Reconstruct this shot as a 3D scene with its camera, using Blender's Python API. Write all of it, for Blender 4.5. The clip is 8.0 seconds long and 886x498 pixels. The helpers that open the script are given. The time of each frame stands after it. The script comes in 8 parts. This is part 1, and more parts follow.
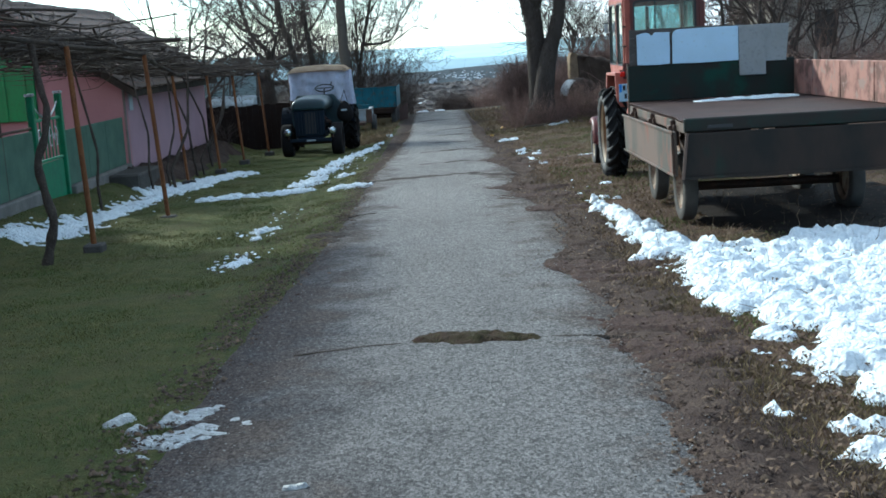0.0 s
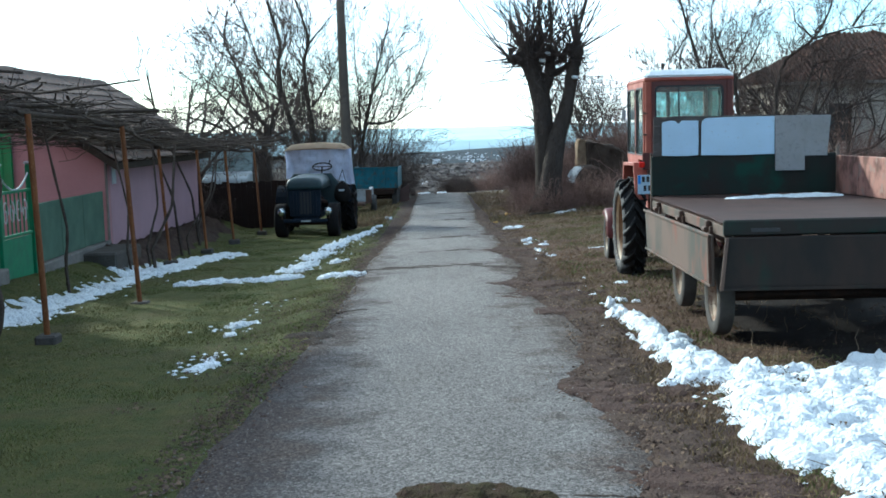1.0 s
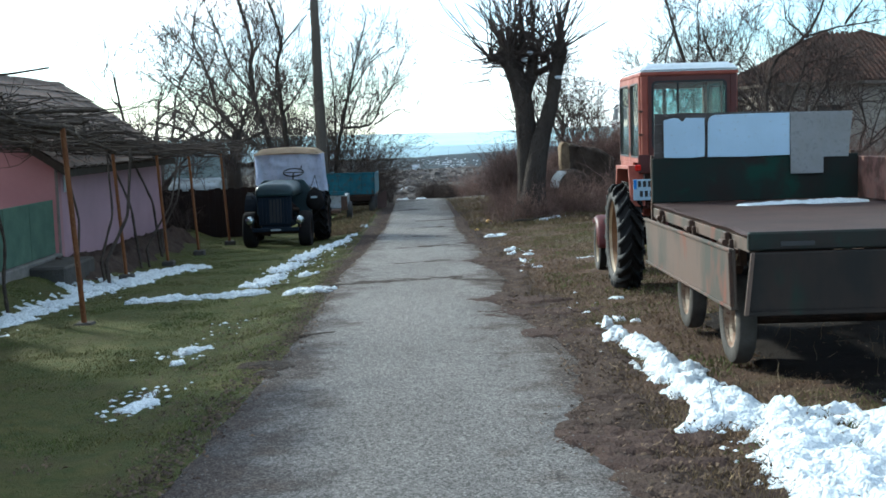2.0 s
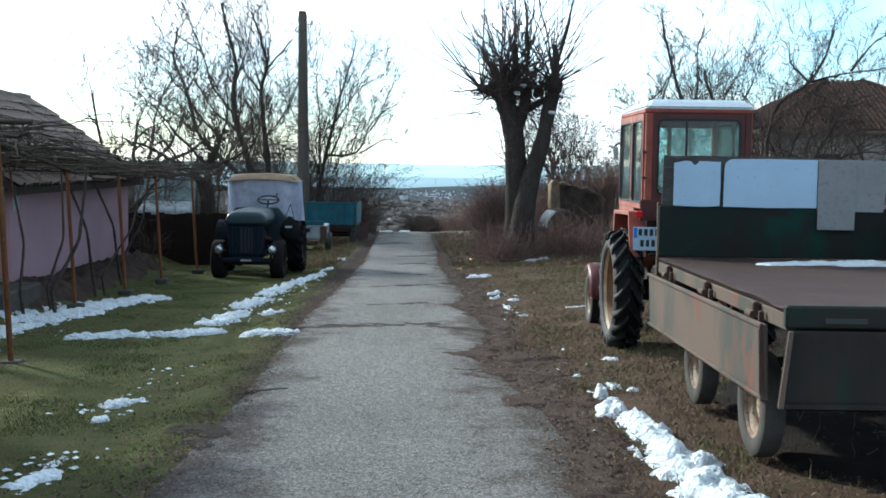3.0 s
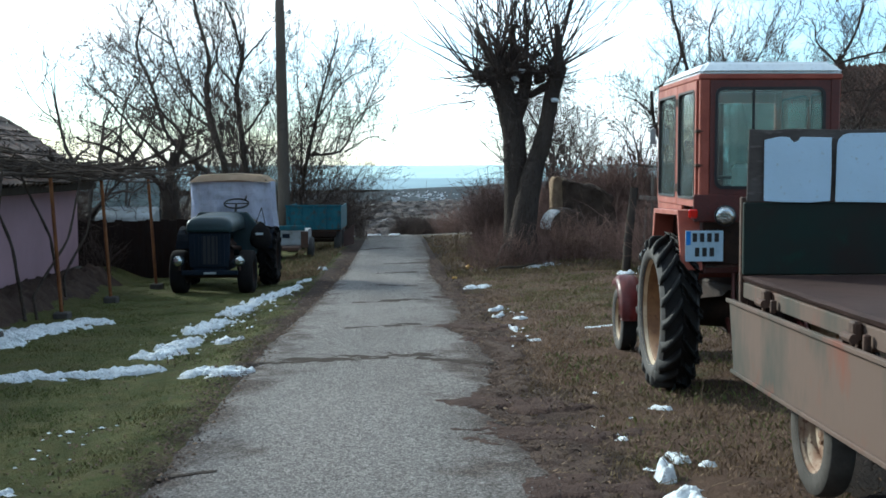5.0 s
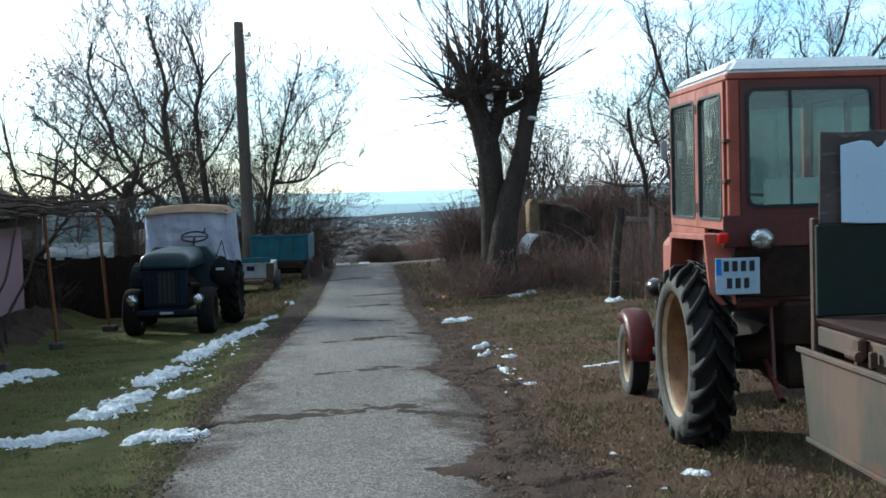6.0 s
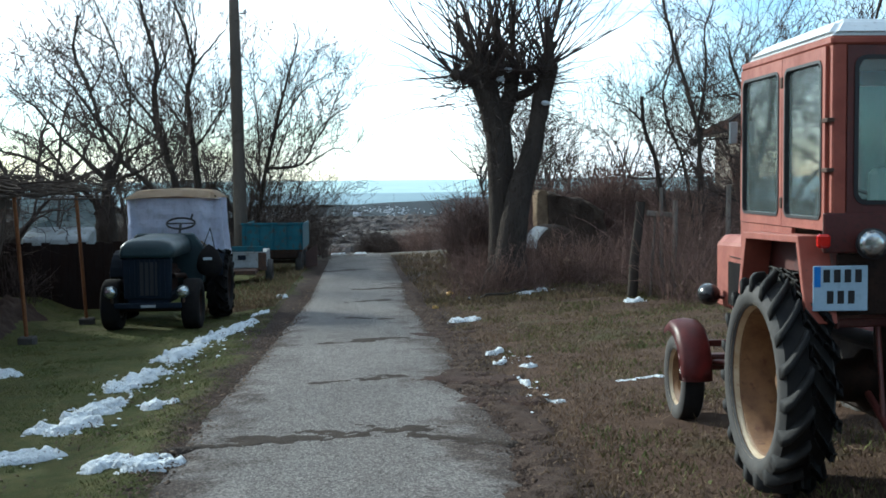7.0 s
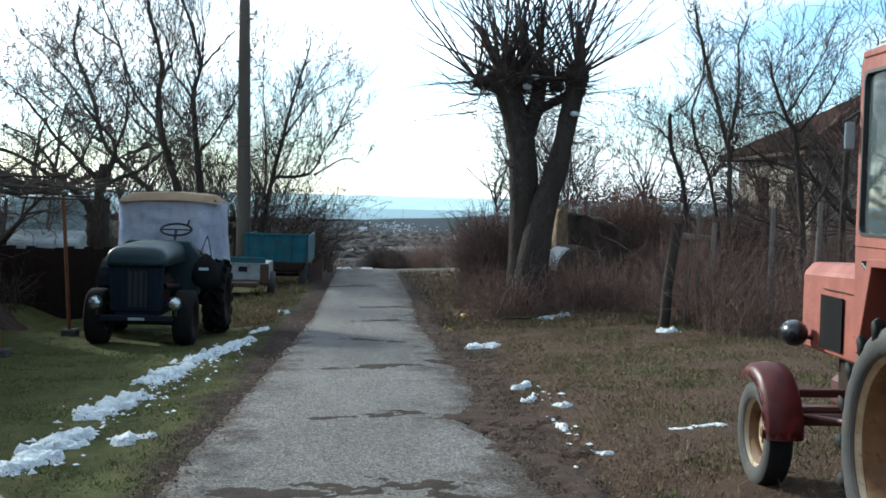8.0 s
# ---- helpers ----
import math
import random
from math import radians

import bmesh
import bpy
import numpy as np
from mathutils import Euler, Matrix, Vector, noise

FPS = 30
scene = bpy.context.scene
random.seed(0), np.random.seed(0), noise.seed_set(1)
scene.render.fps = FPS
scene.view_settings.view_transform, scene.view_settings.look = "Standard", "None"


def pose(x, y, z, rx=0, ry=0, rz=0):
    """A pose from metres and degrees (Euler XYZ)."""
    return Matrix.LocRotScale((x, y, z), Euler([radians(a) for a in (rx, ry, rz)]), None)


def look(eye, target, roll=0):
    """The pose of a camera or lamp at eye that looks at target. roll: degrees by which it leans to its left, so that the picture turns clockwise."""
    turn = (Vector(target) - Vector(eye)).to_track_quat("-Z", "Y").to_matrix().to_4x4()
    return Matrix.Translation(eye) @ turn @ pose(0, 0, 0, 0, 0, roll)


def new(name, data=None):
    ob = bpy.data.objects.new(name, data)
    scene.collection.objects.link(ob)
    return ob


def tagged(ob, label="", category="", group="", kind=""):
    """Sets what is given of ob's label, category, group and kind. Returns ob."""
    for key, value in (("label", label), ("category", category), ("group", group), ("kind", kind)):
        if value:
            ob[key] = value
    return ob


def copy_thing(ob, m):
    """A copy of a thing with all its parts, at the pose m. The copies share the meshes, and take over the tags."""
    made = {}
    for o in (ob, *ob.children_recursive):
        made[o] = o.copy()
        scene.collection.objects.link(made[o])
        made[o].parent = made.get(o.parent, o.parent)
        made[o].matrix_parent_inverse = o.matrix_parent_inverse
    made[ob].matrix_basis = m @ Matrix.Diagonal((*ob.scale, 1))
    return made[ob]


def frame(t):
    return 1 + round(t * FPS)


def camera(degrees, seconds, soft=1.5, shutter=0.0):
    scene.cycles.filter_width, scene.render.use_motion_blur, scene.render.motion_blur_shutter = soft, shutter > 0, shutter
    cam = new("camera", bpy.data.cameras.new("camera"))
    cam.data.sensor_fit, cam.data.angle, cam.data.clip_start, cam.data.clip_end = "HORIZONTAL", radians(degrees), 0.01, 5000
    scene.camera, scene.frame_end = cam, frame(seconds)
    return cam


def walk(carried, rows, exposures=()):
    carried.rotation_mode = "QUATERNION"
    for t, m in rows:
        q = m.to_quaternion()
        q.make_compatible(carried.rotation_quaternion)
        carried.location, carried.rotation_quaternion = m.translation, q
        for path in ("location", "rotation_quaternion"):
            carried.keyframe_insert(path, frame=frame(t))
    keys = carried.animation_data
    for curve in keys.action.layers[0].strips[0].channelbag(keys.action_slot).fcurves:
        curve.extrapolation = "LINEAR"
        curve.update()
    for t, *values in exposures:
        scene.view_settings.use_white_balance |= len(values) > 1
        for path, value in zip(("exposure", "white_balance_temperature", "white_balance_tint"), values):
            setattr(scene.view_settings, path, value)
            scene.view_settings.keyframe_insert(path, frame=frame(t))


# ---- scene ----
cam = camera(41.2, 8.0, soft=1.7)
METRES, EYE, TILT, LEAN, TURN = 12.1, 1.815, 4.15, 0.0, 0.0
ROWS = [
    (0.0, 0.0, 0.0, 0.0, -0.83, -13.96, 3.35),
    (0.5, 0.0056, 0.0592, -0.0028, -0.5, -10.73, 1.61),
    (1.0, 0.0013, 0.1228, -0.0091, -0.47, -10.06, 1.45),
    (2.5, 0.0108, 0.298, -0.0275, -2.31, -9.25, 1.12),
    (3.0, 0.0157, 0.36, -0.0305, -1.81, -8.27, -0.92),
    (3.5, 0.0135, 0.4184, -0.0338, -3.71, -8.82, 0.15),
    (4.0, 0.0204, 0.4834, -0.0407, -2.25, -7.38, 2.78),
    (5.5, 0.025, 0.6673, -0.0626, -2.3, -8.53, -0.95),
    (6.0, 0.0206, 0.73, -0.0667, -4.02, -7.04, 1.35),
    (6.5, 0.0194, 0.7909, -0.0713, -1.26, -6.3, 0.86),
    (7.0, 0.012, 0.8585, -0.0784, -4.2, -7.53, 0.23),
    (7.5, 0.014, 0.92, -0.0866, -3.89, -6.42, 2.4),
    (8.0, 0.0054, 0.9882, -0.0955, -3.73, -6.67, -1.69),
]
walk(cam, [(t, pose(0, 0, EYE, TILT, LEAN, TURN) @ pose(METRES * x, METRES * y, METRES * z, 90 + pitch, roll, yaw)) for t, x, y, z, yaw, pitch, roll in ROWS],
     exposures=[(0.0, 0.84, 5420, -4), (1.0, 0.94, 5480, -4), (2.5, 0.84, 5650, -3), (4.0, 0.68, 5650, -3), (5.5, 0.54, 5650, -3), (7.0, 0.5, 5650, -3), (8.0, 0.6, 5700, -3)])


# ---------------------------------------------------------------- world and sun
SUN_AZ, SUN_EL = -42.0, 25.0          # degrees from +y towards +x, and above the horizon
world = bpy.data.worlds.new("sky")
scene.world = world
world.use_nodes = True
wn, wl = world.node_tree.nodes, world.node_tree.links
wn.clear()
w_out = wn.new("ShaderNodeOutputWorld")
w_bg = wn.new("ShaderNodeBackground")
w_bg.inputs["Strength"].default_value = 0.15
w_sky = wn.new("ShaderNodeTexSky")
w_sky.sky_type = "NISHITA"
w_sky.sun_disc = False
w_sky.sun_elevation, w_sky.sun_rotation = radians(SUN_EL), radians(SUN_AZ % 360)
w_sky.dust_density, w_sky.ozone_density, w_sky.air_density = 0.25, 2.5, 0.9
w_co = wn.new("ShaderNodeTexCoord")
w_map = wn.new("ShaderNodeMapping")
w_map.inputs["Scale"].default_value = (1.4, 1.4, 7.0)
w_map.inputs["Location"].default_value = (0.35, 0.1, 0.2)
w_noise = wn.new("ShaderNodeTexNoise")
w_noise.inputs["Scale"].default_value = 1.6
w_noise.inputs["Detail"].default_value = 6.0
w_ramp = wn.new("ShaderNodeValToRGB")
w_ramp.color_ramp.elements[0].position, w_ramp.color_ramp.elements[1].position = 0.4, 0.62
w_mix = wn.new("ShaderNodeMix")
w_mix.data_type = "RGBA"
# thin cloud is brighter towards the sun and duller away from it
w_dot = wn.new("ShaderNodeVectorMath")
w_dot.operation = "DOT_PRODUCT"
w_dot.inputs[1].default_value = (math.sin(radians(SUN_AZ)), math.cos(radians(SUN_AZ)), 0.25)
w_glow = wn.new("ShaderNodeMapRange")
for key, val in (("From Min", -0.75), ("From Max", 0.7), ("To Min", 0.22), ("To Max", 1.35)):
    w_glow.inputs[key].default_value = val
w_cloud = wn.new("ShaderNodeVectorMath")
w_cloud.operation = "SCALE"
w_cloud.inputs[0].default_value = (9.8, 9.9, 10.0)
wl.new(w_co.outputs["Generated"], w_dot.inputs[0])
wl.new(w_dot.outputs["Value"], w_glow.inputs["Value"])
wl.new(w_glow.outputs["Result"], w_cloud.inputs["Scale"])
wl.new(w_cloud.outputs["Vector"], w_mix.inputs["B"])
wl.new(w_co.outputs["Generated"], w_map.inputs["Vector"])
wl.new(w_map.outputs["Vector"], w_noise.inputs["Vector"])
wl.new(w_noise.outputs["Fac"], w_ramp.inputs["Fac"])
wl.new(w_ramp.outputs["Color"], w_mix.inputs["Factor"])
wl.new(w_sky.outputs["Color"], w_mix.inputs["A"])
wl.new(w_mix.outputs["Result"], w_bg.inputs["Color"])
wl.new(w_bg.outputs["Background"], w_out.inputs["Surface"])

sun_data = bpy.data.lights.new("sun", "SUN")
sun_data.energy, sun_data.angle, sun_data.color = 4.4, radians(3), (1.0, 0.92, 0.80)
sun = new("sun", sun_data)
sun_way = Vector((math.sin(radians(SUN_AZ)) * math.cos(radians(SUN_EL)), math.cos(radians(SUN_AZ)) * math.cos(radians(SUN_EL)), math.sin(radians(SUN_EL))))
sun.matrix_world = look(sun_way * 80, (0, 0, 0))

# ---------------------------------------------------------------- the lie of the land


def sm(a):
    a = min(max(a, 0.0), 1.0)
    return a * a * (3 - 2 * a)


VALLEY = [(70, -2.31), (110, -5.0), (300, -16.0), (800, -31.0), (1500, -46.0), (2050, -64.0), (3400, -68.0), (4990, -66.0)]


def G(x, y):
    """Height of the ground."""
    if y > 70:
        for (a, za), (b, zb) in zip(VALLEY, VALLEY[1:]):
            if y <= b:
                return za + (zb - za) * (y - a) / (b - a)
        return VALLEY[-1][1]
    z = 0.14 - 0.0225 * y
    if y > 48:
        z -= 0.0018 * (y - 48) ** 2
    z -= 0.12 * sm(-1.2 - x) * sm((y - 8) / 8 + 0.3)
    z += 0.27 * sm((-4.8 - x) / 0.9) * sm((y - 6) / 6) * sm((46 - y) / 10)
    z += 0.04 * min(max(x - 1.2, 0), 4)
    z += 0.22 * math.exp(-((x - 3.4) ** 2 + (y - 33.2) ** 2) / 4.0)
    return z


# ---------------------------------------------------------------- materials


def material(name, base, rough=0.8, metal=0.0, second=None, scale=6.0, sharp=(0.35, 0.65), third=None, fine=80.0, bump=0.2, dist=0.01, third_at=(0.55, 0.75), random=0.0, stretch=(1, 1, 1), rough2=None):
    """A surface: a base colour with large patches of a second one, fine grains of a third, and a fine relief, in metres."""
    m = bpy.data.materials.new(name)
    m.use_nodes = True
    n, l = m.node_tree.nodes, m.node_tree.links
    b = n["Principled BSDF"]
    b.inputs["Roughness"].default_value, b.inputs["Metallic"].default_value = rough, metal
    b.inputs["Specular IOR Level"].default_value = 0.05 if rough >= 0.85 else (0.15 if rough >= 0.6 else 0.45)
    co = n.new("ShaderNodeTexCoord")
    mp = n.new("ShaderNodeMapping")
    mp.inputs["Scale"].default_value = stretch
    l.new(co.outputs["Object"], mp.inputs["Vector"])
    big = n.new("ShaderNodeTexNoise")
    big.inputs["Scale"].default_value, big.inputs["Detail"].default_value, big.inputs["Roughness"].default_value = scale, 8, 0.6
    l.new(mp.outputs["Vector"], big.inputs["Vector"])
    ramp = n.new("ShaderNodeMapRange")
    ramp.inputs["From Min"].default_value, ramp.inputs["From Max"].default_value = sharp
    l.new(big.outputs["Fac"], ramp.inputs["Value"])
    mix = n.new("ShaderNodeMix")
    mix.data_type = "RGBA"
    mix.inputs["A"].default_value = (*base, 1)
    mix.inputs["B"].default_value = (*(second or [c * 0.8 for c in base]), 1)
    l.new(ramp.outputs["Result"], mix.inputs["Factor"])
    small = n.new("ShaderNodeTexNoise")
    small.inputs["Scale"].default_value, small.inputs["Detail"].default_value = fine, 4
    l.new(mp.outputs["Vector"], small.inputs["Vector"])
    ramp2 = n.new("ShaderNodeMapRange")
    ramp2.inputs["From Min"].default_value, ramp2.inputs["From Max"].default_value = third_at
    l.new(small.outputs["Fac"], ramp2.inputs["Value"])
    mix2 = n.new("ShaderNodeMix")
    mix2.data_type = "RGBA"
    l.new(mix.outputs["Result"], mix2.inputs["A"])
    mix2.inputs["B"].default_value = (*(third or [c * 0.7 for c in base]), 1)
    l.new(ramp2.outputs["Result"], mix2.inputs["Factor"])
    last = mix2.outputs["Result"]
    if random:
        info = n.new("ShaderNodeNewGeometry")
        hsv = n.new("ShaderNodeHueSaturation")
        rr = n.new("ShaderNodeMapRange")
        rr.inputs["To Min"].default_value, rr.inputs["To Max"].default_value = 1 - random, 1 + random
        l.new(info.outputs["Random Per Island"], rr.inputs["Value"])
        l.new(rr.outputs["Result"], hsv.inputs["Value"])
        l.new(last, hsv.inputs["Color"])
        last = hsv.outputs["Color"]
    l.new(last, b.inputs["Base Color"])
    if rough2 is not None:
        rm = n.new("ShaderNodeMapRange")
        rm.inputs["To Min"].default_value, rm.inputs["To Max"].default_value = rough, rough2
        l.new(ramp.outputs["Result"], rm.inputs["Value"])
        l.new(rm.outputs["Result"], b.inputs["Roughness"])
    if bump:
        bp = n.new("ShaderNodeBump")
        bp.inputs["Strength"].default_value, bp.inputs["Distance"].default_value = bump, dist
        l.new(small.outputs["Fac"], bp.inputs["Height"])
        l.new(bp.outputs["Normal"], b.inputs["Normal"])
    return m


def glass_material(name, tint=(0.75, 0.88, 0.86), clear=0.85, ior=1.5):
    m = bpy.data.materials.new(name)
    m.use_nodes = True
    n, l = m.node_tree.nodes, m.node_tree.links
    n.clear()
    out = n.new("ShaderNodeOutputMaterial")
    tr = n.new("ShaderNodeBsdfTransparent")
    tr.inputs["Color"].default_value = (*tint, 1)
    gl = n.new("ShaderNodeBsdfGlossy")
    gl.inputs["Roughness"].default_value = 0.03
    df = n.new("ShaderNodeBsdfDiffuse")
    df.inputs["Color"].default_value = (0.34, 0.42, 0.42, 1)
    noise_t = n.new("ShaderNodeTexNoise")
    noise_t.inputs["Scale"].default_value, noise_t.inputs["Detail"].default_value = 7, 7
    dr = n.new("ShaderNodeMapRange")
    dr.inputs["From Min"].default_value, dr.inputs["From Max"].default_value = 0.25, 0.8
    dr.inputs["To Min"].default_value, dr.inputs["To Max"].default_value = (1 - clear) * 0.45, 1 - clear
    l.new(noise_t.outputs["Fac"], dr.inputs["Value"])
    dirt = n.new("ShaderNodeMixShader")
    l.new(dr.outputs["Result"], dirt.inputs["Fac"])
    l.new(tr.outputs["BSDF"], dirt.inputs[1])
    l.new(df.outputs["BSDF"], dirt.inputs[2])
    fr = n.new("ShaderNodeFresnel")
    fr.inputs["IOR"].default_value = ior
    mx = n.new("ShaderNodeMixShader")
    l.new(fr.outputs["Fac"], mx.inputs["Fac"])
    l.new(dirt.outputs["Shader"], mx.inputs[1])
    l.new(gl.outputs["BSDF"], mx.inputs[2])
    l.new(mx.outputs["Shader"], out.inputs["Surface"])
    return m


def asphalt_material():
    """Old coarse asphalt: pale and dark stone chips, paler wheel tracks, one side worn to dark gravel, dirty edges."""
    m = material("old asphalt", (0.142, 0.13, 0.123), 0.9, second=(0.102, 0.093, 0.087), scale=0.8, sharp=(0.4, 0.68), third=(0.175, 0.172, 0.17), fine=120, third_at=(0.56, 0.68), bump=0.4, dist=0.02, stretch=(1, 0.45, 1))
    n, l = m.node_tree.nodes, m.node_tree.links
    b = n["Principled BSDF"]
    src = b.inputs["Base Color"].links[0].from_socket
    co = n.new("ShaderNodeTexCoord")

    def node(op, a, c=0.0):
        k = n.new("ShaderNodeMath")
        k.operation = op
        for i, v in enumerate((a, c)):
            if isinstance(v, (int, float)):
                k.inputs[i].default_value = v
            else:
                l.new(v, k.inputs[i])
        return k.outputs["Value"]

    def span(v, a, c, lo, hi):
        r = n.new("ShaderNodeMapRange")
        for key, val in (("From Min", a), ("From Max", c), ("To Min", lo), ("To Max", hi)):
            r.inputs[key].default_value = val
        l.new(v, r.inputs["Value"])
        return r.outputs["Result"]

    def mixed(f, a, c):
        k = n.new("ShaderNodeMix")
        k.data_type = "RGBA"
        l.new(f, k.inputs["Factor"])
        for key, v in (("A", a), ("B", c)):
            if isinstance(v, tuple):
                k.inputs[key].default_value = (*v, 1)
            else:
                l.new(v, k.inputs[key])
        return k.outputs["Result"]

    def tex(scale, detail, rough, stretch=(1, 1, 1)):
        mp = n.new("ShaderNodeMapping")
        mp.inputs["Scale"].default_value = stretch
        l.new(co.outputs["Object"], mp.inputs["Vector"])
        t = n.new("ShaderNodeTexNoise")
        t.inputs["Scale"].default_value, t.inputs["Detail"].default_value, t.inputs["Roughness"].default_value = scale, detail, rough
        l.new(mp.outputs["Vector"], t.inputs["Vector"])
        return t.outputs["Fac"]
    sep = n.new("ShaderNodeSeparateXYZ")
    l.new(co.outputs["Object"], sep.inputs["Vector"])
    X, Y = sep.outputs["X"], sep.outputs["Y"]
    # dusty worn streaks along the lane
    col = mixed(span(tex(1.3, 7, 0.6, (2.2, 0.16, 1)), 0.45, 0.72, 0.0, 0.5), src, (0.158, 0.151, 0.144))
    # near asphalt mixed darker, fading out by y = 17
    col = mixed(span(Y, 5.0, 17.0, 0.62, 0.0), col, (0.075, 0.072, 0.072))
    # dark gravel where the surface has worn away, near the lawn
    shift = node("MULTIPLY", node("SUBTRACT", tex(1.5, 10, 0.72), 0.5), 3.0)
    limit = span(Y, 4.0, 13.0, 0.3, 1.05)
    worn = span(node("SUBTRACT", node("ADD", shift, node("MULTIPLY", X, -1.0)), limit), -0.35, 0.35, 0.0, 0.85)
    col = mixed(worn, col, (0.054, 0.05, 0.05))
    # soil trodden in from the verges
    rim = span(node("ADD", node("ABSOLUTE", X), shift), 0.7, 1.18, 0.0, 0.95)
    col = mixed(rim, col, (0.06, 0.048, 0.042))
    # stone chips, each of its own grey
    for scale, lo, hi in ((75, 0.58, 1.42), (150, 0.6, 1.4)):
        cell = n.new("ShaderNodeTexVoronoi")
        cell.inputs["Scale"].default_value = scale
        lay = n.new("ShaderNodeMapping")
        lay.inputs["Scale"].default_value = (1, 0.6, 1)
        l.new(co.outputs["Object"], lay.inputs["Vector"])
        l.new(lay.outputs["Vector"], cell.inputs["Vector"])
        chip = n.new("ShaderNodeSeparateColor")
        l.new(cell.outputs["Color"], chip.inputs["Color"])
        hsv = n.new("ShaderNodeHueSaturation")
        l.new(span(chip.outputs["Red"], 0.0, 1.0, lo, hi), hsv.inputs["Value"])
        l.new(col, hsv.inputs["Color"])
        col = hsv.outputs["Color"]
    l.new(col, b.inputs["Base Color"])
    return m


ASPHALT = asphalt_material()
SOIL = material("dark soil", (0.042, 0.029, 0.025), 0.95, second=(0.072, 0.052, 0.041), scale=5, third=(0.022, 0.015, 0.013), fine=70, bump=0.7, dist=0.025)
MOSS = material("brown moss", (0.042, 0.026, 0.019), 0.95, second=(0.034, 0.03, 0.014), scale=9, third=(0.0263, 0.0195, 0.012), fine=60, bump=1.0, dist=0.03)
MOSS_BLADE = material("brown moss blades", (0.065, 0.04, 0.026), 0.9, second=(0.05, 0.048, 0.02), scale=6, third=(0.048, 0.032, 0.0176), fine=60, bump=0, random=0.5)
BAY_SOIL = material("reddish damp soil", (0.045, 0.03, 0.026), 0.95, second=(0.068, 0.046, 0.038), scale=5, third=(0.026, 0.018, 0.016), fine=50, bump=0.8, dist=0.03)
# near-black tone carries the shade that lies below the trailer
SHADE_SOIL = material("near-black soil for trailer shade", (0.016, 0.013, 0.012), 0.95, second=(0.024, 0.019, 0.016), scale=4, third=(0.009, 0.008, 0.007), fine=50, bump=0.8, dist=0.03)
CRACK_SOIL = material("damp grit and moss", (0.038, 0.031, 0.027), 0.95, second=(0.057, 0.046, 0.038), scale=4, third=(0.033, 0.0285, 0.0247), fine=45, bump=0.9, dist=0.03)
SNOW = material("old snow", (0.651, 0.693, 0.725), 0.6, second=(0.567, 0.614, 0.651), scale=4, third=(0.465, 0.493, 0.521), fine=30, third_at=(0.58, 0.75), bump=1.0, dist=0.05)
DIRTY_SNOW = material("dirty ice", (0.33, 0.335, 0.33), 0.45, second=(0.27, 0.265, 0.25), scale=7, third=(0.5, 0.51, 0.51), fine=28, bump=1.0, dist=0.05)
GRASS = material("lawn blades", (0.092, 0.122, 0.036), 0.8, second=(0.145, 0.13, 0.052), scale=0.8, third=(0.07, 0.088, 0.028), fine=6, bump=0, random=0.25)
DRY_GRASS = material("dry grass blades", (0.2, 0.137, 0.086), 0.8, second=(0.12, 0.0983, 0.0449), scale=0.7, third=(0.12, 0.073, 0.0477), fine=5, bump=0, random=0.35)
LEAF = material("dead leaves", (0.062, 0.04, 0.027), 0.8, second=(0.105, 0.072, 0.047), scale=3, fine=60, bump=0.2, random=0.5)
BARK = material("grey bark", (0.0619, 0.0512, 0.044), 0.95, second=(0.0405, 0.0333, 0.0286), scale=5, third=(0.0238, 0.019, 0.0167), fine=30, bump=1.0, dist=0.05, stretch=(1, 1, 0.3))
TWIG = material("bare twigs", (0.075, 0.057, 0.051), 0.9, second=(0.051, 0.0405, 0.036), scale=2, fine=40, bump=0.2, random=0.35)
BRUSH = material("reddish brush twigs", (0.17, 0.107, 0.09), 0.9, second=(0.105, 0.072, 0.062), scale=1, fine=30, bump=0.2, random=0.45)
VINE = material("vine bark", (0.075, 0.06, 0.05), 0.95, second=(0.045, 0.036, 0.03), scale=8, third=(0.13, 0.105, 0.09), fine=60, bump=0.8, dist=0.02, random=0.35)
PINK = material("pink plaster", (0.368, 0.205, 0.215), 0.92, second=(0.32, 0.172, 0.185), scale=1.2, third=(0.288, 0.164, 0.172), fine=25, third_at=(0.6, 0.85), bump=0.35, dist=0.01)
LILAC = material("lilac plaster", (0.362, 0.235, 0.269), 0.92, second=(0.31, 0.206, 0.235), scale=1.0, third=(0.286, 0.194, 0.218), fine=25, third_at=(0.6, 0.85), bump=0.35, dist=0.01)
CONCRETE = material("rough concrete", (0.195, 0.182, 0.169), 0.95, second=(0.13, 0.124, 0.114), scale=3, third=(0.091, 0.0845, 0.078), fine=40, bump=0.6, dist=0.015)
DARK_STONE = material("dark damp concrete", (0.09, 0.082, 0.075), 0.95, second=(0.06, 0.055, 0.05), scale=3, fine=30, bump=0.7, dist=0.02)
OLD_TILE = material("weathered roof tile", (0.17, 0.135, 0.115), 0.95, second=(0.10, 0.085, 0.075), scale=2.5, third=(0.22, 0.13, 0.1), fine=14, bump=0.5, dist=0.02, random=0.35)
RED_TILE = material("brown roof tile", (0.105, 0.058, 0.044), 0.95, second=(0.07, 0.043, 0.034), scale=1.5, third=(0.0513, 0.0356, 0.0298), fine=12, bump=0.5, dist=0.03)
GREEN_PAINT = material("green gate paint", (0.012, 0.17, 0.07), 0.5, second=(0.01, 0.12, 0.055), scale=5, third=(0.1, 0.12, 0.08), fine=40, third_at=(0.66, 0.8), bump=0.2)
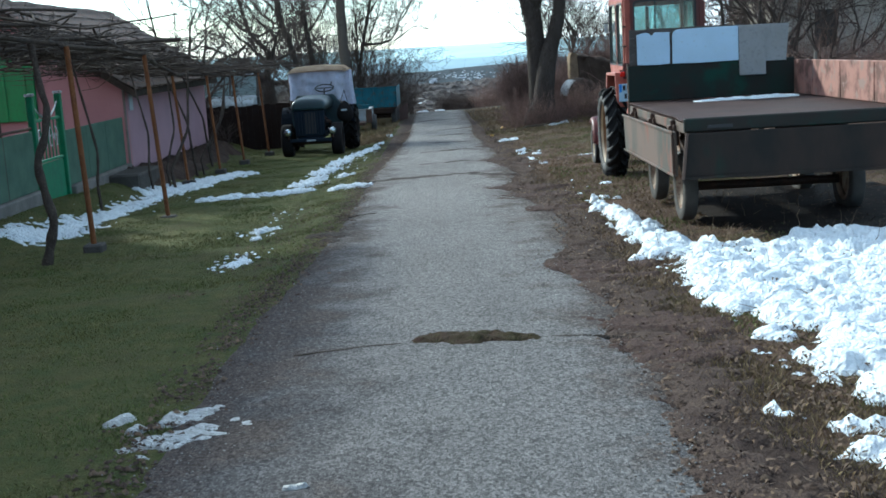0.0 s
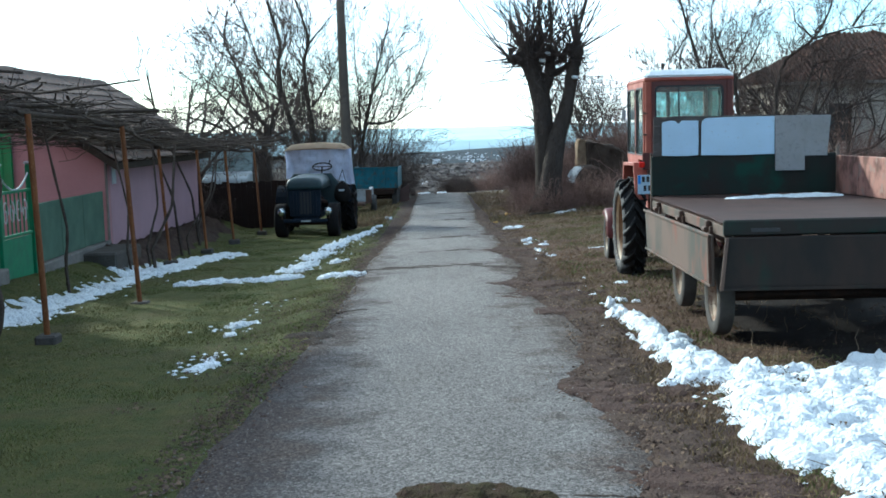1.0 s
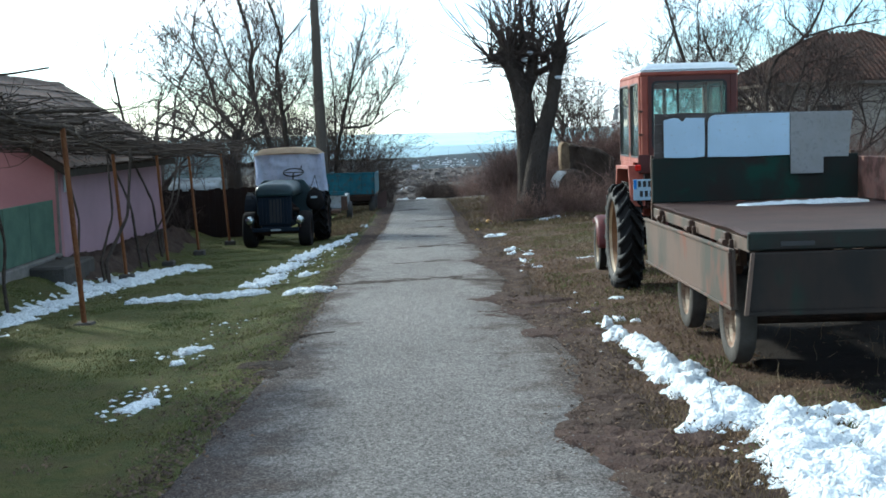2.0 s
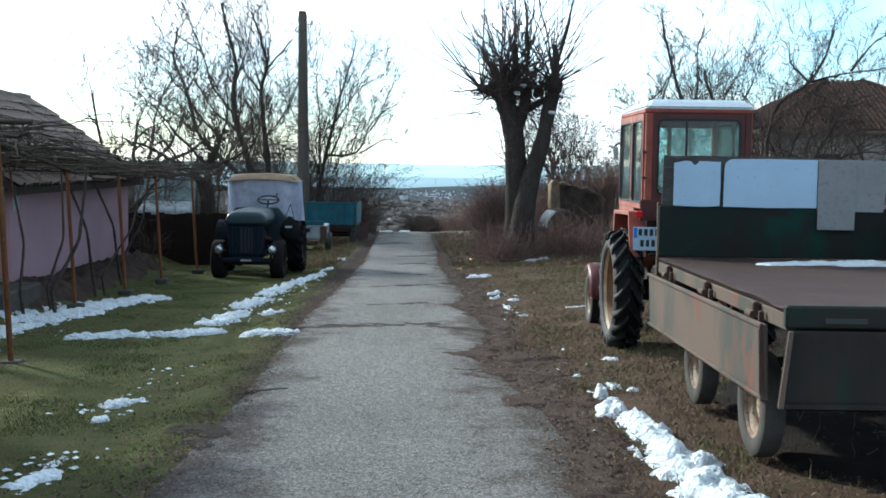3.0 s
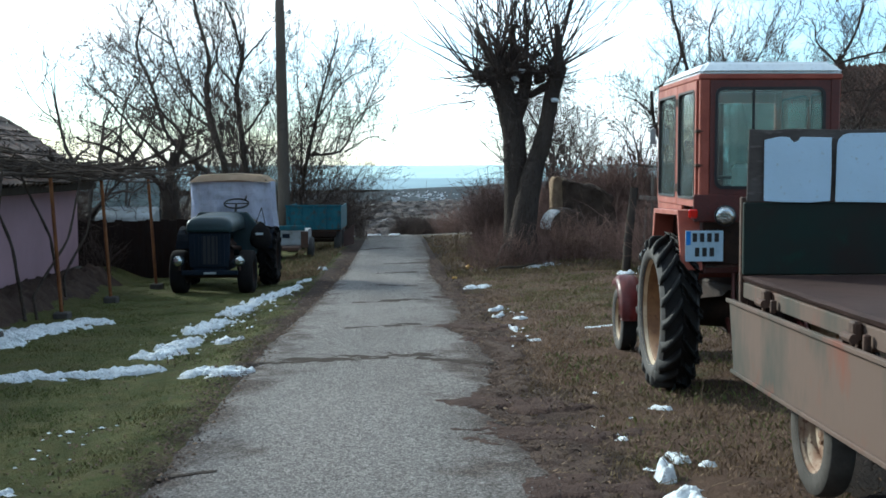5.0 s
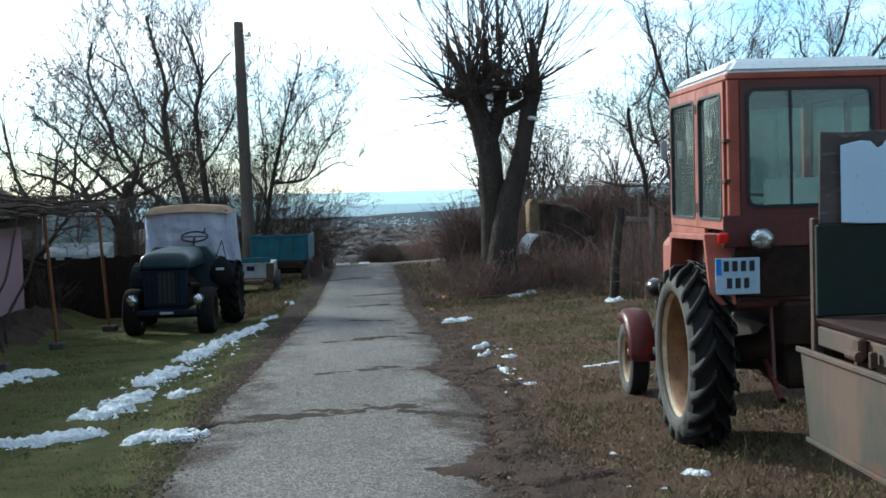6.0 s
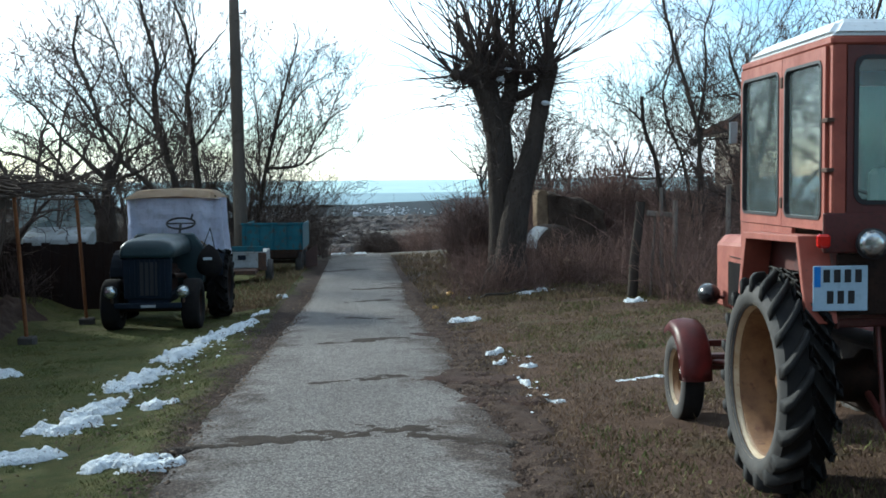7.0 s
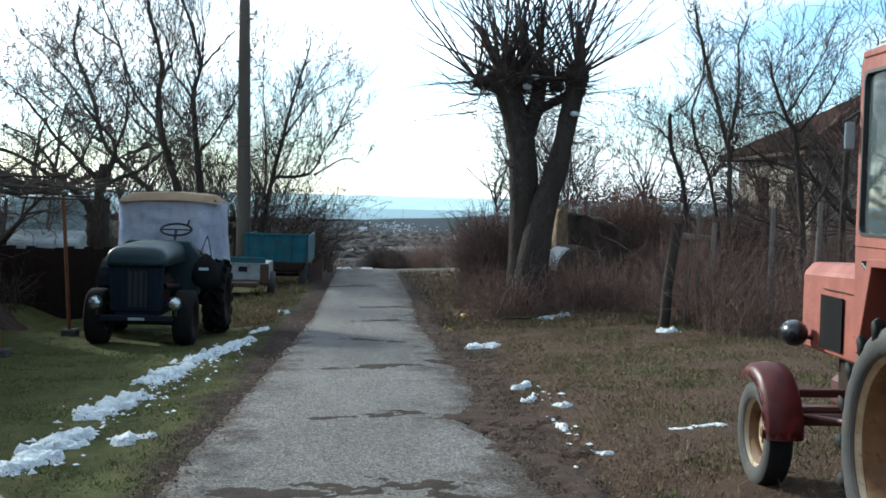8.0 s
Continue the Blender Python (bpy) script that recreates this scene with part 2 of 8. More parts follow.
GREEN_SHEET = material("bright green sheet", (0.008, 0.2, 0.055), 0.45, second=(0.006, 0.15, 0.045), scale=2, fine=20, bump=0.15)
GREEN_NET = material("faded green panel", (0.10, 0.155, 0.115), 0.85, second=(0.075, 0.12, 0.09), scale=3, third=(0.05, 0.08, 0.06), fine=60, bump=0.4)
RUST_POST = material("rusty post", (0.187, 0.0765, 0.0298), 0.75, second=(0.119, 0.0467, 0.0204), scale=9, third=(0.238, 0.119, 0.0553), fine=60, bump=0.4, stretch=(1, 1, 0.4))
RED_PAINT = material("sun-bleached red paint", (0.285, 0.069, 0.0414), 0.55, second=(0.202, 0.046, 0.0294), scale=4, third=(0.156, 0.0506, 0.0331), fine=45, third_at=(0.6, 0.78), bump=0.15, rough2=0.75)
# dark red of the running gear; on the cab's rear it paints shade
DARK_OR_SHADED_RED = material("dark worn red, also shaded cab red", (0.0863, 0.018, 0.0135), 0.55, second=(0.0675, 0.015, 0.012), scale=5, third=(0.0375, 0.015, 0.0112), fine=40, bump=0.2)
MAROON = material("maroon fender paint", (0.165, 0.026, 0.026), 0.42, second=(0.12, 0.022, 0.021), scale=5, fine=40, bump=0.1)
GREASE = material("greasy dark metal", (0.0168, 0.012, 0.0102), 0.6, metal=0.3, second=(0.036, 0.0192, 0.0132), scale=8, fine=50, bump=0.4)
RUBBER = material("worn tyre rubber", (0.06, 0.058, 0.057), 0.8, second=(0.085, 0.08, 0.075), scale=6, third=(0.085, 0.075, 0.065), fine=40, third_at=(0.6, 0.8), bump=0.3)
OLD_RUBBER = material("grey dusty tyre", (0.091, 0.084, 0.077), 0.9, second=(0.0595, 0.056, 0.0518), scale=6, fine=40, bump=0.3)
# rust stains, plus a darker base for the unlit inside of the rim
RIM_YELLOW = material("rust-stained and shaded rim barrel", (0.19, 0.105, 0.05), 0.6, second=(0.11, 0.055, 0.028), scale=7, third=(0.1, 0.045, 0.025), fine=22, third_at=(0.58, 0.72), bump=0.25)
RIM_CREAM = material("cream rim paint", (0.52, 0.43, 0.3), 0.55, second=(0.36, 0.26, 0.15), scale=7, third=(0.2, 0.1, 0.05), fine=30, third_at=(0.62, 0.76), bump=0.2)
# black rubber, taken darker for the shade on the tread's rear face
TREAD = material("shade-blackened tyre tread", (0.014, 0.014, 0.015), 0.7, second=(0.022, 0.021, 0.02), scale=7, third=(0.04, 0.036, 0.033), fine=50, third_at=(0.64, 0.8), bump=0.25)
RIM_RUST = material("rusty cream rim", (0.36, 0.3, 0.23), 0.7, second=(0.2, 0.12, 0.08), scale=9, third=(0.1, 0.05, 0.035), fine=35, third_at=(0.56, 0.7), bump=0.3)
WHITE_PAINT = material("white roof paint", (0.74, 0.78, 0.79), 0.45, second=(0.66, 0.7, 0.72), scale=3, fine=30, bump=0.1)
PANEL_WHITE = material("pale blue-white panel", (0.427, 0.57, 0.713), 0.5, second=(0.399, 0.53, 0.659), scale=2.5, third=(0.334, 0.396, 0.456), fine=30, third_at=(0.62, 0.76), bump=0.12)
PLYWOOD = material("weathered plywood", (0.1, 0.09, 0.085), 0.85, second=(0.062, 0.054, 0.05), scale=3, third=(0.15, 0.135, 0.125), fine=12, third_at=(0.58, 0.75), bump=0.25, stretch=(1, 1, 3))
PANEL_GREY = material("grey hardboard", (0.27, 0.27, 0.275), 0.8, second=(0.234, 0.23, 0.225), scale=4, fine=30, bump=0.2)
BOARD_DARK = material("black-brown board", (0.021, 0.02, 0.019), 0.85, second=(0.042, 0.03, 0.025), scale=1.8, sharp=(0.42, 0.7), third=(0.014, 0.038, 0.029), fine=3, third_at=(0.56, 0.72), bump=0.25, stretch=(1, 1, 0.45))
HEAD_GREEN = material("dark green board paint", (0.014, 0.025, 0.021), 0.75, second=(0.022, 0.018, 0.016), scale=2.5, third=(0.012, 0.042, 0.03), fine=4, third_at=(0.55, 0.72), bump=0.2)
BOARD_RUST = material("rusty sideboard", (0.105, 0.073, 0.058), 0.78, second=(0.055, 0.052, 0.043), scale=1.7, sharp=(0.45, 0.62), third=(0.13, 0.055, 0.038), fine=4, third_at=(0.55, 0.7), bump=0.3, stretch=(1, 1, 0.5))
BOARD_PINK = material("faded red sideboard", (0.24, 0.125, 0.1), 0.8, second=(0.095, 0.05, 0.04), scale=3, sharp=(0.45, 0.6), third=(0.19, 0.13, 0.11), fine=9, third_at=(0.58, 0.66), bump=0.2)
BED_RUST = material("rust-brown bed sheet", (0.102, 0.064, 0.0561), 0.65, second=(0.0775, 0.0512, 0.0462), scale=2.5, third=(0.0682, 0.0416, 0.033), fine=14, third_at=(0.58, 0.8), bump=0.25)
DARK_STEEL = material("dark rusty steel", (0.055, 0.04, 0.033), 0.75, second=(0.09, 0.05, 0.035), scale=7, fine=45, bump=0.35)
PLATE_WHITE = material("plate white", (0.4, 0.54, 0.66), 0.4, fine=30, bump=0)
PLATE_BLUE = material("plate blue", (0.03, 0.2, 0.62), 0.4, bump=0)
INK = material("black ink", (0.012, 0.012, 0.014), 0.5, bump=0)
LAMP_RED = material("red tail lens", (0.55, 0.015, 0.01), 0.2, bump=0)
CHROME = material("lamp reflector", (0.65, 0.68, 0.68), 0.18, metal=0.9, bump=0)
BLACK_GLOSS = material("black enamel", (0.012, 0.012, 0.013), 0.25, bump=0.05)
SEAT_WHITE = material("pale seat cover", (0.5, 0.53, 0.5), 0.85, fine=40, bump=0.2)
CAB_GLASS = glass_material("dusty cab glass", (0.8, 0.92, 0.91), 0.74, 2.2)
VAN_GLASS = glass_material("dull windscreen", (0.6, 0.66, 0.64), 0.4)
REAR_GLASS = glass_material("clear cab glass", (0.7, 0.85, 0.87), 0.93)
DARK_GREEN = material("dark green bonnet paint", (0.01, 0.028, 0.034), 0.45, second=(0.007, 0.019, 0.025), scale=4, third=(0.03, 0.05, 0.05), fine=30, third_at=(0.62, 0.8), bump=0.1)
ENGINE_RUST = material("rusty oily engine", (0.045, 0.02, 0.014), 0.65, metal=0.2, second=(0.02, 0.014, 0.012), scale=9, third=(0.07, 0.03, 0.02), fine=40, bump=0.4)
CAR_TYRE = material("dark muddy tyre", (0.012, 0.011, 0.012), 0.95, second=(0.018, 0.016, 0.015), scale=6, fine=40, bump=0.3)
DARK_BLUE = material("dark blue grille paint", (0.007, 0.013, 0.024), 0.6, second=(0.005, 0.009, 0.016), scale=5, fine=30, bump=0.1)
CANVAS = material("tan canvas roof", (0.5, 0.38, 0.27), 0.9, second=(0.4, 0.3, 0.205), scale=4, fine=60, bump=0.3)
TARP = material("white tarpaulin", (0.684, 0.707, 0.827), 0.7, second=(0.57, 0.593, 0.705), scale=3, fine=12, bump=0.4, dist=0.03)
CART_GREY = material("dirty cart paint", (0.3, 0.33, 0.35), 0.75, second=(0.2, 0.21, 0.21), scale=3, third=(0.1, 0.08, 0.065), fine=9, third_at=(0.56, 0.72), bump=0.2)
BLUE_PAINT = material("faded blue cart paint", (0.027, 0.115, 0.15), 0.7, second=(0.018, 0.075, 0.1), scale=2.5, third=(0.05, 0.055, 0.053), fine=7, third_at=(0.52, 0.7), bump=0.2)
CART_WHITE = material("pale cart paint", (0.422, 0.466, 0.493), 0.7, second=(0.334, 0.37, 0.396), scale=4, third=(0.176, 0.15, 0.123), fine=14, third_at=(0.62, 0.78), bump=0.2)
POLE_GREY = material("weathered pole concrete", (0.116, 0.0975, 0.0825), 0.95, second=(0.09, 0.075, 0.0638), scale=3, fine=30, bump=0.4, stretch=(1, 1, 0.25))
STRAW = material("old straw", (0.26, 0.19, 0.125), 0.95, second=(0.17, 0.12, 0.08), scale=6, third=(0.1, 0.07, 0.048), fine=35, bump=1.0, dist=0.05)
# straw again, darkened for faces turned away from the sun
SHADED_STRAW = material("straw darkened as shade", (0.07, 0.052, 0.04), 0.95, second=(0.045, 0.034, 0.028), scale=4, fine=30, bump=1.0, dist=0.06)
FILM_WHITE = material("bale film", (0.5, 0.53, 0.55), 0.55, second=(0.3, 0.31, 0.32), scale=4, fine=12, bump=0.4, dist=0.02)
GREY_WOOD = material("weathered grey wood", (0.0619, 0.0516, 0.0433), 0.9, second=(0.0413, 0.0338, 0.0289), scale=8, fine=50, bump=0.5, stretch=(1, 1, 0.2))
PALE_WOOD = material("pale dry wood", (0.2, 0.17, 0.145), 0.9, second=(0.12, 0.1, 0.085), scale=8, third=(0.08, 0.065, 0.055), fine=40, bump=0.5, stretch=(1, 1, 0.2))
BROWN_WOOD = material("dark brown boards", (0.0195, 0.0155, 0.015), 0.9, second=(0.0165, 0.0105, 0.0088), scale=5, fine=40, bump=0.4, stretch=(1, 1, 0.25))
PLASTER = material("stained pale plaster", (0.4, 0.36, 0.312), 0.95, second=(0.288, 0.248, 0.208), scale=1.3, third=(0.2, 0.16, 0.128), fine=9, third_at=(0.58, 0.8), bump=0.4)
DARK_HOLE = material("dark window", (0.02, 0.02, 0.022), 0.3, bump=0)
FAR_WALL = material("far white walls", (0.828, 0.851, 0.885), 0.9, bump=0)
FAR_ROOF = material("far snowy roofs", (0.42, 0.44, 0.48), 0.9, bump=0)
# woodland colour leans blue for the mild haze at 2 km
WOODLAND = material("haze-blued woodland", (0.0228, 0.0314, 0.0394), 1.0, second=(0.0303, 0.0379, 0.0445), scale=0.012, third=(0.0177, 0.0253, 0.0314), fine=0.06, bump=0)
# aerial haze is mixed into the colours of far hills and plain
HAZE_BLUE = material("hazy far hills", (0.21, 0.29, 0.335), 1.0, second=(0.24, 0.33, 0.37), scale=0.003, third=(0.2, 0.275, 0.32), fine=0.02, bump=0)
HAZE_PALE = material("pale far plain", (0.36, 0.49, 0.52), 1.0, second=(0.42, 0.55, 0.55), scale=0.0015, third=(0.35, 0.47, 0.5), fine=0.01, bump=0)


def ground_material():
    """Soil beside the road, green lawn on one side, dry grass on the other, dull fields further off."""
    m = bpy.data.materials.new("verge and fields")
    m.use_nodes = True
    n, l = m.node_tree.nodes, m.node_tree.links
    b = n["Principled BSDF"]
    b.inputs["Roughness"].default_value = 0.95
    b.inputs["Specular IOR Level"].default_value = 0.05
    co = n.new("ShaderNodeTexCoord")
    sep = n.new("ShaderNodeSeparateXYZ")
    l.new(co.outputs["Object"], sep.inputs["Vector"])

    def tex(scale, detail=6):
        t = n.new("ShaderNodeTexNoise")
        t.inputs["Scale"].default_value, t.inputs["Detail"].default_value, t.inputs["Roughness"].default_value = scale, detail, 0.65
        l.new(co.outputs["Object"], t.inputs["Vector"])
        return t.outputs["Fac"]

    def ranged(v, a, c, lo=0.0, hi=1.0):
        r = n.new("ShaderNodeMapRange")
        for key, val in (("From Min", a), ("From Max", c), ("To Min", lo), ("To Max", hi)):
            r.inputs[key].default_value = val
        l.new(v, r.inputs["Value"])
        return r.outputs["Result"]

    def calc(op, a, c):
        k = n.new("ShaderNodeMath")
        k.operation = op
        for i, v in enumerate((a, c)):
            if isinstance(v, (int, float)):
                k.inputs[i].default_value = v
            else:
                l.new(v, k.inputs[i])
        return k.outputs["Value"]

    def mixed(f, a, c):
        k = n.new("ShaderNodeMix")
        k.data_type = "RGBA"
        l.new(f, k.inputs["Factor"])
        for key, v in (("A", a), ("B", c)):
            if isinstance(v, tuple):
                k.inputs[key].default_value = (*v, 1)
            else:
                l.new(v, k.inputs[key])
        return k.outputs["Result"]

    wob, fine, mid = tex(1.1), tex(30, 8), tex(5)
    green = mixed(ranged(mid, 0.35, 0.65), (0.06, 0.07, 0.026), (0.1, 0.092, 0.038))
    green = mixed(ranged(tex(0.9), 0.52, 0.66, 0.0, 0.45), green, (0.085, 0.068, 0.038))
    dry = mixed(ranged(mid, 0.3, 0.7), (0.064, 0.041, 0.031), (0.105, 0.069, 0.049))
    dry = mixed(ranged(tex(0.8), 0.55, 0.68), dry, (0.07, 0.068, 0.032))
    soil = mixed(ranged(mid, 0.35, 0.65), (0.03, 0.021, 0.018), (0.055, 0.039, 0.032))
    side = ranged(sep.outputs["X"], -0.5, 0.5)
    col = mixed(side, green, dry)
    edge = calc("ABSOLUTE", sep.outputs["X"], 0.0)
    edge = calc("ADD", edge, calc("MULTIPLY", calc("SUBTRACT", wob, 0.5), 1.6))
    wide = calc("ADD", ranged(sep.outputs["X"], -1.0, 1.0, 1.05, 1.6), calc("MULTIPLY", ranged(sep.outputs["Y"], 16, 26, 0.0, 0.2), ranged(sep.outputs["X"], -1.0, 1.0, 1.0, 0.0)))
    col = mixed(ranged(calc("SUBTRACT", edge, wide), -0.1, 0.25, 1.0, 0.0), col, soil)
    field = mixed(ranged(tex(0.035, 8), 0.42, 0.6), (0.128, 0.114, 0.104), (0.108, 0.11, 0.095))
    field = mixed(ranged(tex(0.012, 8), 0.5, 0.62), field, (0.088, 0.082, 0.082))
    col = mixed(ranged(sep.outputs["Y"], 46, 62), col, field)
    col = mixed(ranged(fine, 0.55, 0.8, 0.0, 0.35), col, (0.025, 0.02, 0.014))
    l.new(col, b.inputs["Base Color"])
    bp = n.new("ShaderNodeBump")
    bp.inputs["Strength"].default_value, bp.inputs["Distance"].default_value = 0.9, 0.05
    l.new(fine, bp.inputs["Height"])
    l.new(bp.outputs["Normal"], b.inputs["Normal"])
    return m


GROUND = ground_material()

# ---------------------------------------------------------------- mesh helpers


def put(name, mesh, mat, parent=None, label="", smooth=False):
    mesh.materials.clear()
    mesh.materials.append(mat)
    if smooth:
        mesh.polygons.foreach_set("use_smooth", [True] * len(mesh.polygons))
    ob = new(name, mesh)
    ob.parent = parent
    if label:
        tagged(ob, label)
    return ob


def part(name, bm, mat, parent=None, label="", smooth=False):
    mesh = bpy.data.meshes.new(name)
    bm.to_mesh(mesh)
    bm.free()
    return put(name, mesh, mat, parent, label, smooth)


def thing(name, m, label, category, group="", kind=""):
    ob = new(name)
    ob.empty_display_size = 0.2
    ob.matrix_world = m
    return tagged(ob, label, category, group, kind)


def box(x0, x1, y0, y1, z0, z1, bev=0.006, bm=None, m=None):
    """A box with worn edges, added to bm."""
    own = bmesh.new()
    bmesh.ops.create_cube(own, size=1.0)
    for v in own.verts:
        v.co = Vector(((x0 + x1) / 2 + v.co.x * (x1 - x0), (y0 + y1) / 2 + v.co.y * (y1 - y0), (z0 + z1) / 2 + v.co.z * (z1 - z0)))
    if bev:
        bmesh.ops.bevel(own, geom=own.edges[:], offset=min(bev, abs(x1 - x0) / 3, abs(y1 - y0) / 3, abs(z1 - z0) / 3), segments=1, affect="EDGES")
    if m is not None:
        own.transform(m)
    return joined(bm, own)


def joined(bm, own):
    if bm is None:
        return own
    tmp = bpy.data.meshes.new("tmp")
    own.to_mesh(tmp)
    own.free()
    bm.from_mesh(tmp)
    bpy.data.meshes.remove(tmp)
    return bm


def prism(outline, axis, a, b, bev=0.006, bm=None):
    """An outline of (u, v) drawn out along an axis from a to b. u, v are the two other axes in order."""
    own = bmesh.new()

    def at(u, v, w):
        return {"x": (w, u, v), "y": (u, w, v), "z": (u, v, w)}[axis]
    lo = [own.verts.new(at(u, v, a)) for u, v in outline]
    hi = [own.verts.new(at(u, v, b)) for u, v in outline]
    own.faces.new(lo), own.faces.new(hi)
    for i in range(len(lo)):
        j = (i + 1) % len(lo)
        own.faces.new((lo[i], lo[j], hi[j], hi[i]))
    bmesh.ops.recalc_face_normals(own, faces=own.faces[:])
    if bev:
        bmesh.ops.bevel(own, geom=own.edges[:], offset=bev, segments=1, affect="EDGES")
    return joined(bm, own)


def lathe(profile, axis="x", n=32, bm=None, at=(0, 0, 0), cap=True):
    """A profile of (radius, along) turned round an axis."""
    own = bmesh.new()
    rings = []
    for r, w in profile:
        ring = []
        for i in range(n):
            a = 2 * math.pi * i / n
            u, v = r * math.cos(a), r * math.sin(a)
            p = {"x": (w, u, v), "y": (u, w, v), "z": (u, v, w)}[axis]
            ring.append(own.verts.new(Vector(p) + Vector(at)))
        rings.append(ring)
    for p, q in zip(rings, rings[1:]):
        for i in range(n):
            own.faces.new((p[i], p[(i + 1) % n], q[(i + 1) % n], q[i]))
    for ring in (rings[0], rings[-1]) if cap else ():
        if (ring[0].co - ring[n // 2].co).length > 1e-4:
            own.faces.new(ring)
    bmesh.ops.remove_doubles(own, verts=own.verts[:], dist=1e-5)
    bmesh.ops.recalc_face_normals(own, faces=own.faces[:])
    return joined(bm, own)


def tubes(name, lines, sides=5):
    """One mesh of tapered round strands: (points, radii) each."""
    vs, fs, base = [], [], 0
    ang = np.arange(sides) * 2 * np.pi / sides
    ca, sa = np.cos(ang), np.sin(ang)
    for pts, rad in lines:
        pts = np.asarray(pts, float)
        rad = np.asarray(rad, float)
        k = len(pts)
        t = np.gradient(pts, axis=0)
        t /= np.linalg.norm(t, axis=1)[:, None] + 1e-9
        ref = np.array((0.31, 0.95, 0.05)) if abs(t[0, 2]) > 0.8 else np.array((0.05, 0.1, 1.0))
        u = np.cross(t, ref)
        u /= np.linalg.norm(u, axis=1)[:, None] + 1e-9
        w = np.cross(t, u)
        ring = pts[:, None, :] + rad[:, None, None] * (ca[None, :, None] * u[:, None, :] + sa[None, :, None] * w[:, None, :])
        vs.append(ring.reshape(-1, 3))
        i = np.arange(k - 1)[:, None] * sides
        j = np.arange(sides)[None, :]
        jn = (j + 1) % sides
        q = np.stack((i + j, i + jn, i + sides + jn, i + sides + j), -1).reshape(-1, 4) + base
        fs.append(q)
        base += k * sides
    return quads(name, np.concatenate(vs), np.concatenate(fs))


def quads(name, v, f):
    mesh = bpy.data.meshes.new(name)
    k = f.shape[1]
    mesh.vertices.add(len(v))
    mesh.vertices.foreach_set("co", np.asarray(v, np.float32).ravel())
    mesh.loops.add(f.size)
    mesh.loops.foreach_set("vertex_index", f.astype(np.int32).ravel())
    mesh.polygons.add(len(f))
    mesh.polygons.foreach_set("loop_start", np.arange(0, f.size, k, dtype=np.int32))
    mesh.polygons.foreach_set("loop_total", np.full(len(f), k, np.int32))
    mesh.update(calc_edges=True)
    mesh.validate()
    return mesh


def rod(a, b, r, r2=None, bend=0.0, rng=None, k=2):
    """A straight or slightly crooked strand from a to b."""
    a, b = np.array(a, float), np.array(b, float)
    s = np.linspace(0, 1, k)
    p = a + (b - a) * s[:, None]
    if bend and rng is not None:
        p[1:-1] += rng.normal(0, bend, (k - 2, 3))
    return p, np.linspace(r, r if r2 is None else r2, k)


# ---------------------------------------------------------------- ground, road
def spaced(lo, hi, near_lo, near_hi, step, grow):
    out = list(np.arange(near_lo, near_hi, step))
    s, v = step, near_hi
    while v < hi:
        out.append(v)
        s *= grow
        v += s
    out.append(hi)
    s, v = step * grow, near_lo - step
    while v > lo:
        out.insert(0, v)
        s *= grow
        v -= s
    out.insert(0, lo)
    return out


gx = spaced(-3500, 3500, -8, 8, 0.25, 1.22)
gy = spaced(-40, 4990, 0, 62, 0.3, 1.09)
gv = []
for yy in gy:
    for xx in gx:
        zz = G(xx, yy)
        near = abs(xx) < 30 and yy < 70
        if near:
            zz += 0.025 * noise.noise((xx * 1.3, yy * 1.3, 0)) * sm((abs(xx) - 1.0) / 0.6) + 0.012 * noise.noise((xx * 4, yy * 4, 3)) * sm((abs(xx) - 1.0) / 0.6)
            zz -= 0.03 * sm((1.2 - abs(xx)) / 0.25)
        else:
            zz += 0.012 * min(yy, 400) * noise.noise((xx / 160, yy / 160, 5)) * sm((abs(xx) + yy - 70) / 120)
        gv.append((xx, yy, zz))
nx = len(gx)
ii, jj = np.meshgrid(np.arange(len(gy) - 1), np.arange(nx - 1), indexing="ij")
k0 = (ii * nx + jj).ravel()
gf = np.stack((k0, k0 + 1, k0 + nx + 1, k0 + nx), -1)
ground = put("ground", quads("ground", np.array(gv), gf), GROUND, smooth=True)
tagged(ground, "green lawn, dry grass and brown soil verges", "ground", kind="structure")


EDGE_RIGHT = [(-12, 1.15), (4.3, 1.02), (5.6, 1.12), (6.1, 1.24), (7.0, 1.02), (8.0, 1.22), (9.0, 1.14), (9.85, 0.92), (10.7, 1.2), (12.2, 1.4), (13.0, 1.42), (14.7, 1.22), (15.8, 1.1), (16.6, 0.9), (17.4, 1.14), (19.0, 1.3), (20.6, 1.22), (21.8, 0.94), (22.6, 1.16), (24.5, 1.3), (26.2, 1.17), (31, 1.05), (36, 1.16), (62, 1.3)]
EDGE_LEFT = [(-12, 1.45), (7, 1.45), (8.2, 1.42), (9.8, 1.33), (11.7, 1.25), (13.4, 1.15), (18, 1.12), (20.3, 1.13), (22, 1.05), (25.3, 0.94), (32, 0.76), (62, 0.8)]


def road_half(y, side):
    """Half width of the asphalt, with its broken edge."""
    table = EDGE_RIGHT if side > 0 else EDGE_LEFT
    w = float(np.interp(y, [p[0] for p in table], [p[1] for p in table]))
    return w + 0.04 * noise.noise((y * 1.5, side * 9.0, 2)) + 0.045 * noise.noise((y * 4.5, side * 5.0, 4)) + 0.025 * noise.noise((y * 13, side * 5.0, 6))


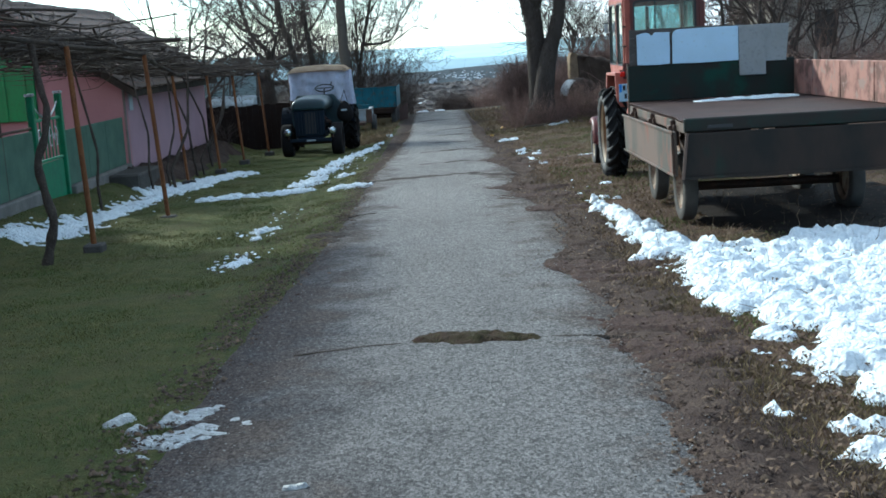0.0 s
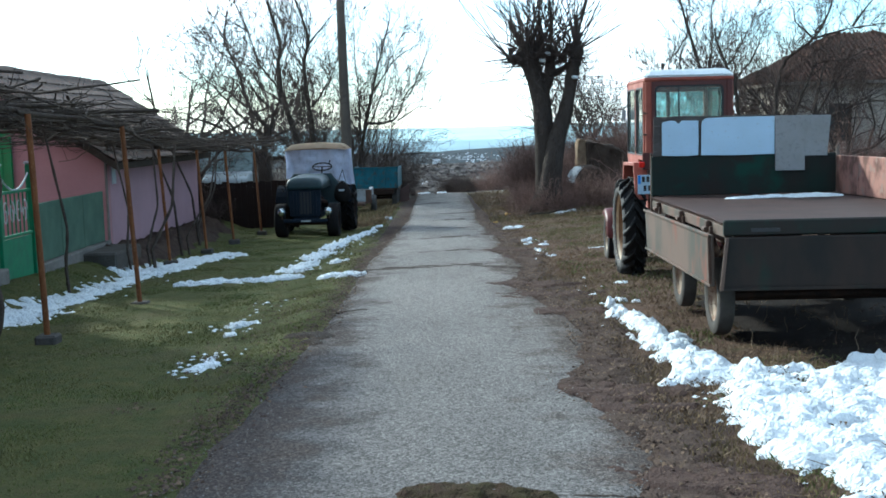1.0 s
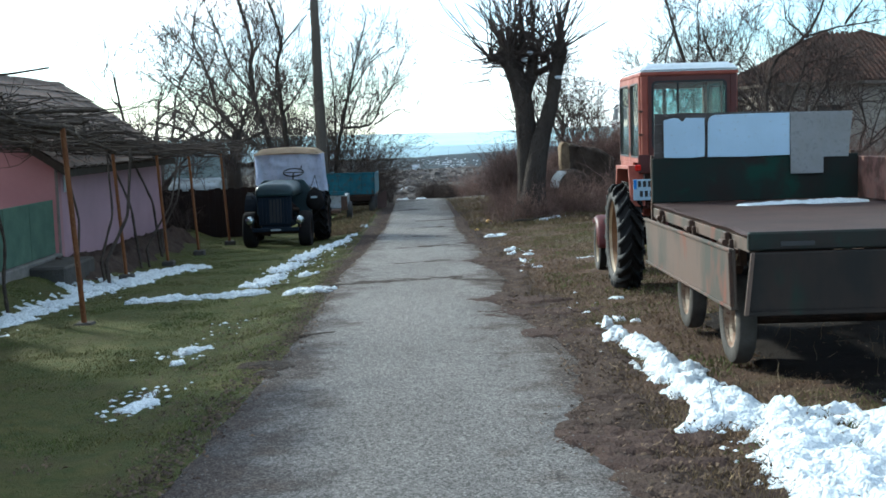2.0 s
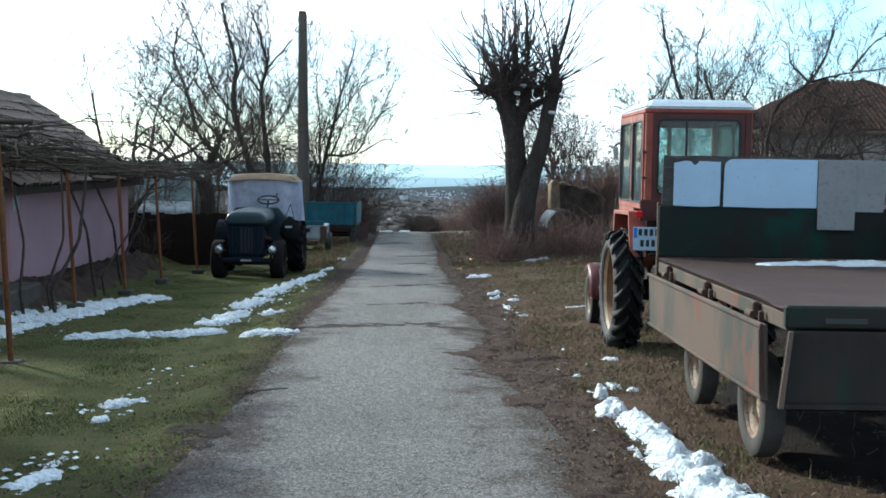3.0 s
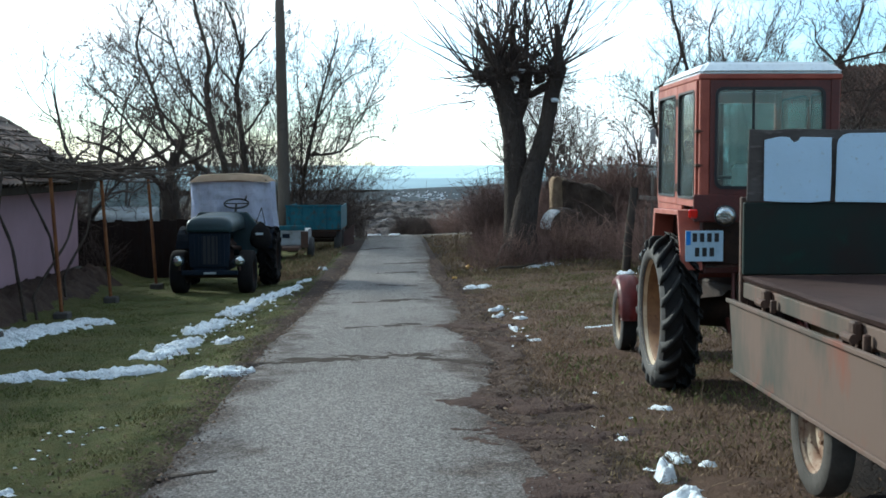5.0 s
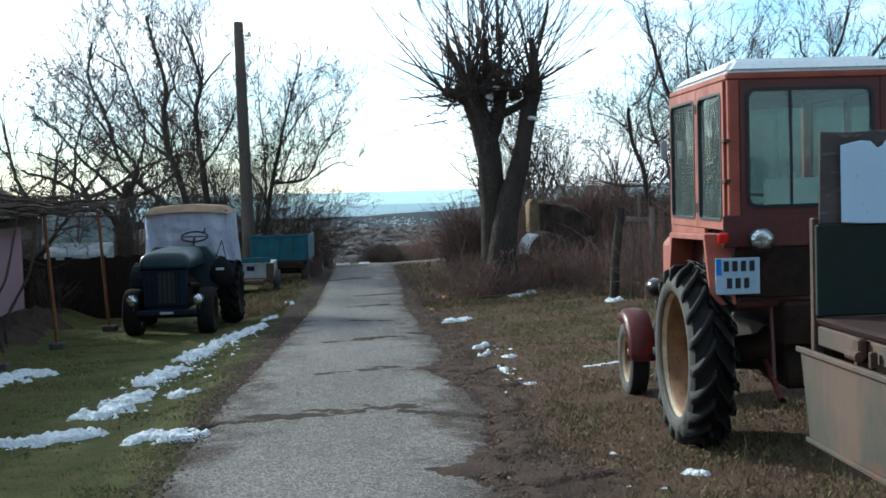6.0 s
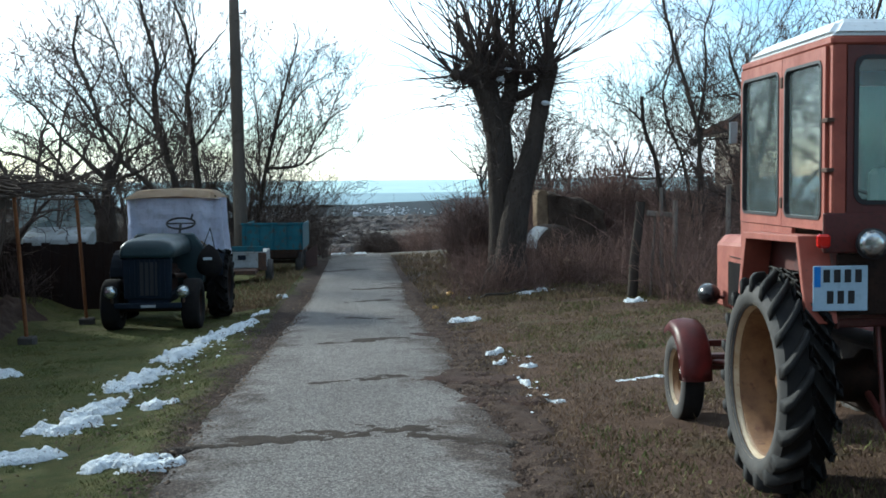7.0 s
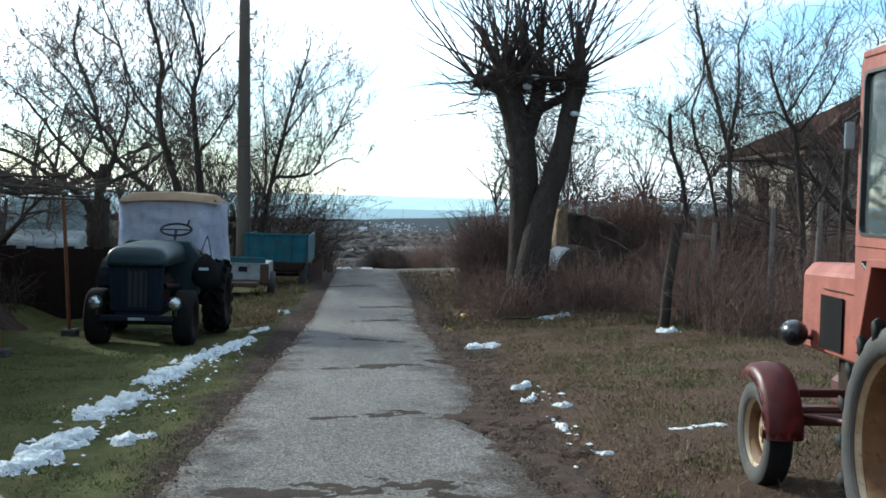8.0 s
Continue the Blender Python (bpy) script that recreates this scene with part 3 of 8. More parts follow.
rv, rf = [], []
ry = list(np.arange(-12, 62, 0.12))
ACROSS = 20
for yy in ry:
    lo, hi = -road_half(yy, -1), road_half(yy, 1)
    for j in range(ACROSS + 1):
        xx = lo + (hi - lo) * j / ACROSS
        edge = min(j, ACROSS - j)
        zz = G(xx, yy) + 0.012 + 0.002 * noise.noise((xx * 1.2, yy * 1.2, 9)) + (0.012 * (1 - (xx / 1.3) ** 2)) - (0.03 if edge == 0 else 0.0)
        rv.append((xx, yy, zz))
for i in range(len(ry) - 1):
    for j in range(ACROSS):
        k = i * (ACROSS + 1) + j
        rf.append((k, k + 1, k + ACROSS + 2, k + ACROSS + 1))
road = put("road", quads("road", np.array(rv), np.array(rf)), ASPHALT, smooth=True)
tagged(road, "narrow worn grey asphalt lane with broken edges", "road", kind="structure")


def blob(name, caps, cell, high, mat, label, category, seed=0, rough=0.75, ragged=2.6, lift=0.0, parent=None, base=None, pocks=0.0):
    """A patch lying on the ground along capsules (x0, y0, x1, y1, radius), with a ragged outline and a lumpy top."""
    xs = [c[0] for c in caps] + [c[2] for c in caps]
    ys = [c[1] for c in caps] + [c[3] for c in caps]
    pad = max(c[4] for c in caps) * 1.7
    ax = np.arange(min(xs) - pad, max(xs) + pad, cell)
    ay = np.arange(min(ys) - pad, max(ys) + pad, cell)
    X, Y = np.meshgrid(ax, ay)
    best = np.full(X.shape, -9.0)
    for x0, y0, x1, y1, r in caps:
        dx, dy = x1 - x0, y1 - y0
        s = np.clip(((X - x0) * dx + (Y - y0) * dy) / (dx * dx + dy * dy + 1e-9), 0, 1)
        best = np.maximum(best, 1 - np.hypot(X - x0 - s * dx, Y - y0 - s * dy) / r)
    H = np.full(X.shape, -1.0)
    for idx in np.argwhere(best > -0.8):
        i, j = idx
        p = (X[i, j], Y[i, j], seed * 3.7)
        v = best[i, j] + rough * 0.9 * noise.fractal((p[0] * ragged, p[1] * ragged, p[2]), 0.7, 2.1, 4)
        if pocks and best[i, j] > 0:
            v -= pocks * max(0.0, noise.noise((p[0] * 3.1, p[1] * 2.2, 11.0 + seed)) - 0.25) * 4
        H[i, j] = v
    v, f, index = [], [], {}

    def vert(i, j):
        if (i, j) not in index:
            x, y = X[i, j], Y[i, j]
            h = H[i, j]
            top = max(h, 0.0)
            lump = 0.75 + 0.55 * noise.noise((x * 6, y * 6, seed)) + 0.6 * noise.noise((x * 14, y * 14, seed)) + 0.25 * noise.noise((x * 33, y * 33, seed))
            z = (G(x, y) if base is None else base) + lift + (high * min(1.0, top * 1.8) ** 0.6 * lump if h > 0 else -0.02)
            index[i, j] = len(v)
            v.append((x, y, z))
        return index[i, j]
    for i in range(X.shape[0] - 1):
        for j in range(X.shape[1] - 1):
            if max(H[i, j], H[i + 1, j], H[i, j + 1], H[i + 1, j + 1]) > 0 and min(H[i, j], H[i + 1, j], H[i, j + 1], H[i + 1, j + 1]) > -5:
                f.append((vert(i, j), vert(i, j + 1), vert(i + 1, j + 1), vert(i + 1, j)))
    if not f:
        return None
    # each separate piece is an object of its own
    root = list(range(len(v)))

    def find(a):
        while root[a] != a:
            root[a] = root[root[a]]
            a = root[a]
        return a
    for q in f:
        for a in q[1:]:
            root[find(a)] = find(q[0])
    pieces = {}
    for q in f:
        pieces.setdefault(find(q[0]), []).append(q)
    v = np.array(v)
    for q in sorted(pieces.values(), key=len, reverse=True)[:14]:
        if len(q) < 5:
            continue
        used = sorted({a for t in q for a in t})
        place = {a: i for i, a in enumerate(used)}
        ob = put(name, quads(name, v[used], np.array([[place[a] for a in t] for t in q])), mat, parent, smooth=True)
        tagged(ob, label, category)


# breaks across the asphalt, filled with soil and moss
for n_, caps in enumerate((
        [(-0.65, 18.95, 0.3, 19.2, 0.2), (0.25, 19.25, 0.5, 19.3, 0.24), (0.55, 19.05, 1.15, 18.7, 0.11), (-1.15, 18.75, -0.65, 18.9, 0.07)],
        [(-0.35, 21.7, 0.5, 22.0, 0.11), (0.2, 22.0, 0.5, 22.1, 0.18)],
        [(0.1, 25.2, 0.55, 25.5, 0.18), (-0.3, 25.0, 0.1, 25.2, 0.09)],
        [(-0.1, 28.4, 0.55, 28.1, 0.2)],
        [(0.1, 31.3, 0.6, 31.5, 0.22)],
        [(0.2, 34.3, 0.7, 34.5, 0.26)],
        [(-0.5, 41.5, 0.1, 42.2, 0.35)],
        [(-1.3, 12.7, -1.1, 12.5, 0.13), (-1.2, 12.3, -1.1, 12.1, 0.06)])):
    caps = [(*c[:4], c[4] * 0.95) for c in caps]
    blob("pothole_soil", caps, 0.035, 0.01, CRACK_SOIL, "dark soil and moss filling a break in the asphalt", "soil patch", seed=n_ + 20, lift=0.018, rough=1.1, ragged=5)

rng_e = np.random.default_rng(12)
for y0 in range(3, 36, 3):
    caps = []
    for k in range(6):
        y = y0 + k * 0.5
        caps.append((road_half(y, 1) + rng_e.uniform(0.0, 0.2), y, road_half(y + 0.5, 1) + rng_e.uniform(0.0, 0.2), y + 0.55, rng_e.uniform(0.06, 0.17)))
    blob("verge_soil", caps, 0.04, 0.006, SOIL, "dark crumbly soil creeping over the asphalt edge", "soil", seed=71 + y0, lift=0.014, rough=1.6, ragged=7.0)


def edge_debris(name, n_, mat, seed, size, label):
    """Clods and rotted leaves strewn along both broken edges of the asphalt."""
    rng = np.random.default_rng(seed)
    v, f = [], []
    for k in range(n_):
        side = rng.choice([-1, 1])
        y = 3.2 + 33 * rng.random() ** 1.4
        clump = noise.noise((y * 1.6, side * 4.0, seed))
        x = side * (road_half(y, side) + rng.normal(0.05, 0.1) - 0.16 * max(clump, 0.0) * rng.random())
        if clump < -0.25:
            continue
        s_ = rng.uniform(*size)
        a = rng.uniform(0, 6.28)
        c, d = math.cos(a) * s_, math.sin(a) * s_
        z = G(x, y) + 0.02
        b = len(v)
        e = rng.uniform(0.35, 0.9)
        v += [(x - c, y - d, z - 0.006), (x + d * e, y - c * e, z - 0.004), (x + c, y + d, z - 0.006), (x - d * e, y + c * e, z - 0.004), (x + rng.normal(0, 0.2) * s_, y, z + s_ * rng.uniform(0.2, 0.55))]
        f += [(b, b + 1, b + 4), (b + 1, b + 2, b + 4), (b + 2, b + 3, b + 4), (b + 3, b, b + 4)]
    return tagged(put(name, quads(name, np.array(v), np.array(f)), mat), label, "debris", kind="stuff")


CLOD = material("soil clods", (0.05, 0.036, 0.03), 0.95, second=(0.08, 0.058, 0.045), scale=3, third=(0.028, 0.02, 0.017), fine=50, bump=0.3, random=0.5)
edge_debris("soil_clods", 9000, CLOD, 51, (0.006, 0.022), "dark soil clods along the broken asphalt edges")
edge_debris("edge_leaves", 1300, LEAF, 53, (0.012, 0.03), "rotted leaves along the broken asphalt edges")

blob("moss_patch", [(-0.06, 7.2, 0.2, 7.2, 0.18), (0.32, 7.12, 0.48, 7.1, 0.095)], 0.018, 0.034, MOSS, "brown-green moss and dead grass in an asphalt break", "moss", seed=22, lift=0.016, rough=0.35, ragged=6)

for n_, caps in enumerate(([(-0.95, 7.0, -0.55, 7.12, 0.018), (-0.55, 7.12, -0.2, 7.16, 0.022)], [(0.55, 7.12, 0.85, 7.08, 0.02), (0.85, 7.08, 1.15, 6.95, 0.014)], [(-1.1, 14.2, -0.8, 14.35, 0.03)])):
    blob("crack", caps, 0.012, 0.004, CRACK_SOIL, "narrow dark crack in the old asphalt", "crack", seed=n_ + 33, lift=0.021, rough=0.7, ragged=9)

# bays of dark soil eaten into the right-hand edge
for n_, caps in enumerate(([(1.0, 9.65, 1.45, 9.5, 0.2), (1.15, 9.1, 1.5, 9.0, 0.12)], [(1.12, 7.4, 1.5, 7.2, 0.22), (1.2, 6.6, 1.5, 6.4, 0.2)], [(0.98, 16.6, 1.5, 16.4, 0.22), (1.08, 15.4, 1.6, 15.2, 0.24)], [(1.18, 13.9, 1.6, 13.8, 0.18)],
                           [(0.98, 21.9, 1.5, 21.8, 0.24), (1.2, 20.6, 1.5, 20.5, 0.15)], [(1.16, 26.0, 1.5, 26.0, 0.2)])):
    blob("edge_soil", caps, 0.035, 0.008, BAY_SOIL, "dark reddish soil filling a bay in the asphalt edge", "soil patch", seed=n_ + 160, lift=0.02, rough=1.5, ragged=5)

# ---------------------------------------------------------------- snow
blob("snow_bank", [(2.5, 4.6, 2.48, 7.2, 0.56), (2.85, 2.6, 2.72, 4.8, 0.86), (3.3, 4.0, 3.5, 7.0, 0.8), (2.2, 7.2, 2.12, 9.9, 0.36), (2.95, 7.6, 3.7, 8.9, 0.9), (2.7, 7.9, 2.75, 9.0, 0.42), (3.2, 9.5, 6.0, 9.3, 0.62), (4.4, 4.5, 5.5, 8.5, 1.2), (1.97, 9.9, 1.95, 12.0, 0.2), (1.95, 12.0, 1.88, 12.95, 0.11)],
     0.04, 0.10, SNOW, "large lumpy bank of old white snow beside the lane", "snow", seed=1, rough=0.75, ragged=2.9, pocks=0.3)
blob("snow_lump", [(1.80, 13.25, 1.82, 13.5, 0.12), (1.83, 13.9, 1.85, 14.05, 0.05)], 0.018, 0.085, SNOW, "rounded lump of old snow on dry grass", "snow", seed=2, rough=0.3)
for n_, (caps, high, cell, what) in enumerate((
        ([(-3.75, 18.7, -2.9, 18.95, 0.15), (-2.9, 18.95, -2.2, 19.25, 0.14)], 0.06, 0.025, "long ridge of old snow lying on the lawn"),
        ([(-1.6, 18.55, -1.25, 18.4, 0.150)], 0.05, 0.022, "small flat patch of snow at the lane's edge"),
        ([(-2.35, 20.3, -2.2, 21.5, 0.15), (-2.3, 22.5, -2.15, 23.7, 0.14), (-2.15, 24.7, -2.0, 26.0, 0.14), (-1.95, 26.5, -1.6, 28.1, 0.17), (-1.5, 29.5, -1.4, 30.0, 0.06)], 0.06, 0.026, "broken ridge of old snow along the verge"),
        ([(-1.72, 21.0, -1.62, 21.1, 0.11)], 0.07, 0.022, "small rounded lump of snow"),
        ([(-1.35, 32.8, -1.3, 33.0, 0.07)], 0.08, 0.04, "small lump of snow on the verge"),
        ([(-5.1, 14.3, -4.9, 16.2, 0.24), (-4.9, 16.2, -4.85, 18.6, 0.17), (-4.8, 18.6, -4.75, 19.8, 0.170)], 0.05, 0.045, "thin melting snow below the pergola"),
        ([(-4.8, 20.4, -4.5, 22.6, 0.32), (-4.5, 22.6, -4.0, 23.8, 0.27)], 0.06, 0.045, "thin melting snow round the pergola posts"),
        ([(-2.26, 14.15, -2.14, 14.28, 0.1), (-2.2, 13.5, -2.17, 13.6, 0.05)], 0.05, 0.016, "lump of old snow on the lawn"),
        ([(-2.1, 11.35, -2.02, 11.7, 0.105), (-2.1, 12.1, -2.05, 12.2, 0.04)], 0.035, 0.025, "thin broken crust of snow on the lawn"),
        ([(1.62, 27.6, 1.8, 27.7, 0.14)], 0.05, 0.03, "flat patch of snow on brown soil"),
        ([(1.66, 23.7, 1.76, 23.85, 0.055), (1.64, 22.8, 1.7, 23.0, 0.055)], 0.05, 0.022, "two small lumps of melting snow"),
        ([(1.87, 22.4, 1.92, 22.5, 0.05), (1.68, 21.75, 1.72, 21.3, 0.04)], 0.045, 0.02, "crumbs of melting snow"),
        ([(1.7, 20.42, 1.86, 20.36, 0.05)], 0.035, 0.02, "flat crumbs of melting snow"),
        ([(2.7, 21.2, 2.95, 21.3, 0.066), (2.55, 21.15, 2.7, 21.2, 0.047)], 0.025, 0.025, "thin streak of snow in dry grass"),
        ([(3.05, 31.0, 3.45, 31.3, 0.09)], 0.06, 0.04, "patch of snow under the brush"),
        ([(4.45, 28.9, 4.65, 29.0, 0.11)], 0.08, 0.035, "patch of snow beside the gate post"),
        ([(2.25, 16.1, 2.33, 16.0, 0.04), (1.75, 15.2, 1.8, 15.05, 0.035), (2.0, 14.55, 2.05, 14.4, 0.045), (2.15, 14.3, 2.18, 14.25, 0.03)], 0.03, 0.025, "crumbs of snow by the tractor wheel"))):
    blob("snow_patch", caps, cell, high, SNOW, what, "snow", seed=n_ + 3, rough=1.6, ragged=6.5, pocks=0.5 if "melting snow" in what else 0.25)
blob("dirty_ice", [(-1.4, 5.4, -1.2, 5.6, 0.17), (-1.38, 5.8, -1.3, 5.85, 0.13)], 0.016, 0.025, DIRTY_SNOW, "flat greyish patch of dirty melting ice", "snow", seed=41, rough=1.0, ragged=7)
blob("dirty_ice", [(-1.74, 5.8, -1.7, 5.88, 0.05), (-1.6, 5.62, -1.57, 5.68, 0.035)], 0.018, 0.03, DIRTY_SNOW, "small crumbs of dirty melting ice", "snow", seed=42, rough=0.5, ragged=5)
blob("dirty_ice", [(-0.7, 4.62, -0.64, 4.64, 0.035)], 0.015, 0.02, DIRTY_SNOW, "small crumb of dirty ice on asphalt", "snow", seed=43, rough=0.5, ragged=5, lift=0.02)
blob("far_snow", [(-0.8, 54.5, -0.35, 54.6, 0.1), (0.1, 55.0, 0.4, 55.1, 0.08), (-1.9, 53.0, -1.4, 53.1, 0.1)], 0.05, 0.06, SNOW, "streak of snow across the end of the lane", "snow", seed=44, rough=1.0, lift=0.03)

# ---------------------------------------------------------------- wheels


def wheel(name, parent, x, y, z, r, width, rim_r, tyre_mat, rim_mat, outer=-1, lugs=0, hub_r=0.07, dish=0.1, spin=0.0, disc_mat=None, tread_mat=None):
    """A wheel with its axle along x. outer: the side that shows its face."""
    w = thing(name, pose(0, 0, 0), "", "")
    for key in ("label", "category"):
        if key in w:
            del w[key]
    w.parent = parent
    w.matrix_basis = pose(x, y, z, spin)
    disc_mat, tread_mat = disc_mat or rim_mat, tread_mat or tyre_mat
    h, k = width / 2, r / 0.63
    crown = r - (0.05 * k if lugs else 0.0)
    wall = [(rim_r, h * 0.8), (rim_r + 0.02, h * 0.95), ((rim_r + crown) / 2, h), (crown - 0.05 * k, h * 0.95), (crown - 0.02 * k, h * 0.82)]
    for side in (-1, 1):
        part("sidewall", lathe([(q, side * u) for q, u in wall], "x", 40, cap=False), tyre_mat, w, smooth=True)
    part("tread", lathe([(crown - 0.021 * k, -h * 0.82), (crown - 0.008 * k, -h * 0.65), (crown, -h * 0.3), (crown, h * 0.3), (crown - 0.008 * k, h * 0.65), (crown - 0.021 * k, h * 0.82)], "x", 40, cap=False), tread_mat, w, smooth=True)
    if lugs:
        for side in (-1, 1):
            own = bmesh.new()
            bmesh.ops.create_cube(own, size=1.0)
            bmesh.ops.subdivide_edges(own, edges=[e for e in own.edges if abs(e.verts[0].co.x - e.verts[1].co.x) > 0.5], cuts=3)
            for v in own.verts:
                u = v.co.x + 0.5                      # from the shoulder to the middle
                foot, top = (0.07 - 0.045 * min(u * 2.5, 1.0)), 0.05 - 0.012 * u
                v.co = Vector((side * h * (1.0 - 0.97 * u), v.co.y * (0.075 if v.co.z < 0 else 0.052) * k + 0.2 * u ** 1.3 * k, crown + ((-foot) if v.co.z < 0 else top - (0.03 if u < 0.05 else 0.0)) * k))
            bmesh.ops.bevel(own, geom=own.edges[:], offset=0.008 * k, segments=1, affect="EDGES")
            mesh = bpy.data.meshes.new("lug")
            own.to_mesh(mesh)
            own.free()
            mesh.polygons.foreach_set("use_smooth", [True] * len(mesh.polygons))
            for i in range(lugs):
                ob = put("lug", mesh, tread_mat, w)
                ob.matrix_basis = Matrix.Rotation(2 * math.pi * (i + (0.5 if side > 0 else 0)) / lugs, 4, "X")
    o = outer
    e = h * 0.7
    lip = [(rim_r + 0.012, o * h * 0.9), (rim_r + 0.014, o * h * 0.8), (rim_r - 0.012, o * (e - 0.004)), (rim_r - 0.014, o * (e - 0.02))]
    part("rim_edge", lathe(lip, "x", 40, cap=False), disc_mat, w, smooth=True)
    barrel = [(rim_r - 0.014, o * (e - 0.02)), (rim_r - 0.03, o * (e - 0.028)), (rim_r - 0.034, o * (e - dish * 0.5)), (rim_r - 0.05, o * (e - dish * 0.55)), (rim_r - 0.055, o * (e - dish))]
    rim_bm = lathe(barrel, "x", 40, cap=False)
    joined(rim_bm, lathe([(rim_r + 0.005, o * h * 0.8), (rim_r, -o * h * 0.85), (rim_r - 0.03, -o * h * 0.85), (rim_r - 0.04, o * (e - dish * 1.1))], "x", 40, cap=False))
    part("rim", rim_bm, rim_mat, w, smooth=True)
    prof = [(rim_r - 0.055, o * (e - dish)), (rim_r * 0.72, o * (e - dish * 1.04)), (rim_r * 0.66, o * (e - dish * 0.9)), (rim_r * 0.5, o * (e - dish * 0.88)), (hub_r * 1.5, o * (e - dish * 0.95)), (0.0, o * (e - dish * 0.95))]
    part("wheel_disc", lathe(prof, "x", 40, cap=False), disc_mat, w, smooth=True)
    part("hub", lathe([(hub_r, o * (e - dish)), (hub_r, o * (e - dish * 0.65)), (hub_r * 0.6, o * (e - dish * 0.5)), (0, o * (e - dish * 0.5))], "x", 16), rim_mat, w)
    for i in range(6):
        t = i * math.pi / 3
        part("wheel_nut", lathe([(0.014, o * (e - dish)), (0.014, o * (e - dish * 0.75)), (0, o * (e - dish * 0.75))], "x", 6, at=(0, math.cos(t) * hub_r * 1.5, math.sin(t) * hub_r * 1.5)), rim_mat, w)
    return w


# ---------------------------------------------------------------- trailer
def build_trailer():
    T = thing("farm_trailer", pose(2.20, 10.45, -0.06, -0.5, 0, -1.9), "rusty flatbed farm trailer with dropped sides behind the tractor", "trailer")
    L, W, Z = 3.72, 2.0, 1.10
    # thin sheet bed whose near edge is dented and folded down
    bm = bmesh.new()
    rows = []
    for i in range(25):
        y = L * i / 24
        dent = 0.012 * noise.noise((y * 2.3, 4.0, 1.0)) - 0.02 * math.exp(-((y - 0.1) / 0.16) ** 2)
        rows.append([bm.verts.new(p) for p in ((0.012 + dent * 0.6, y, Z - 0.03), (0.0 + dent * 0.6, y, Z - 0.008 + dent * 0.4), (0.03, y, Z + dent * 0.3), (W * 0.35, y, Z + 0.004 * noise.noise((y * 1.7, 2, 2))), (W * 0.7, y, Z + 0.004 * noise.noise((y * 1.7, 5, 2))), (W, y, Z), (W, y, Z - 0.03))])
    for p, q in zip(rows, rows[1:]):
        for j in range(6):
            bm.faces.new((p[j], q[j], q[j + 1], p[j + 1]))
    bmesh.ops.solidify(bm, geom=bm.faces[:], thickness=0.006)
    bmesh.ops.recalc_face_normals(bm, faces=bm.faces[:])
    part("bed", bm, BED_RUST, T, "dented rust-brown steel bed")
    for x in (0.0, W - 0.06):
        part("side_rail", box(x + 0.01, x + 0.06, 0.02, L, Z - 0.13, Z - 0.04), BOARD_RUST, T)
    rail = part("rear_rail", box(-0.005, W + 0.005, -0.03, 0.03, Z - 0.115, Z + 0.008, 0.012), HEAD_GREEN, T, "dark green rear rail")
    # black strip laid on the rail for the dark inside of its slot
    part("rail_slot", box(0.2, 0.42, -0.034, -0.0305, Z - 0.085, Z - 0.055, 0.001), INK, rail, "dark slot in the rail")
    for i in range(6):
        part("cross_member", box(0.08, W - 0.08, 0.35 + i * 0.6, 0.39 + i * 0.6, Z - 0.13, Z - 0.041), DARK_STEEL, T)
    part("rear_beam", box(0.06, W - 0.06, 0.032, 0.12, Z - 0.3, Z - 0.131), DARK_STEEL, T)
    for x in (0.55, W - 0.55):
        part("chassis_beam", box(x - 0.05, x + 0.05, 0.05, L + 0.1, Z - 0.30, Z - 0.132), DARK_STEEL, T)
    # tailboard and near sideboard hang down on their hinges; both are wider at the free edge
    tb = part("tailboard", prism([(0.0, Z - 0.12), (W, Z - 0.12), (W + 0.04, 0.57), (-0.045, 0.57)], "y", -0.075, -0.04, 0.008), BOARD_DARK, T, "dark tailboard hanging down")
    part("edge_strip", box(-0.04, W + 0.035, -0.09, -0.0755, 0.572, 0.6, 0.003), BOARD_DARK, tb)
    part("end_strip", prism([(-0.004, Z - 0.12), (0.02, Z - 0.12), (-0.022, 0.575), (-0.05, 0.575)], "y", -0.095, -0.0755, 0.003), BOARD_RUST, tb, "rusty end strip")
    sb = part("sideboard", prism([(0.18, 0.98), (3.75, 0.96), (3.63, 0.545), (0.13, 0.58)], "x", -0.065, -0.04, 0.006), BOARD_RUST, T, "dropped rusty sideboard")
    part("edge_strip", prism([(0.18, 0.962), (3.75, 0.942), (3.75, 0.966), (0.18, 0.986)], "x", -0.085, -0.0655, 0.004), BOARD_RUST, sb)
    part("edge_strip", prism([(0.13, 0.578), (3.63, 0.543), (3.63, 0.566), (0.13, 0.601)], "x", -0.085, -0.0655, 0.004), BOARD_RUST, sb)
    part("end_strip", prism([(0.18, 0.96), (0.13, 0.602), (0.155, 0.602), (0.205, 0.96)], "x", -0.09, -0.0655, 0.004), DARK_STEEL, sb)
    for y in (0.55, 1.8, 3.15):
        hb = box(-0.035, 0.006, y - 0.035, y + 0.035, 0.985, 1.07, 0.008)
        joined(hb, lathe([(0.022, y - 0.06), (0.022, y + 0.06)], "y", 10, at=(-0.04, 0, 1.0)))
        joined(hb, box(-0.035, -0.02, y - 0.02, y + 0.02, 0.93, 1.0, 0.004))
        part("hinge", hb, DARK_STEEL, T)
        part("hinge_hook", box(-0.03, 0.0, y - 0.15, y - 0.12, 0.96, 1.03, 0.006), DARK_STEEL, T)
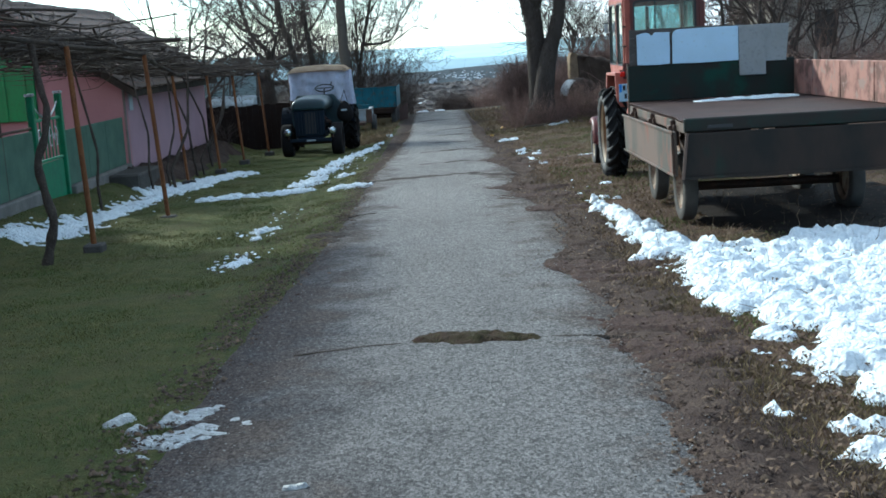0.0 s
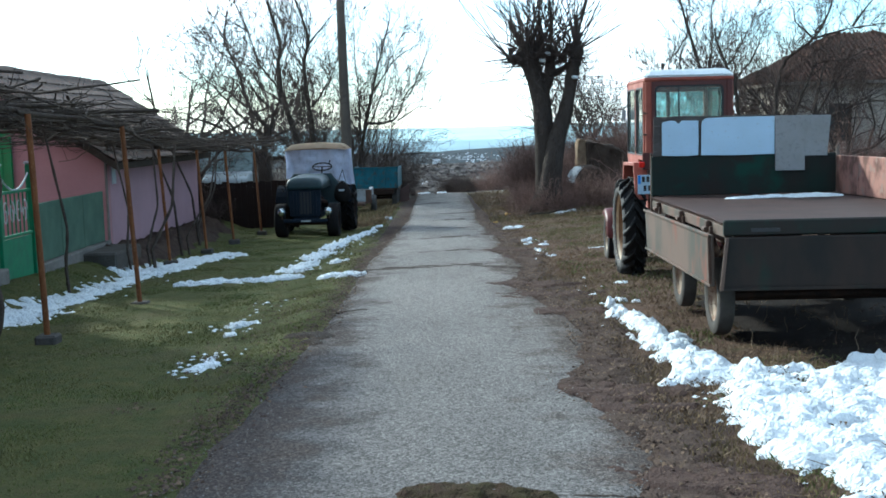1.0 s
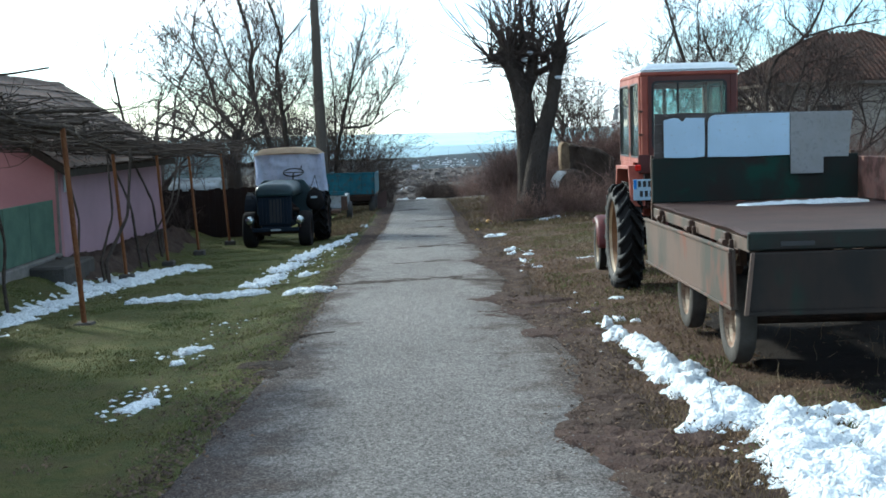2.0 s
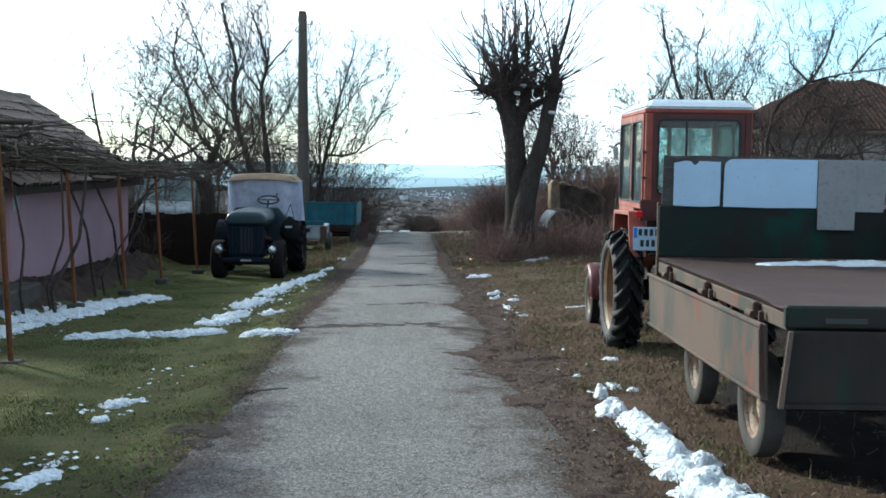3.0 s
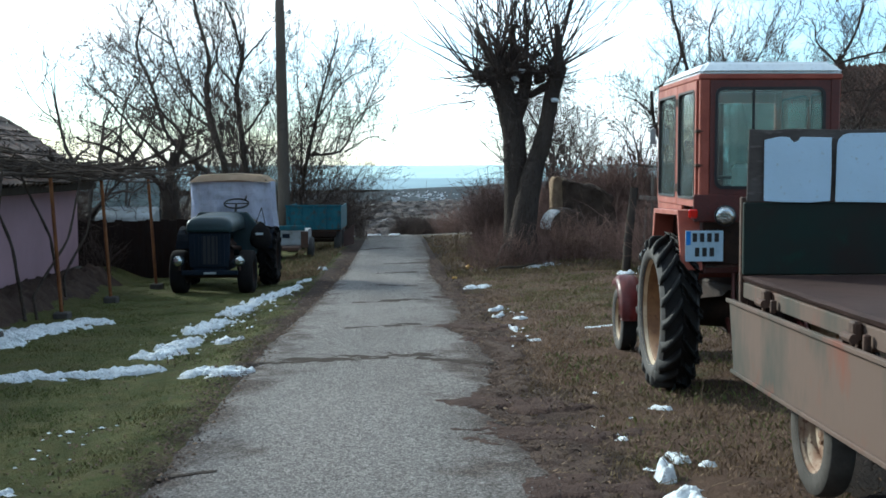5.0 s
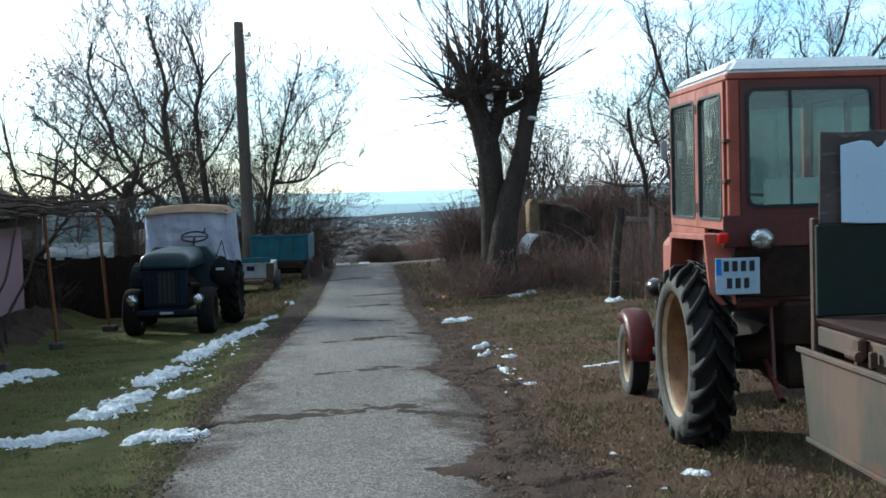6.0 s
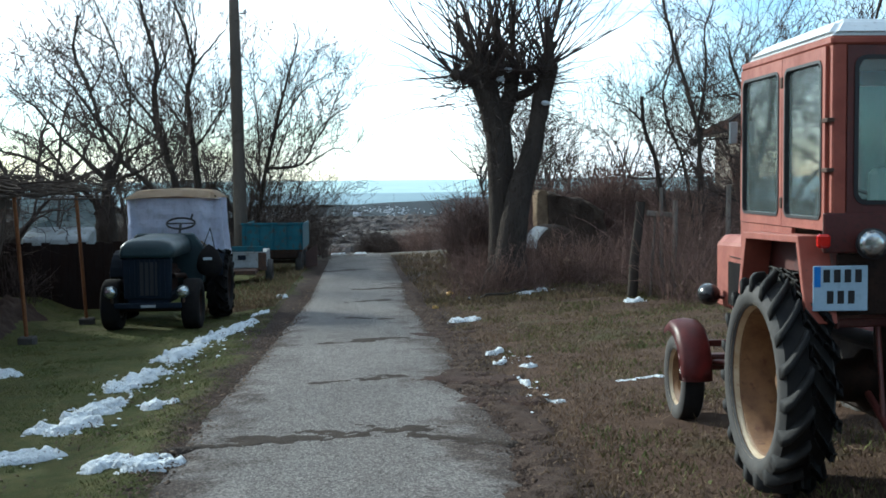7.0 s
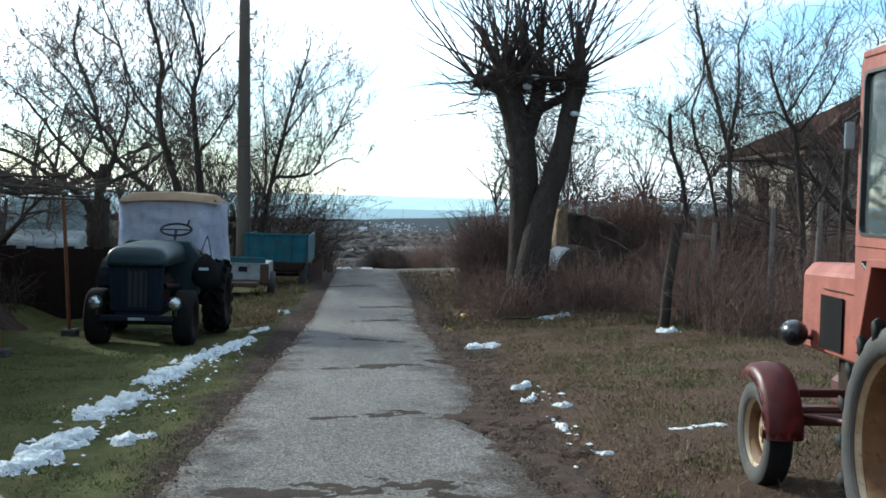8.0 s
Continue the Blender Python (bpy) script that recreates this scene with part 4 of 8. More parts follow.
    # standing far sideboard and headboard
    part("sideboard", box(W - 0.03, W + 0.01, 0.0, L, Z + 0.004, Z + 0.40, 0.008), BOARD_PINK, T, "standing faded red sideboard")
    for y in (0.9, 1.95, 2.95):
        part("rib", box(W - 0.037, W - 0.0305, y, y + 0.05, Z + 0.01, Z + 0.39, 0.002), BOARD_PINK, T)
    hb = part("headboard", box(0.0, W - 0.04, L - 0.04, L, Z + 0.006, Z + 0.43, 0.008), HEAD_GREEN, T, "dark green headboard")
    part("headboard_post", box(-0.005, 0.04, L + 0.002, L + 0.05, 0.8, Z + 0.46, 0.006), DARK_STEEL, T)
    part("headboard_post", box(W - 0.1, W - 0.055, L + 0.002, L + 0.05, 0.8, Z + 0.46, 0.006), DARK_STEEL, T)
    worn = [(0.02, Z + 0.432), (1.35, Z + 0.432), (1.35, Z + 0.845), (0.9, Z + 0.852), (0.55, Z + 0.85), (0.3, Z + 0.858), (0.16, Z + 0.85), (0.03, Z + 0.856)]
    part("headboard_extension", prism(worn, "y", L - 0.02, L - 0.004, 0.003), PLYWOOD, T, "brown weathered plywood extension")
    torn = [(0.11, Z + 0.438), (0.2, Z + 0.432), (0.38, Z + 0.428), (0.495, Z + 0.437), (0.5, Z + 0.6), (0.497, Z + 0.78), (0.5, Z + 0.803), (0.32, Z + 0.808), (0.305, Z + 0.785), (0.28, Z + 0.775), (0.25, Z + 0.805), (0.2, Z + 0.81), (0.11, Z + 0.79)]
    part("white_panel", prism(torn, "y", L - 0.056, L - 0.047, 0.002), PANEL_WHITE, T, "pale panel with a torn top edge")
    wide = [(0.525, Z + 0.432), (0.9, Z + 0.425), (1.305, Z + 0.43), (1.305, Z + 0.83), (0.9, Z + 0.832), (0.6, Z + 0.828), (0.565, Z + 0.818), (0.54, Z + 0.795), (0.53, Z + 0.76)]
    part("white_panel", prism(wide, "y", L - 0.056, L - 0.047, 0.002), PANEL_WHITE, T, "wide pale panel with a chipped corner")
    part("grey_panel", prism([(1.31, Z + 0.405), (1.86, Z + 0.40), (1.9, Z + 0.83), (1.31, Z + 0.835)], "y", L - 0.058, L - 0.047, 0.002), PANEL_GREY, T)
    part("grey_panel", box(1.31, 1.62, L - 0.071, L - 0.059, Z + 0.25, Z + 0.825, 0.002), PANEL_GREY, T)
    # running gear
    for y in (1.15, 2.85):
        for x, o in ((0.2, -1), (W - 0.2, 1)):
            wheel("wheel", T, x, y, 0.365, 0.335, 0.145, 0.215, OLD_RUBBER, RIM_RUST, o, hub_r=0.05, dish=0.07)
        part("axle", lathe([(0.045, 0.3), (0.045, W - 0.3)], "x", 12, at=(0, y, 0.365)), GREASE, T)
        for x in (0.55, W - 0.55):
            part("spring", prism([(y - 0.42, 0.66), (y - 0.2, 0.5), (y, 0.43), (y + 0.2, 0.5), (y + 0.42, 0.66), (y + 0.42, 0.70), (y, 0.49), (y - 0.42, 0.70)], "x", x - 0.035, x + 0.035, 0.004), DARK_STEEL, T)
            part("spring_hanger", box(x - 0.03, x + 0.03, y - 0.45, y - 0.38, 0.62, 0.82, 0.004), DARK_STEEL, T)
            part("spring_hanger", box(x - 0.03, x + 0.03, y + 0.38, y + 0.45, 0.62, 0.82, 0.004), DARK_STEEL, T)
    db = tubes("drawbar", [rod((0.6, L - 0.1, 0.72), (W / 2, L + 1.0, 0.52), 0.035), rod((W - 0.6, L - 0.1, 0.72), (W / 2, L + 1.0, 0.52), 0.035), rod((W / 2, L + 0.95, 0.53), (W / 2, L + 1.35, 0.5), 0.04)], 8)
    put("drawbar", db, DARK_STEEL, T)
    return T


build_trailer()
# soil sheet added to paint the shade below the trailer
blob("trailer_shade_soil", [(3.05, 11.2, 3.05, 13.6, 0.35), (3.5, 10.7, 3.6, 13.8, 0.7), (4.2, 10.7, 4.3, 13.6, 0.5)], 0.07, 0.012, SHADE_SOIL, "near-black soil sheet standing in for shade below the trailer", "soil", seed=230, lift=0.03, rough=0.5, ragged=2.5)
blob("snow_on_bed", [(3.05, 13.45, 4.05, 13.72, 0.12), (3.65, 13.42, 4.05, 13.47, 0.1)], 0.03, 0.025, SNOW, "melting strip of snow on the trailer bed", "snow", seed=50, rough=0.5, base=1.012)


# ---------------------------------------------------------------- tractor
def pane_outline(x0, x1, z0, z1, r=0.05, k=4):
    pts = []
    for cx, cz, a0 in ((x1 - r, z0 + r, -90), (x1 - r, z1 - r, 0), (x0 + r, z1 - r, 90), (x0 + r, z0 + r, 180)):
        for i in range(k + 1):
            a = radians(a0 + 90 * i / k)
            pts.append((cx + r * math.cos(a), cz + r * math.sin(a)))
    return pts


def ring_prism(outer, inner, axis, a, b):
    """A flat ring between two outlines of the same count, with thickness."""
    own = bmesh.new()

    def at(u, v, w):
        return {"x": (w, u, v), "y": (u, w, v)}[axis]
    rows = [[own.verts.new(at(u, v, w)) for u, v in line] for line, w in ((outer, a), (inner, a), (inner, b), (outer, b))]
    k = len(outer)
    for p, q in zip(rows, rows[1:] + rows[:1]):
        for i in range(k):
            own.faces.new((p[i], p[(i + 1) % k], q[(i + 1) % k], q[i]))
    bmesh.ops.recalc_face_normals(own, faces=own.faces[:])
    return own


def rect_loop(x0, x1, z0, z1, k=4):
    """A rectangle with as many points as pane_outline gives, for ring_prism."""
    pts = []
    for cx, cz, (ux, uz), (vx, vz) in ((x1, z0, (-1, 0), (0, 1)), (x1, z1, (0, -1), (-1, 0)), (x0, z1, (1, 0), (0, -1)), (x0, z0, (0, 1), (1, 0))):
        for i in range(k + 1):
            s = i / k
            e = 0.06
            if s < 0.5:
                pts.append((cx + ux * e * (1 - 2 * s), cz + uz * e * (1 - 2 * s)))
            else:
                pts.append((cx + vx * e * (2 * s - 1), cz + vz * e * (2 * s - 1)))
    return pts


def build_tractor():
    T = thing("tractor", pose(3.27, 17.02, -0.2, 0, 0, -1.5), "small sun-bleached red farm tractor with a white-roofed cab", "tractor")
    # wheels
    for s in (-1, 1):
        w = wheel("rear_wheel", T, s * 0.72, 0.0, 0.635, 0.635, 0.31, 0.44, RUBBER, RIM_YELLOW, s, lugs=19, hub_r=0.08, dish=0.235, disc_mat=RIM_CREAM, tread_mat=TREAD)
        w = wheel("front_wheel", T, s * 0.69, 2.25, 0.285, 0.335, 0.17, 0.215, RUBBER, RIM_YELLOW, s, hub_r=0.05, dish=0.075, disc_mat=RIM_CREAM, tread_mat=TREAD)
        # rounded front mudguards
        bm = bmesh.new()
        rows = []
        for i in range(15):
            a = radians(125 - 128 * i / 14)
            row = []
            for u, dr in ((-0.125, -0.09), (-0.115, -0.035), (-0.085, -0.005), (0.0, 0.008), (0.085, -0.005), (0.115, -0.035), (0.125, -0.09)):
                row.append(bm.verts.new((s * 0.68 + u, 2.25 - (0.40 + dr) * math.cos(a), 0.33 + (0.40 + dr) * math.sin(a))))
            rows.append(row)
        for p, q in zip(rows, rows[1:]):
            for j in range(6):
                bm.faces.new((p[j], p[j + 1], q[j + 1], q[j]))
        bmesh.ops.solidify(bm, geom=bm.faces[:], thickness=0.006)
        bmesh.ops.recalc_face_normals(bm, faces=bm.faces[:])
        fd = part("front_mudguard", bm, MAROON, T, "rounded maroon mudguard", smooth=True)
        part("mudguard_arm", box(s * 0.35 - 0.2, s * 0.35 + 0.2, 2.2, 2.26, 0.52, 0.57, 0.008), DARK_OR_SHADED_RED, T)
        put("steering_arm", tubes("steering_arm", [rod((s * 0.2, 1.9, 0.45), (s * 0.6, 2.15, 0.4), 0.025), rod((s * 0.25, 1.3, 0.5), (s * 0.55, 2.1, 0.42), 0.02)], 8), DARK_OR_SHADED_RED, T)
        # headlamp pods
        hl = part("headlamp", lathe([(0.0, 2.52), (0.05, 2.53), (0.085, 2.6), (0.088, 2.67), (0.078, 2.68)], "y", 18, at=(s * 0.39, 0, 0.88)), BLACK_GLOSS, T, "black round headlamp", smooth=True)
        part("lens", lathe([(0.0, 2.69), (0.05, 2.688), (0.077, 2.68)], "y", 18, at=(s * 0.39, 0, 0.88)), CHROME, hl, smooth=True)
        put("lamp_bracket", tubes("lamp_bracket", [rod((s * 0.26, 2.6, 0.85), (s * 0.38, 2.6, 0.87), 0.014)], 8), DARK_OR_SHADED_RED, T)
    part("front_axle", box(-0.6, 0.6, 2.18, 2.32, 0.34, 0.46, 0.02), DARK_OR_SHADED_RED, T)
    part("axle_support", box(-0.17, 0.17, 1.9, 2.55, 0.42, 0.62, 0.03), DARK_OR_SHADED_RED, T)
    part("rear_axle_housing", lathe([(0.1, -0.6), (0.13, -0.25), (0.18, -0.2), (0.18, 0.2), (0.13, 0.25), (0.1, 0.6)], "x", 18, at=(0, 0, 0.635)), GREASE, T, smooth=True)
    part("gearbox", prism([(-0.35, 0.42), (1.2, 0.42), (1.3, 0.5), (1.3, 0.8), (-0.3, 0.85)], "x", -0.17, 0.17, 0.02), GREASE, T)
    part("engine", box(-0.2, 0.2, 1.25, 2.35, 0.5, 0.85, 0.03), GREASE, T)
    # bonnet, a little lower and narrower at the nose
    bonnet_bm = prism([(-0.29, 0.78), (0.29, 0.78), (0.29, 1.33), (0.22, 1.40), (-0.22, 1.40), (-0.29, 1.33)], "y", 1.22, 2.82, 0.015)
    for v in bonnet_bm.verts:
        if v.co.y > 2:
            v.co.x *= 0.95
            v.co.z -= 0.05 if v.co.z > 1.2 else 0.0
    bon = part("bonnet", bonnet_bm, RED_PAINT, T, "faded red bonnet")
    part("grille", box(-0.25, 0.25, 2.822, 2.84, 0.8, 1.32, 0.006), DARK_STEEL, bon)
    for s in (-1, 1):
        part("panel_seam", box(s * 0.287 - 0.006, s * 0.287 + 0.006, 1.24, 2.4, 1.195, 1.2, 0.001), GREASE, bon)
        # dark plate on the surface stands for the shade inside the opening
        part("side_vent", box(s * 0.295 - 0.004, s * 0.295 + 0.004, 2.05, 2.42, 0.82, 1.16, 0.002), CAR_TYRE, bon, "dark opening in the bonnet side")
    # exhaust under the cab floor and rear linkage
    link = [rod((-0.28, -0.25, 0.6), (-0.33, -0.75, 0.42), 0.022), rod((0.28, -0.25, 0.6), (0.33, -0.75, 0.42), 0.022), rod((0, -0.3, 0.9), (0, -0.7, 0.75), 0.02),
            rod((-0.3, -0.5, 0.52), (-0.25, -0.3, 0.98), 0.015), rod((0.3, -0.5, 0.52), (0.25, -0.3, 0.98), 0.015)]
    put("linkage", tubes("linkage", link, 8), DARK_OR_SHADED_RED, T)
    part("drawbar_hitch", box(-0.06, 0.06, -0.75, -0.2, 0.44, 0.52, 0.01), GREASE, T)
    part("hydraulic_block", box(-0.2, 0.2, -0.42, -0.1, 0.72, 1.02, 0.02), GREASE, T)
    # cab
    x0, x1, yr, yf, zb, zt = -0.555, 0.555, -0.40, 1.19, 1.52, 2.54
    cab = part("cab_floor", box(-0.5, 0.5, -0.3, 1.2, 0.98, 1.03, 0.01), DARK_OR_SHADED_RED, T)
    # corner pillars and rails of the upper cab
    for s in (-1, 1):
        # right rear pillar gets the shaded red, the left one the lit red
        part("rear_pillar", box(s * 0.515 - 0.04, s * 0.515 + 0.04, yr, yr + 0.08, zb, zt, 0.01), DARK_OR_SHADED_RED if s > 0 else RED_PAINT, T)
        part("front_pillar", box(s * 0.525 - 0.03, s * 0.525 + 0.03, yf - 0.06, yf, zb - 0.02, zt - 0.02, 0.01), RED_PAINT, T)
        # side frames with two windows; the front one is the door
        xs = s * 0.555
        a, b = (xs - 0.004, xs + 0.02) if s > 0 else (xs - 0.02, xs + 0.004)
        for y0, y1, what in ((yr + 0.06, 0.36, "side_window"), (0.37, yf, "door")):
            o = rect_loop(y0, y1, zb, zt - 0.02)
            i = pane_outline(y0 + 0.05, y1 - 0.05, zb + 0.06, zt - 0.09, 0.05)
            fr = part(what, ring_prism(o, i, "x", a, b), RED_PAINT, T, "red framed cab " + ("door" if what == "door" else "side window"))
            seal = part("seal", ring_prism(pane_outline(y0 + 0.045, y1 - 0.045, zb + 0.055, zt - 0.085, 0.055), pane_outline(y0 + 0.062, y1 - 0.062, zb + 0.072, zt - 0.102, 0.045), "x", a - 0.006 if s < 0 else a, b if s < 0 else b + 0.006), INK, fr)
            gp = part("pane", prism(pane_outline(y0 + 0.05, y1 - 0.05, zb + 0.06, zt - 0.09, 0.05), "x", xs - 0.002, xs + 0.002, 0), CAB_GLASS, fr)
            gp.visible_shadow = False
        for z in (1.66, 2.38):
            part("hinge", box(xs - 0.028, xs + 0.028, 0.345, 0.385, z - 0.035, z + 0.035, 0.006), DARK_STEEL, T)
        for z in (1.85, 2.12):
            part("catch", box(xs - 0.03, xs + 0.03, yr + 0.0, yr + 0.09, z - 0.012, z + 0.012, 0.004), DARK_STEEL, T)
        # lower side: door skin in front of the wheel arch, and an angular arch lip
        part("door_skin", prism([(0.78, 1.02), (yf, 1.02), (yf + 0.02, zb - 0.003), (0.2, zb - 0.003), (0.2, 1.47), (0.70, 1.47)], "x", xs - 0.012, xs + 0.012, 0.004), RED_PAINT, T, "faded red lower door panel")
        part("door_handle", tubes_bm([rod((xs + s * 0.03, 0.95, 1.38), (xs + s * 0.035, 1.03, 1.43), 0.012), rod((xs, 1.03, 1.43), (xs + s * 0.04, 1.03, 1.43), 0.016)]), INK, T)
        lip = s * 0.60
        arch = prism([(0.72, 1.47), (-0.28, 1.49), (-0.44, 1.02), (-0.40, 1.02), (-0.25, 1.45), (0.66, 1.43), (0.80, 0.98), (0.84, 0.98)], "x", min(s * 0.53, s * 0.70), max(s * 0.53, s * 0.70), 0.004)
        part("rear_mudguard", arch, RED_PAINT, T, "angular faded red mudguard")
        part("inner_arch", box(s * 0.50 - 0.01, s * 0.50 + 0.01, -0.36, 0.78, 0.98, 1.46, 0.004), DARK_OR_SHADED_RED, T)
    # rear panel and window surround use the darker red as their shade
    part("rear_panel", box(-0.6, 0.6, yr - 0.005, yr + 0.02, 1.40, zb + 0.10, 0.008), DARK_OR_SHADED_RED, T)
    part("rear_apron", box(-0.52, 0.52, yr + 0.01, yr + 0.03, 1.06, 1.398, 0.006), GREASE, T)
    # rear window
    o = rect_loop(-0.475, 0.475, zb + 0.1, zt - 0.02)
    i = pane_outline(-0.43, 0.43, zb + 0.15, zt - 0.08, 0.06)
    rw = part("rear_window", ring_prism(o, i, "y", yr, yr + 0.03), DARK_OR_SHADED_RED, T)
    part("seal", ring_prism(pane_outline(-0.438, 0.438, zb + 0.142, zt - 0.072, 0.066), pane_outline(-0.415, 0.415, zb + 0.165, zt - 0.095, 0.05), "y", yr - 0.008, yr), INK, rw)
    gp = part("pane", prism(pane_outline(-0.43, 0.43, zb + 0.15, zt - 0.08, 0.06), "y", yr + 0.012, yr + 0.016, 0), REAR_GLASS, rw)
    gp.visible_shadow = False
    part("glazing_bar", box(-0.14, -0.12, yr + 0.002, yr + 0.011, zb + 0.16, zt - 0.09, 0.002), INK, rw)
    # windscreen in two panes
    fw = part("windscreen", box(-0.5, 0.5, yf - 0.03, yf, zb - 0.03, zb + 0.05, 0.006), RED_PAINT, T)
    part("top_rail", box(-0.5, 0.5, yf - 0.03, yf, zt - 0.12, zt - 0.02, 0.006), RED_PAINT, fw)
    part("centre_bar", box(-0.025, 0.025, yf - 0.03, yf, zb + 0.052, zt - 0.122, 0.004), DARK_OR_SHADED_RED, fw)
    for c in (-0.26, 0.26):
        gp = part("pane", prism(pane_outline(c - 0.235, c + 0.235, zb + 0.05, zt - 0.12, 0.04), "y", yf - 0.018, yf - 0.014, 0), CAB_GLASS, fw)
        gp.visible_shadow = False
    part("front_bulkhead", box(-0.53, 0.53, yf - 0.02, yf + 0.01, 1.03, zb - 0.032, 0.006), DARK_OR_SHADED_RED, T)
    # roof
    part("roof_rail", box(-0.57, 0.57, yr - 0.01, yf + 0.012, zt - 0.018, zt + 0.03, 0.012), RED_PAINT, T)
    rf_bm = bmesh.new()
    lo = [rf_bm.verts.new(p) for p in ((-0.59, yr - 0.03, zt + 0.032), (0.59, yr - 0.03, zt + 0.032), (0.59, yf - 0.1, zt + 0.032), (-0.59, yf - 0.1, zt + 0.032))]
    hi = [rf_bm.verts.new(p) for p in ((-0.50, yr + 0.06, zt + 0.13), (0.50, yr + 0.06, zt + 0.13), (0.50, yf - 0.3, zt + 0.12), (-0.50, yf - 0.3, zt + 0.12))]
    rf_bm.faces.new(lo), rf_bm.faces.new(hi)
    for k in range(4):
        rf_bm.faces.new((lo[k], lo[(k + 1) % 4], hi[(k + 1) % 4], hi[k]))
    bmesh.ops.recalc_face_normals(rf_bm, faces=rf_bm.faces[:])
    bmesh.ops.bevel(rf_bm, geom=rf_bm.edges[:], offset=0.03, segments=3, affect="EDGES")
    part("roof", rf_bm, WHITE_PAINT, T, "white sheet-metal cab roof")
    # inside
    seat = part("seat", box(-0.22, 0.22, 0.0, 0.42, 1.28, 1.4, 0.03), DARK_STEEL, T)
    part("seat_back", box(-0.2, 0.2, -0.08, 0.02, 1.4, 1.86, 0.04), SEAT_WHITE, T, "pale covered seat back")
    part("seat_post", box(-0.1, 0.1, 0.1, 0.3, 1.03, 1.28, 0.01), DARK_STEEL, T)
    st = []
    for k in range(25):
        a = 2 * math.pi * k / 24
        st.append((0.19 * math.cos(a), 0.78 + 0.17 * math.sin(a), 1.66 + 0.08 * math.sin(a)))
    sw = put("steering_wheel", tubes("steering_wheel", [(st, [0.014] * 25), rod((-0.19, 0.78, 1.66), (0.19, 0.78, 1.66), 0.01), rod((0, 0.78, 1.66), (0, 1.12, 1.2), 0.022)], 8), INK, T)
    part("dashboard", box(-0.3, 0.3, 1.0, 1.16, 1.2, 1.5, 0.02), DARK_STEEL, T)
    # rear lamps and plate
    for s in (-1, 1):
        tl = part("tail_lamp", box(s * 0.61 - 0.035, s * 0.61 + 0.035, yr - 0.05, yr - 0.006, 1.43, 1.505, 0.012), LAMP_RED, T, "red tail lamp")
    wlp = part("work_lamp", lathe([(0.0, yr - 0.02), (0.05, yr - 0.025), (0.082, yr - 0.07), (0.085, yr - 0.11), (0.075, yr - 0.112)], "y", 20, at=(-0.37, 0, 1.455)), INK, T, "round work lamp", smooth=True)
    part("lens", lathe([(0.0, yr - 0.122), (0.045, yr - 0.118), (0.075, yr - 0.112)], "y", 20, at=(-0.37, 0, 1.455)), CHROME, wlp, smooth=True)
    pl = part("number_plate", box(-0.67, -0.37, yr - 0.045, yr - 0.035, 1.09, 1.335, 0.004), PLATE_WHITE, T, "white plate with a blue strip")
    part("blue_strip", box(-0.665, -0.63, yr - 0.047, yr - 0.0455, 1.22, 1.33, 0), PLATE_BLUE, pl)
    for z, n_c, xa in ((1.245, 4, -0.615), (1.13, 3, -0.595)):
        for k in range(n_c):
            part("bar", box(xa + k * 0.058, xa + k * 0.058 + 0.036, yr - 0.047, yr - 0.0455, z, z + 0.07, 0), INK, pl)
    part("plate_bracket", box(-0.6, -0.42, yr - 0.034, yr + 0.01, 1.15, 1.3, 0.004), GREASE, T)
    # mirror
    part("mirror", box(-0.645, -0.59, yf + 0.02, yf + 0.04, 2.04, 2.19, 0.012), CART_GREY, T)
    put("mirror_arm", tubes("mirror_arm", [rod((-0.55, yf, 2.26), (-0.65, yf + 0.03, 2.19), 0.009)], 6), INK, T)
    return T


def tubes_bm(lines, sides=8):
    mesh = tubes("tmp", lines, sides)
    bm = bmesh.new()
    bm.from_mesh(mesh)
    bpy.data.meshes.remove(mesh)
    return bm


build_tractor()


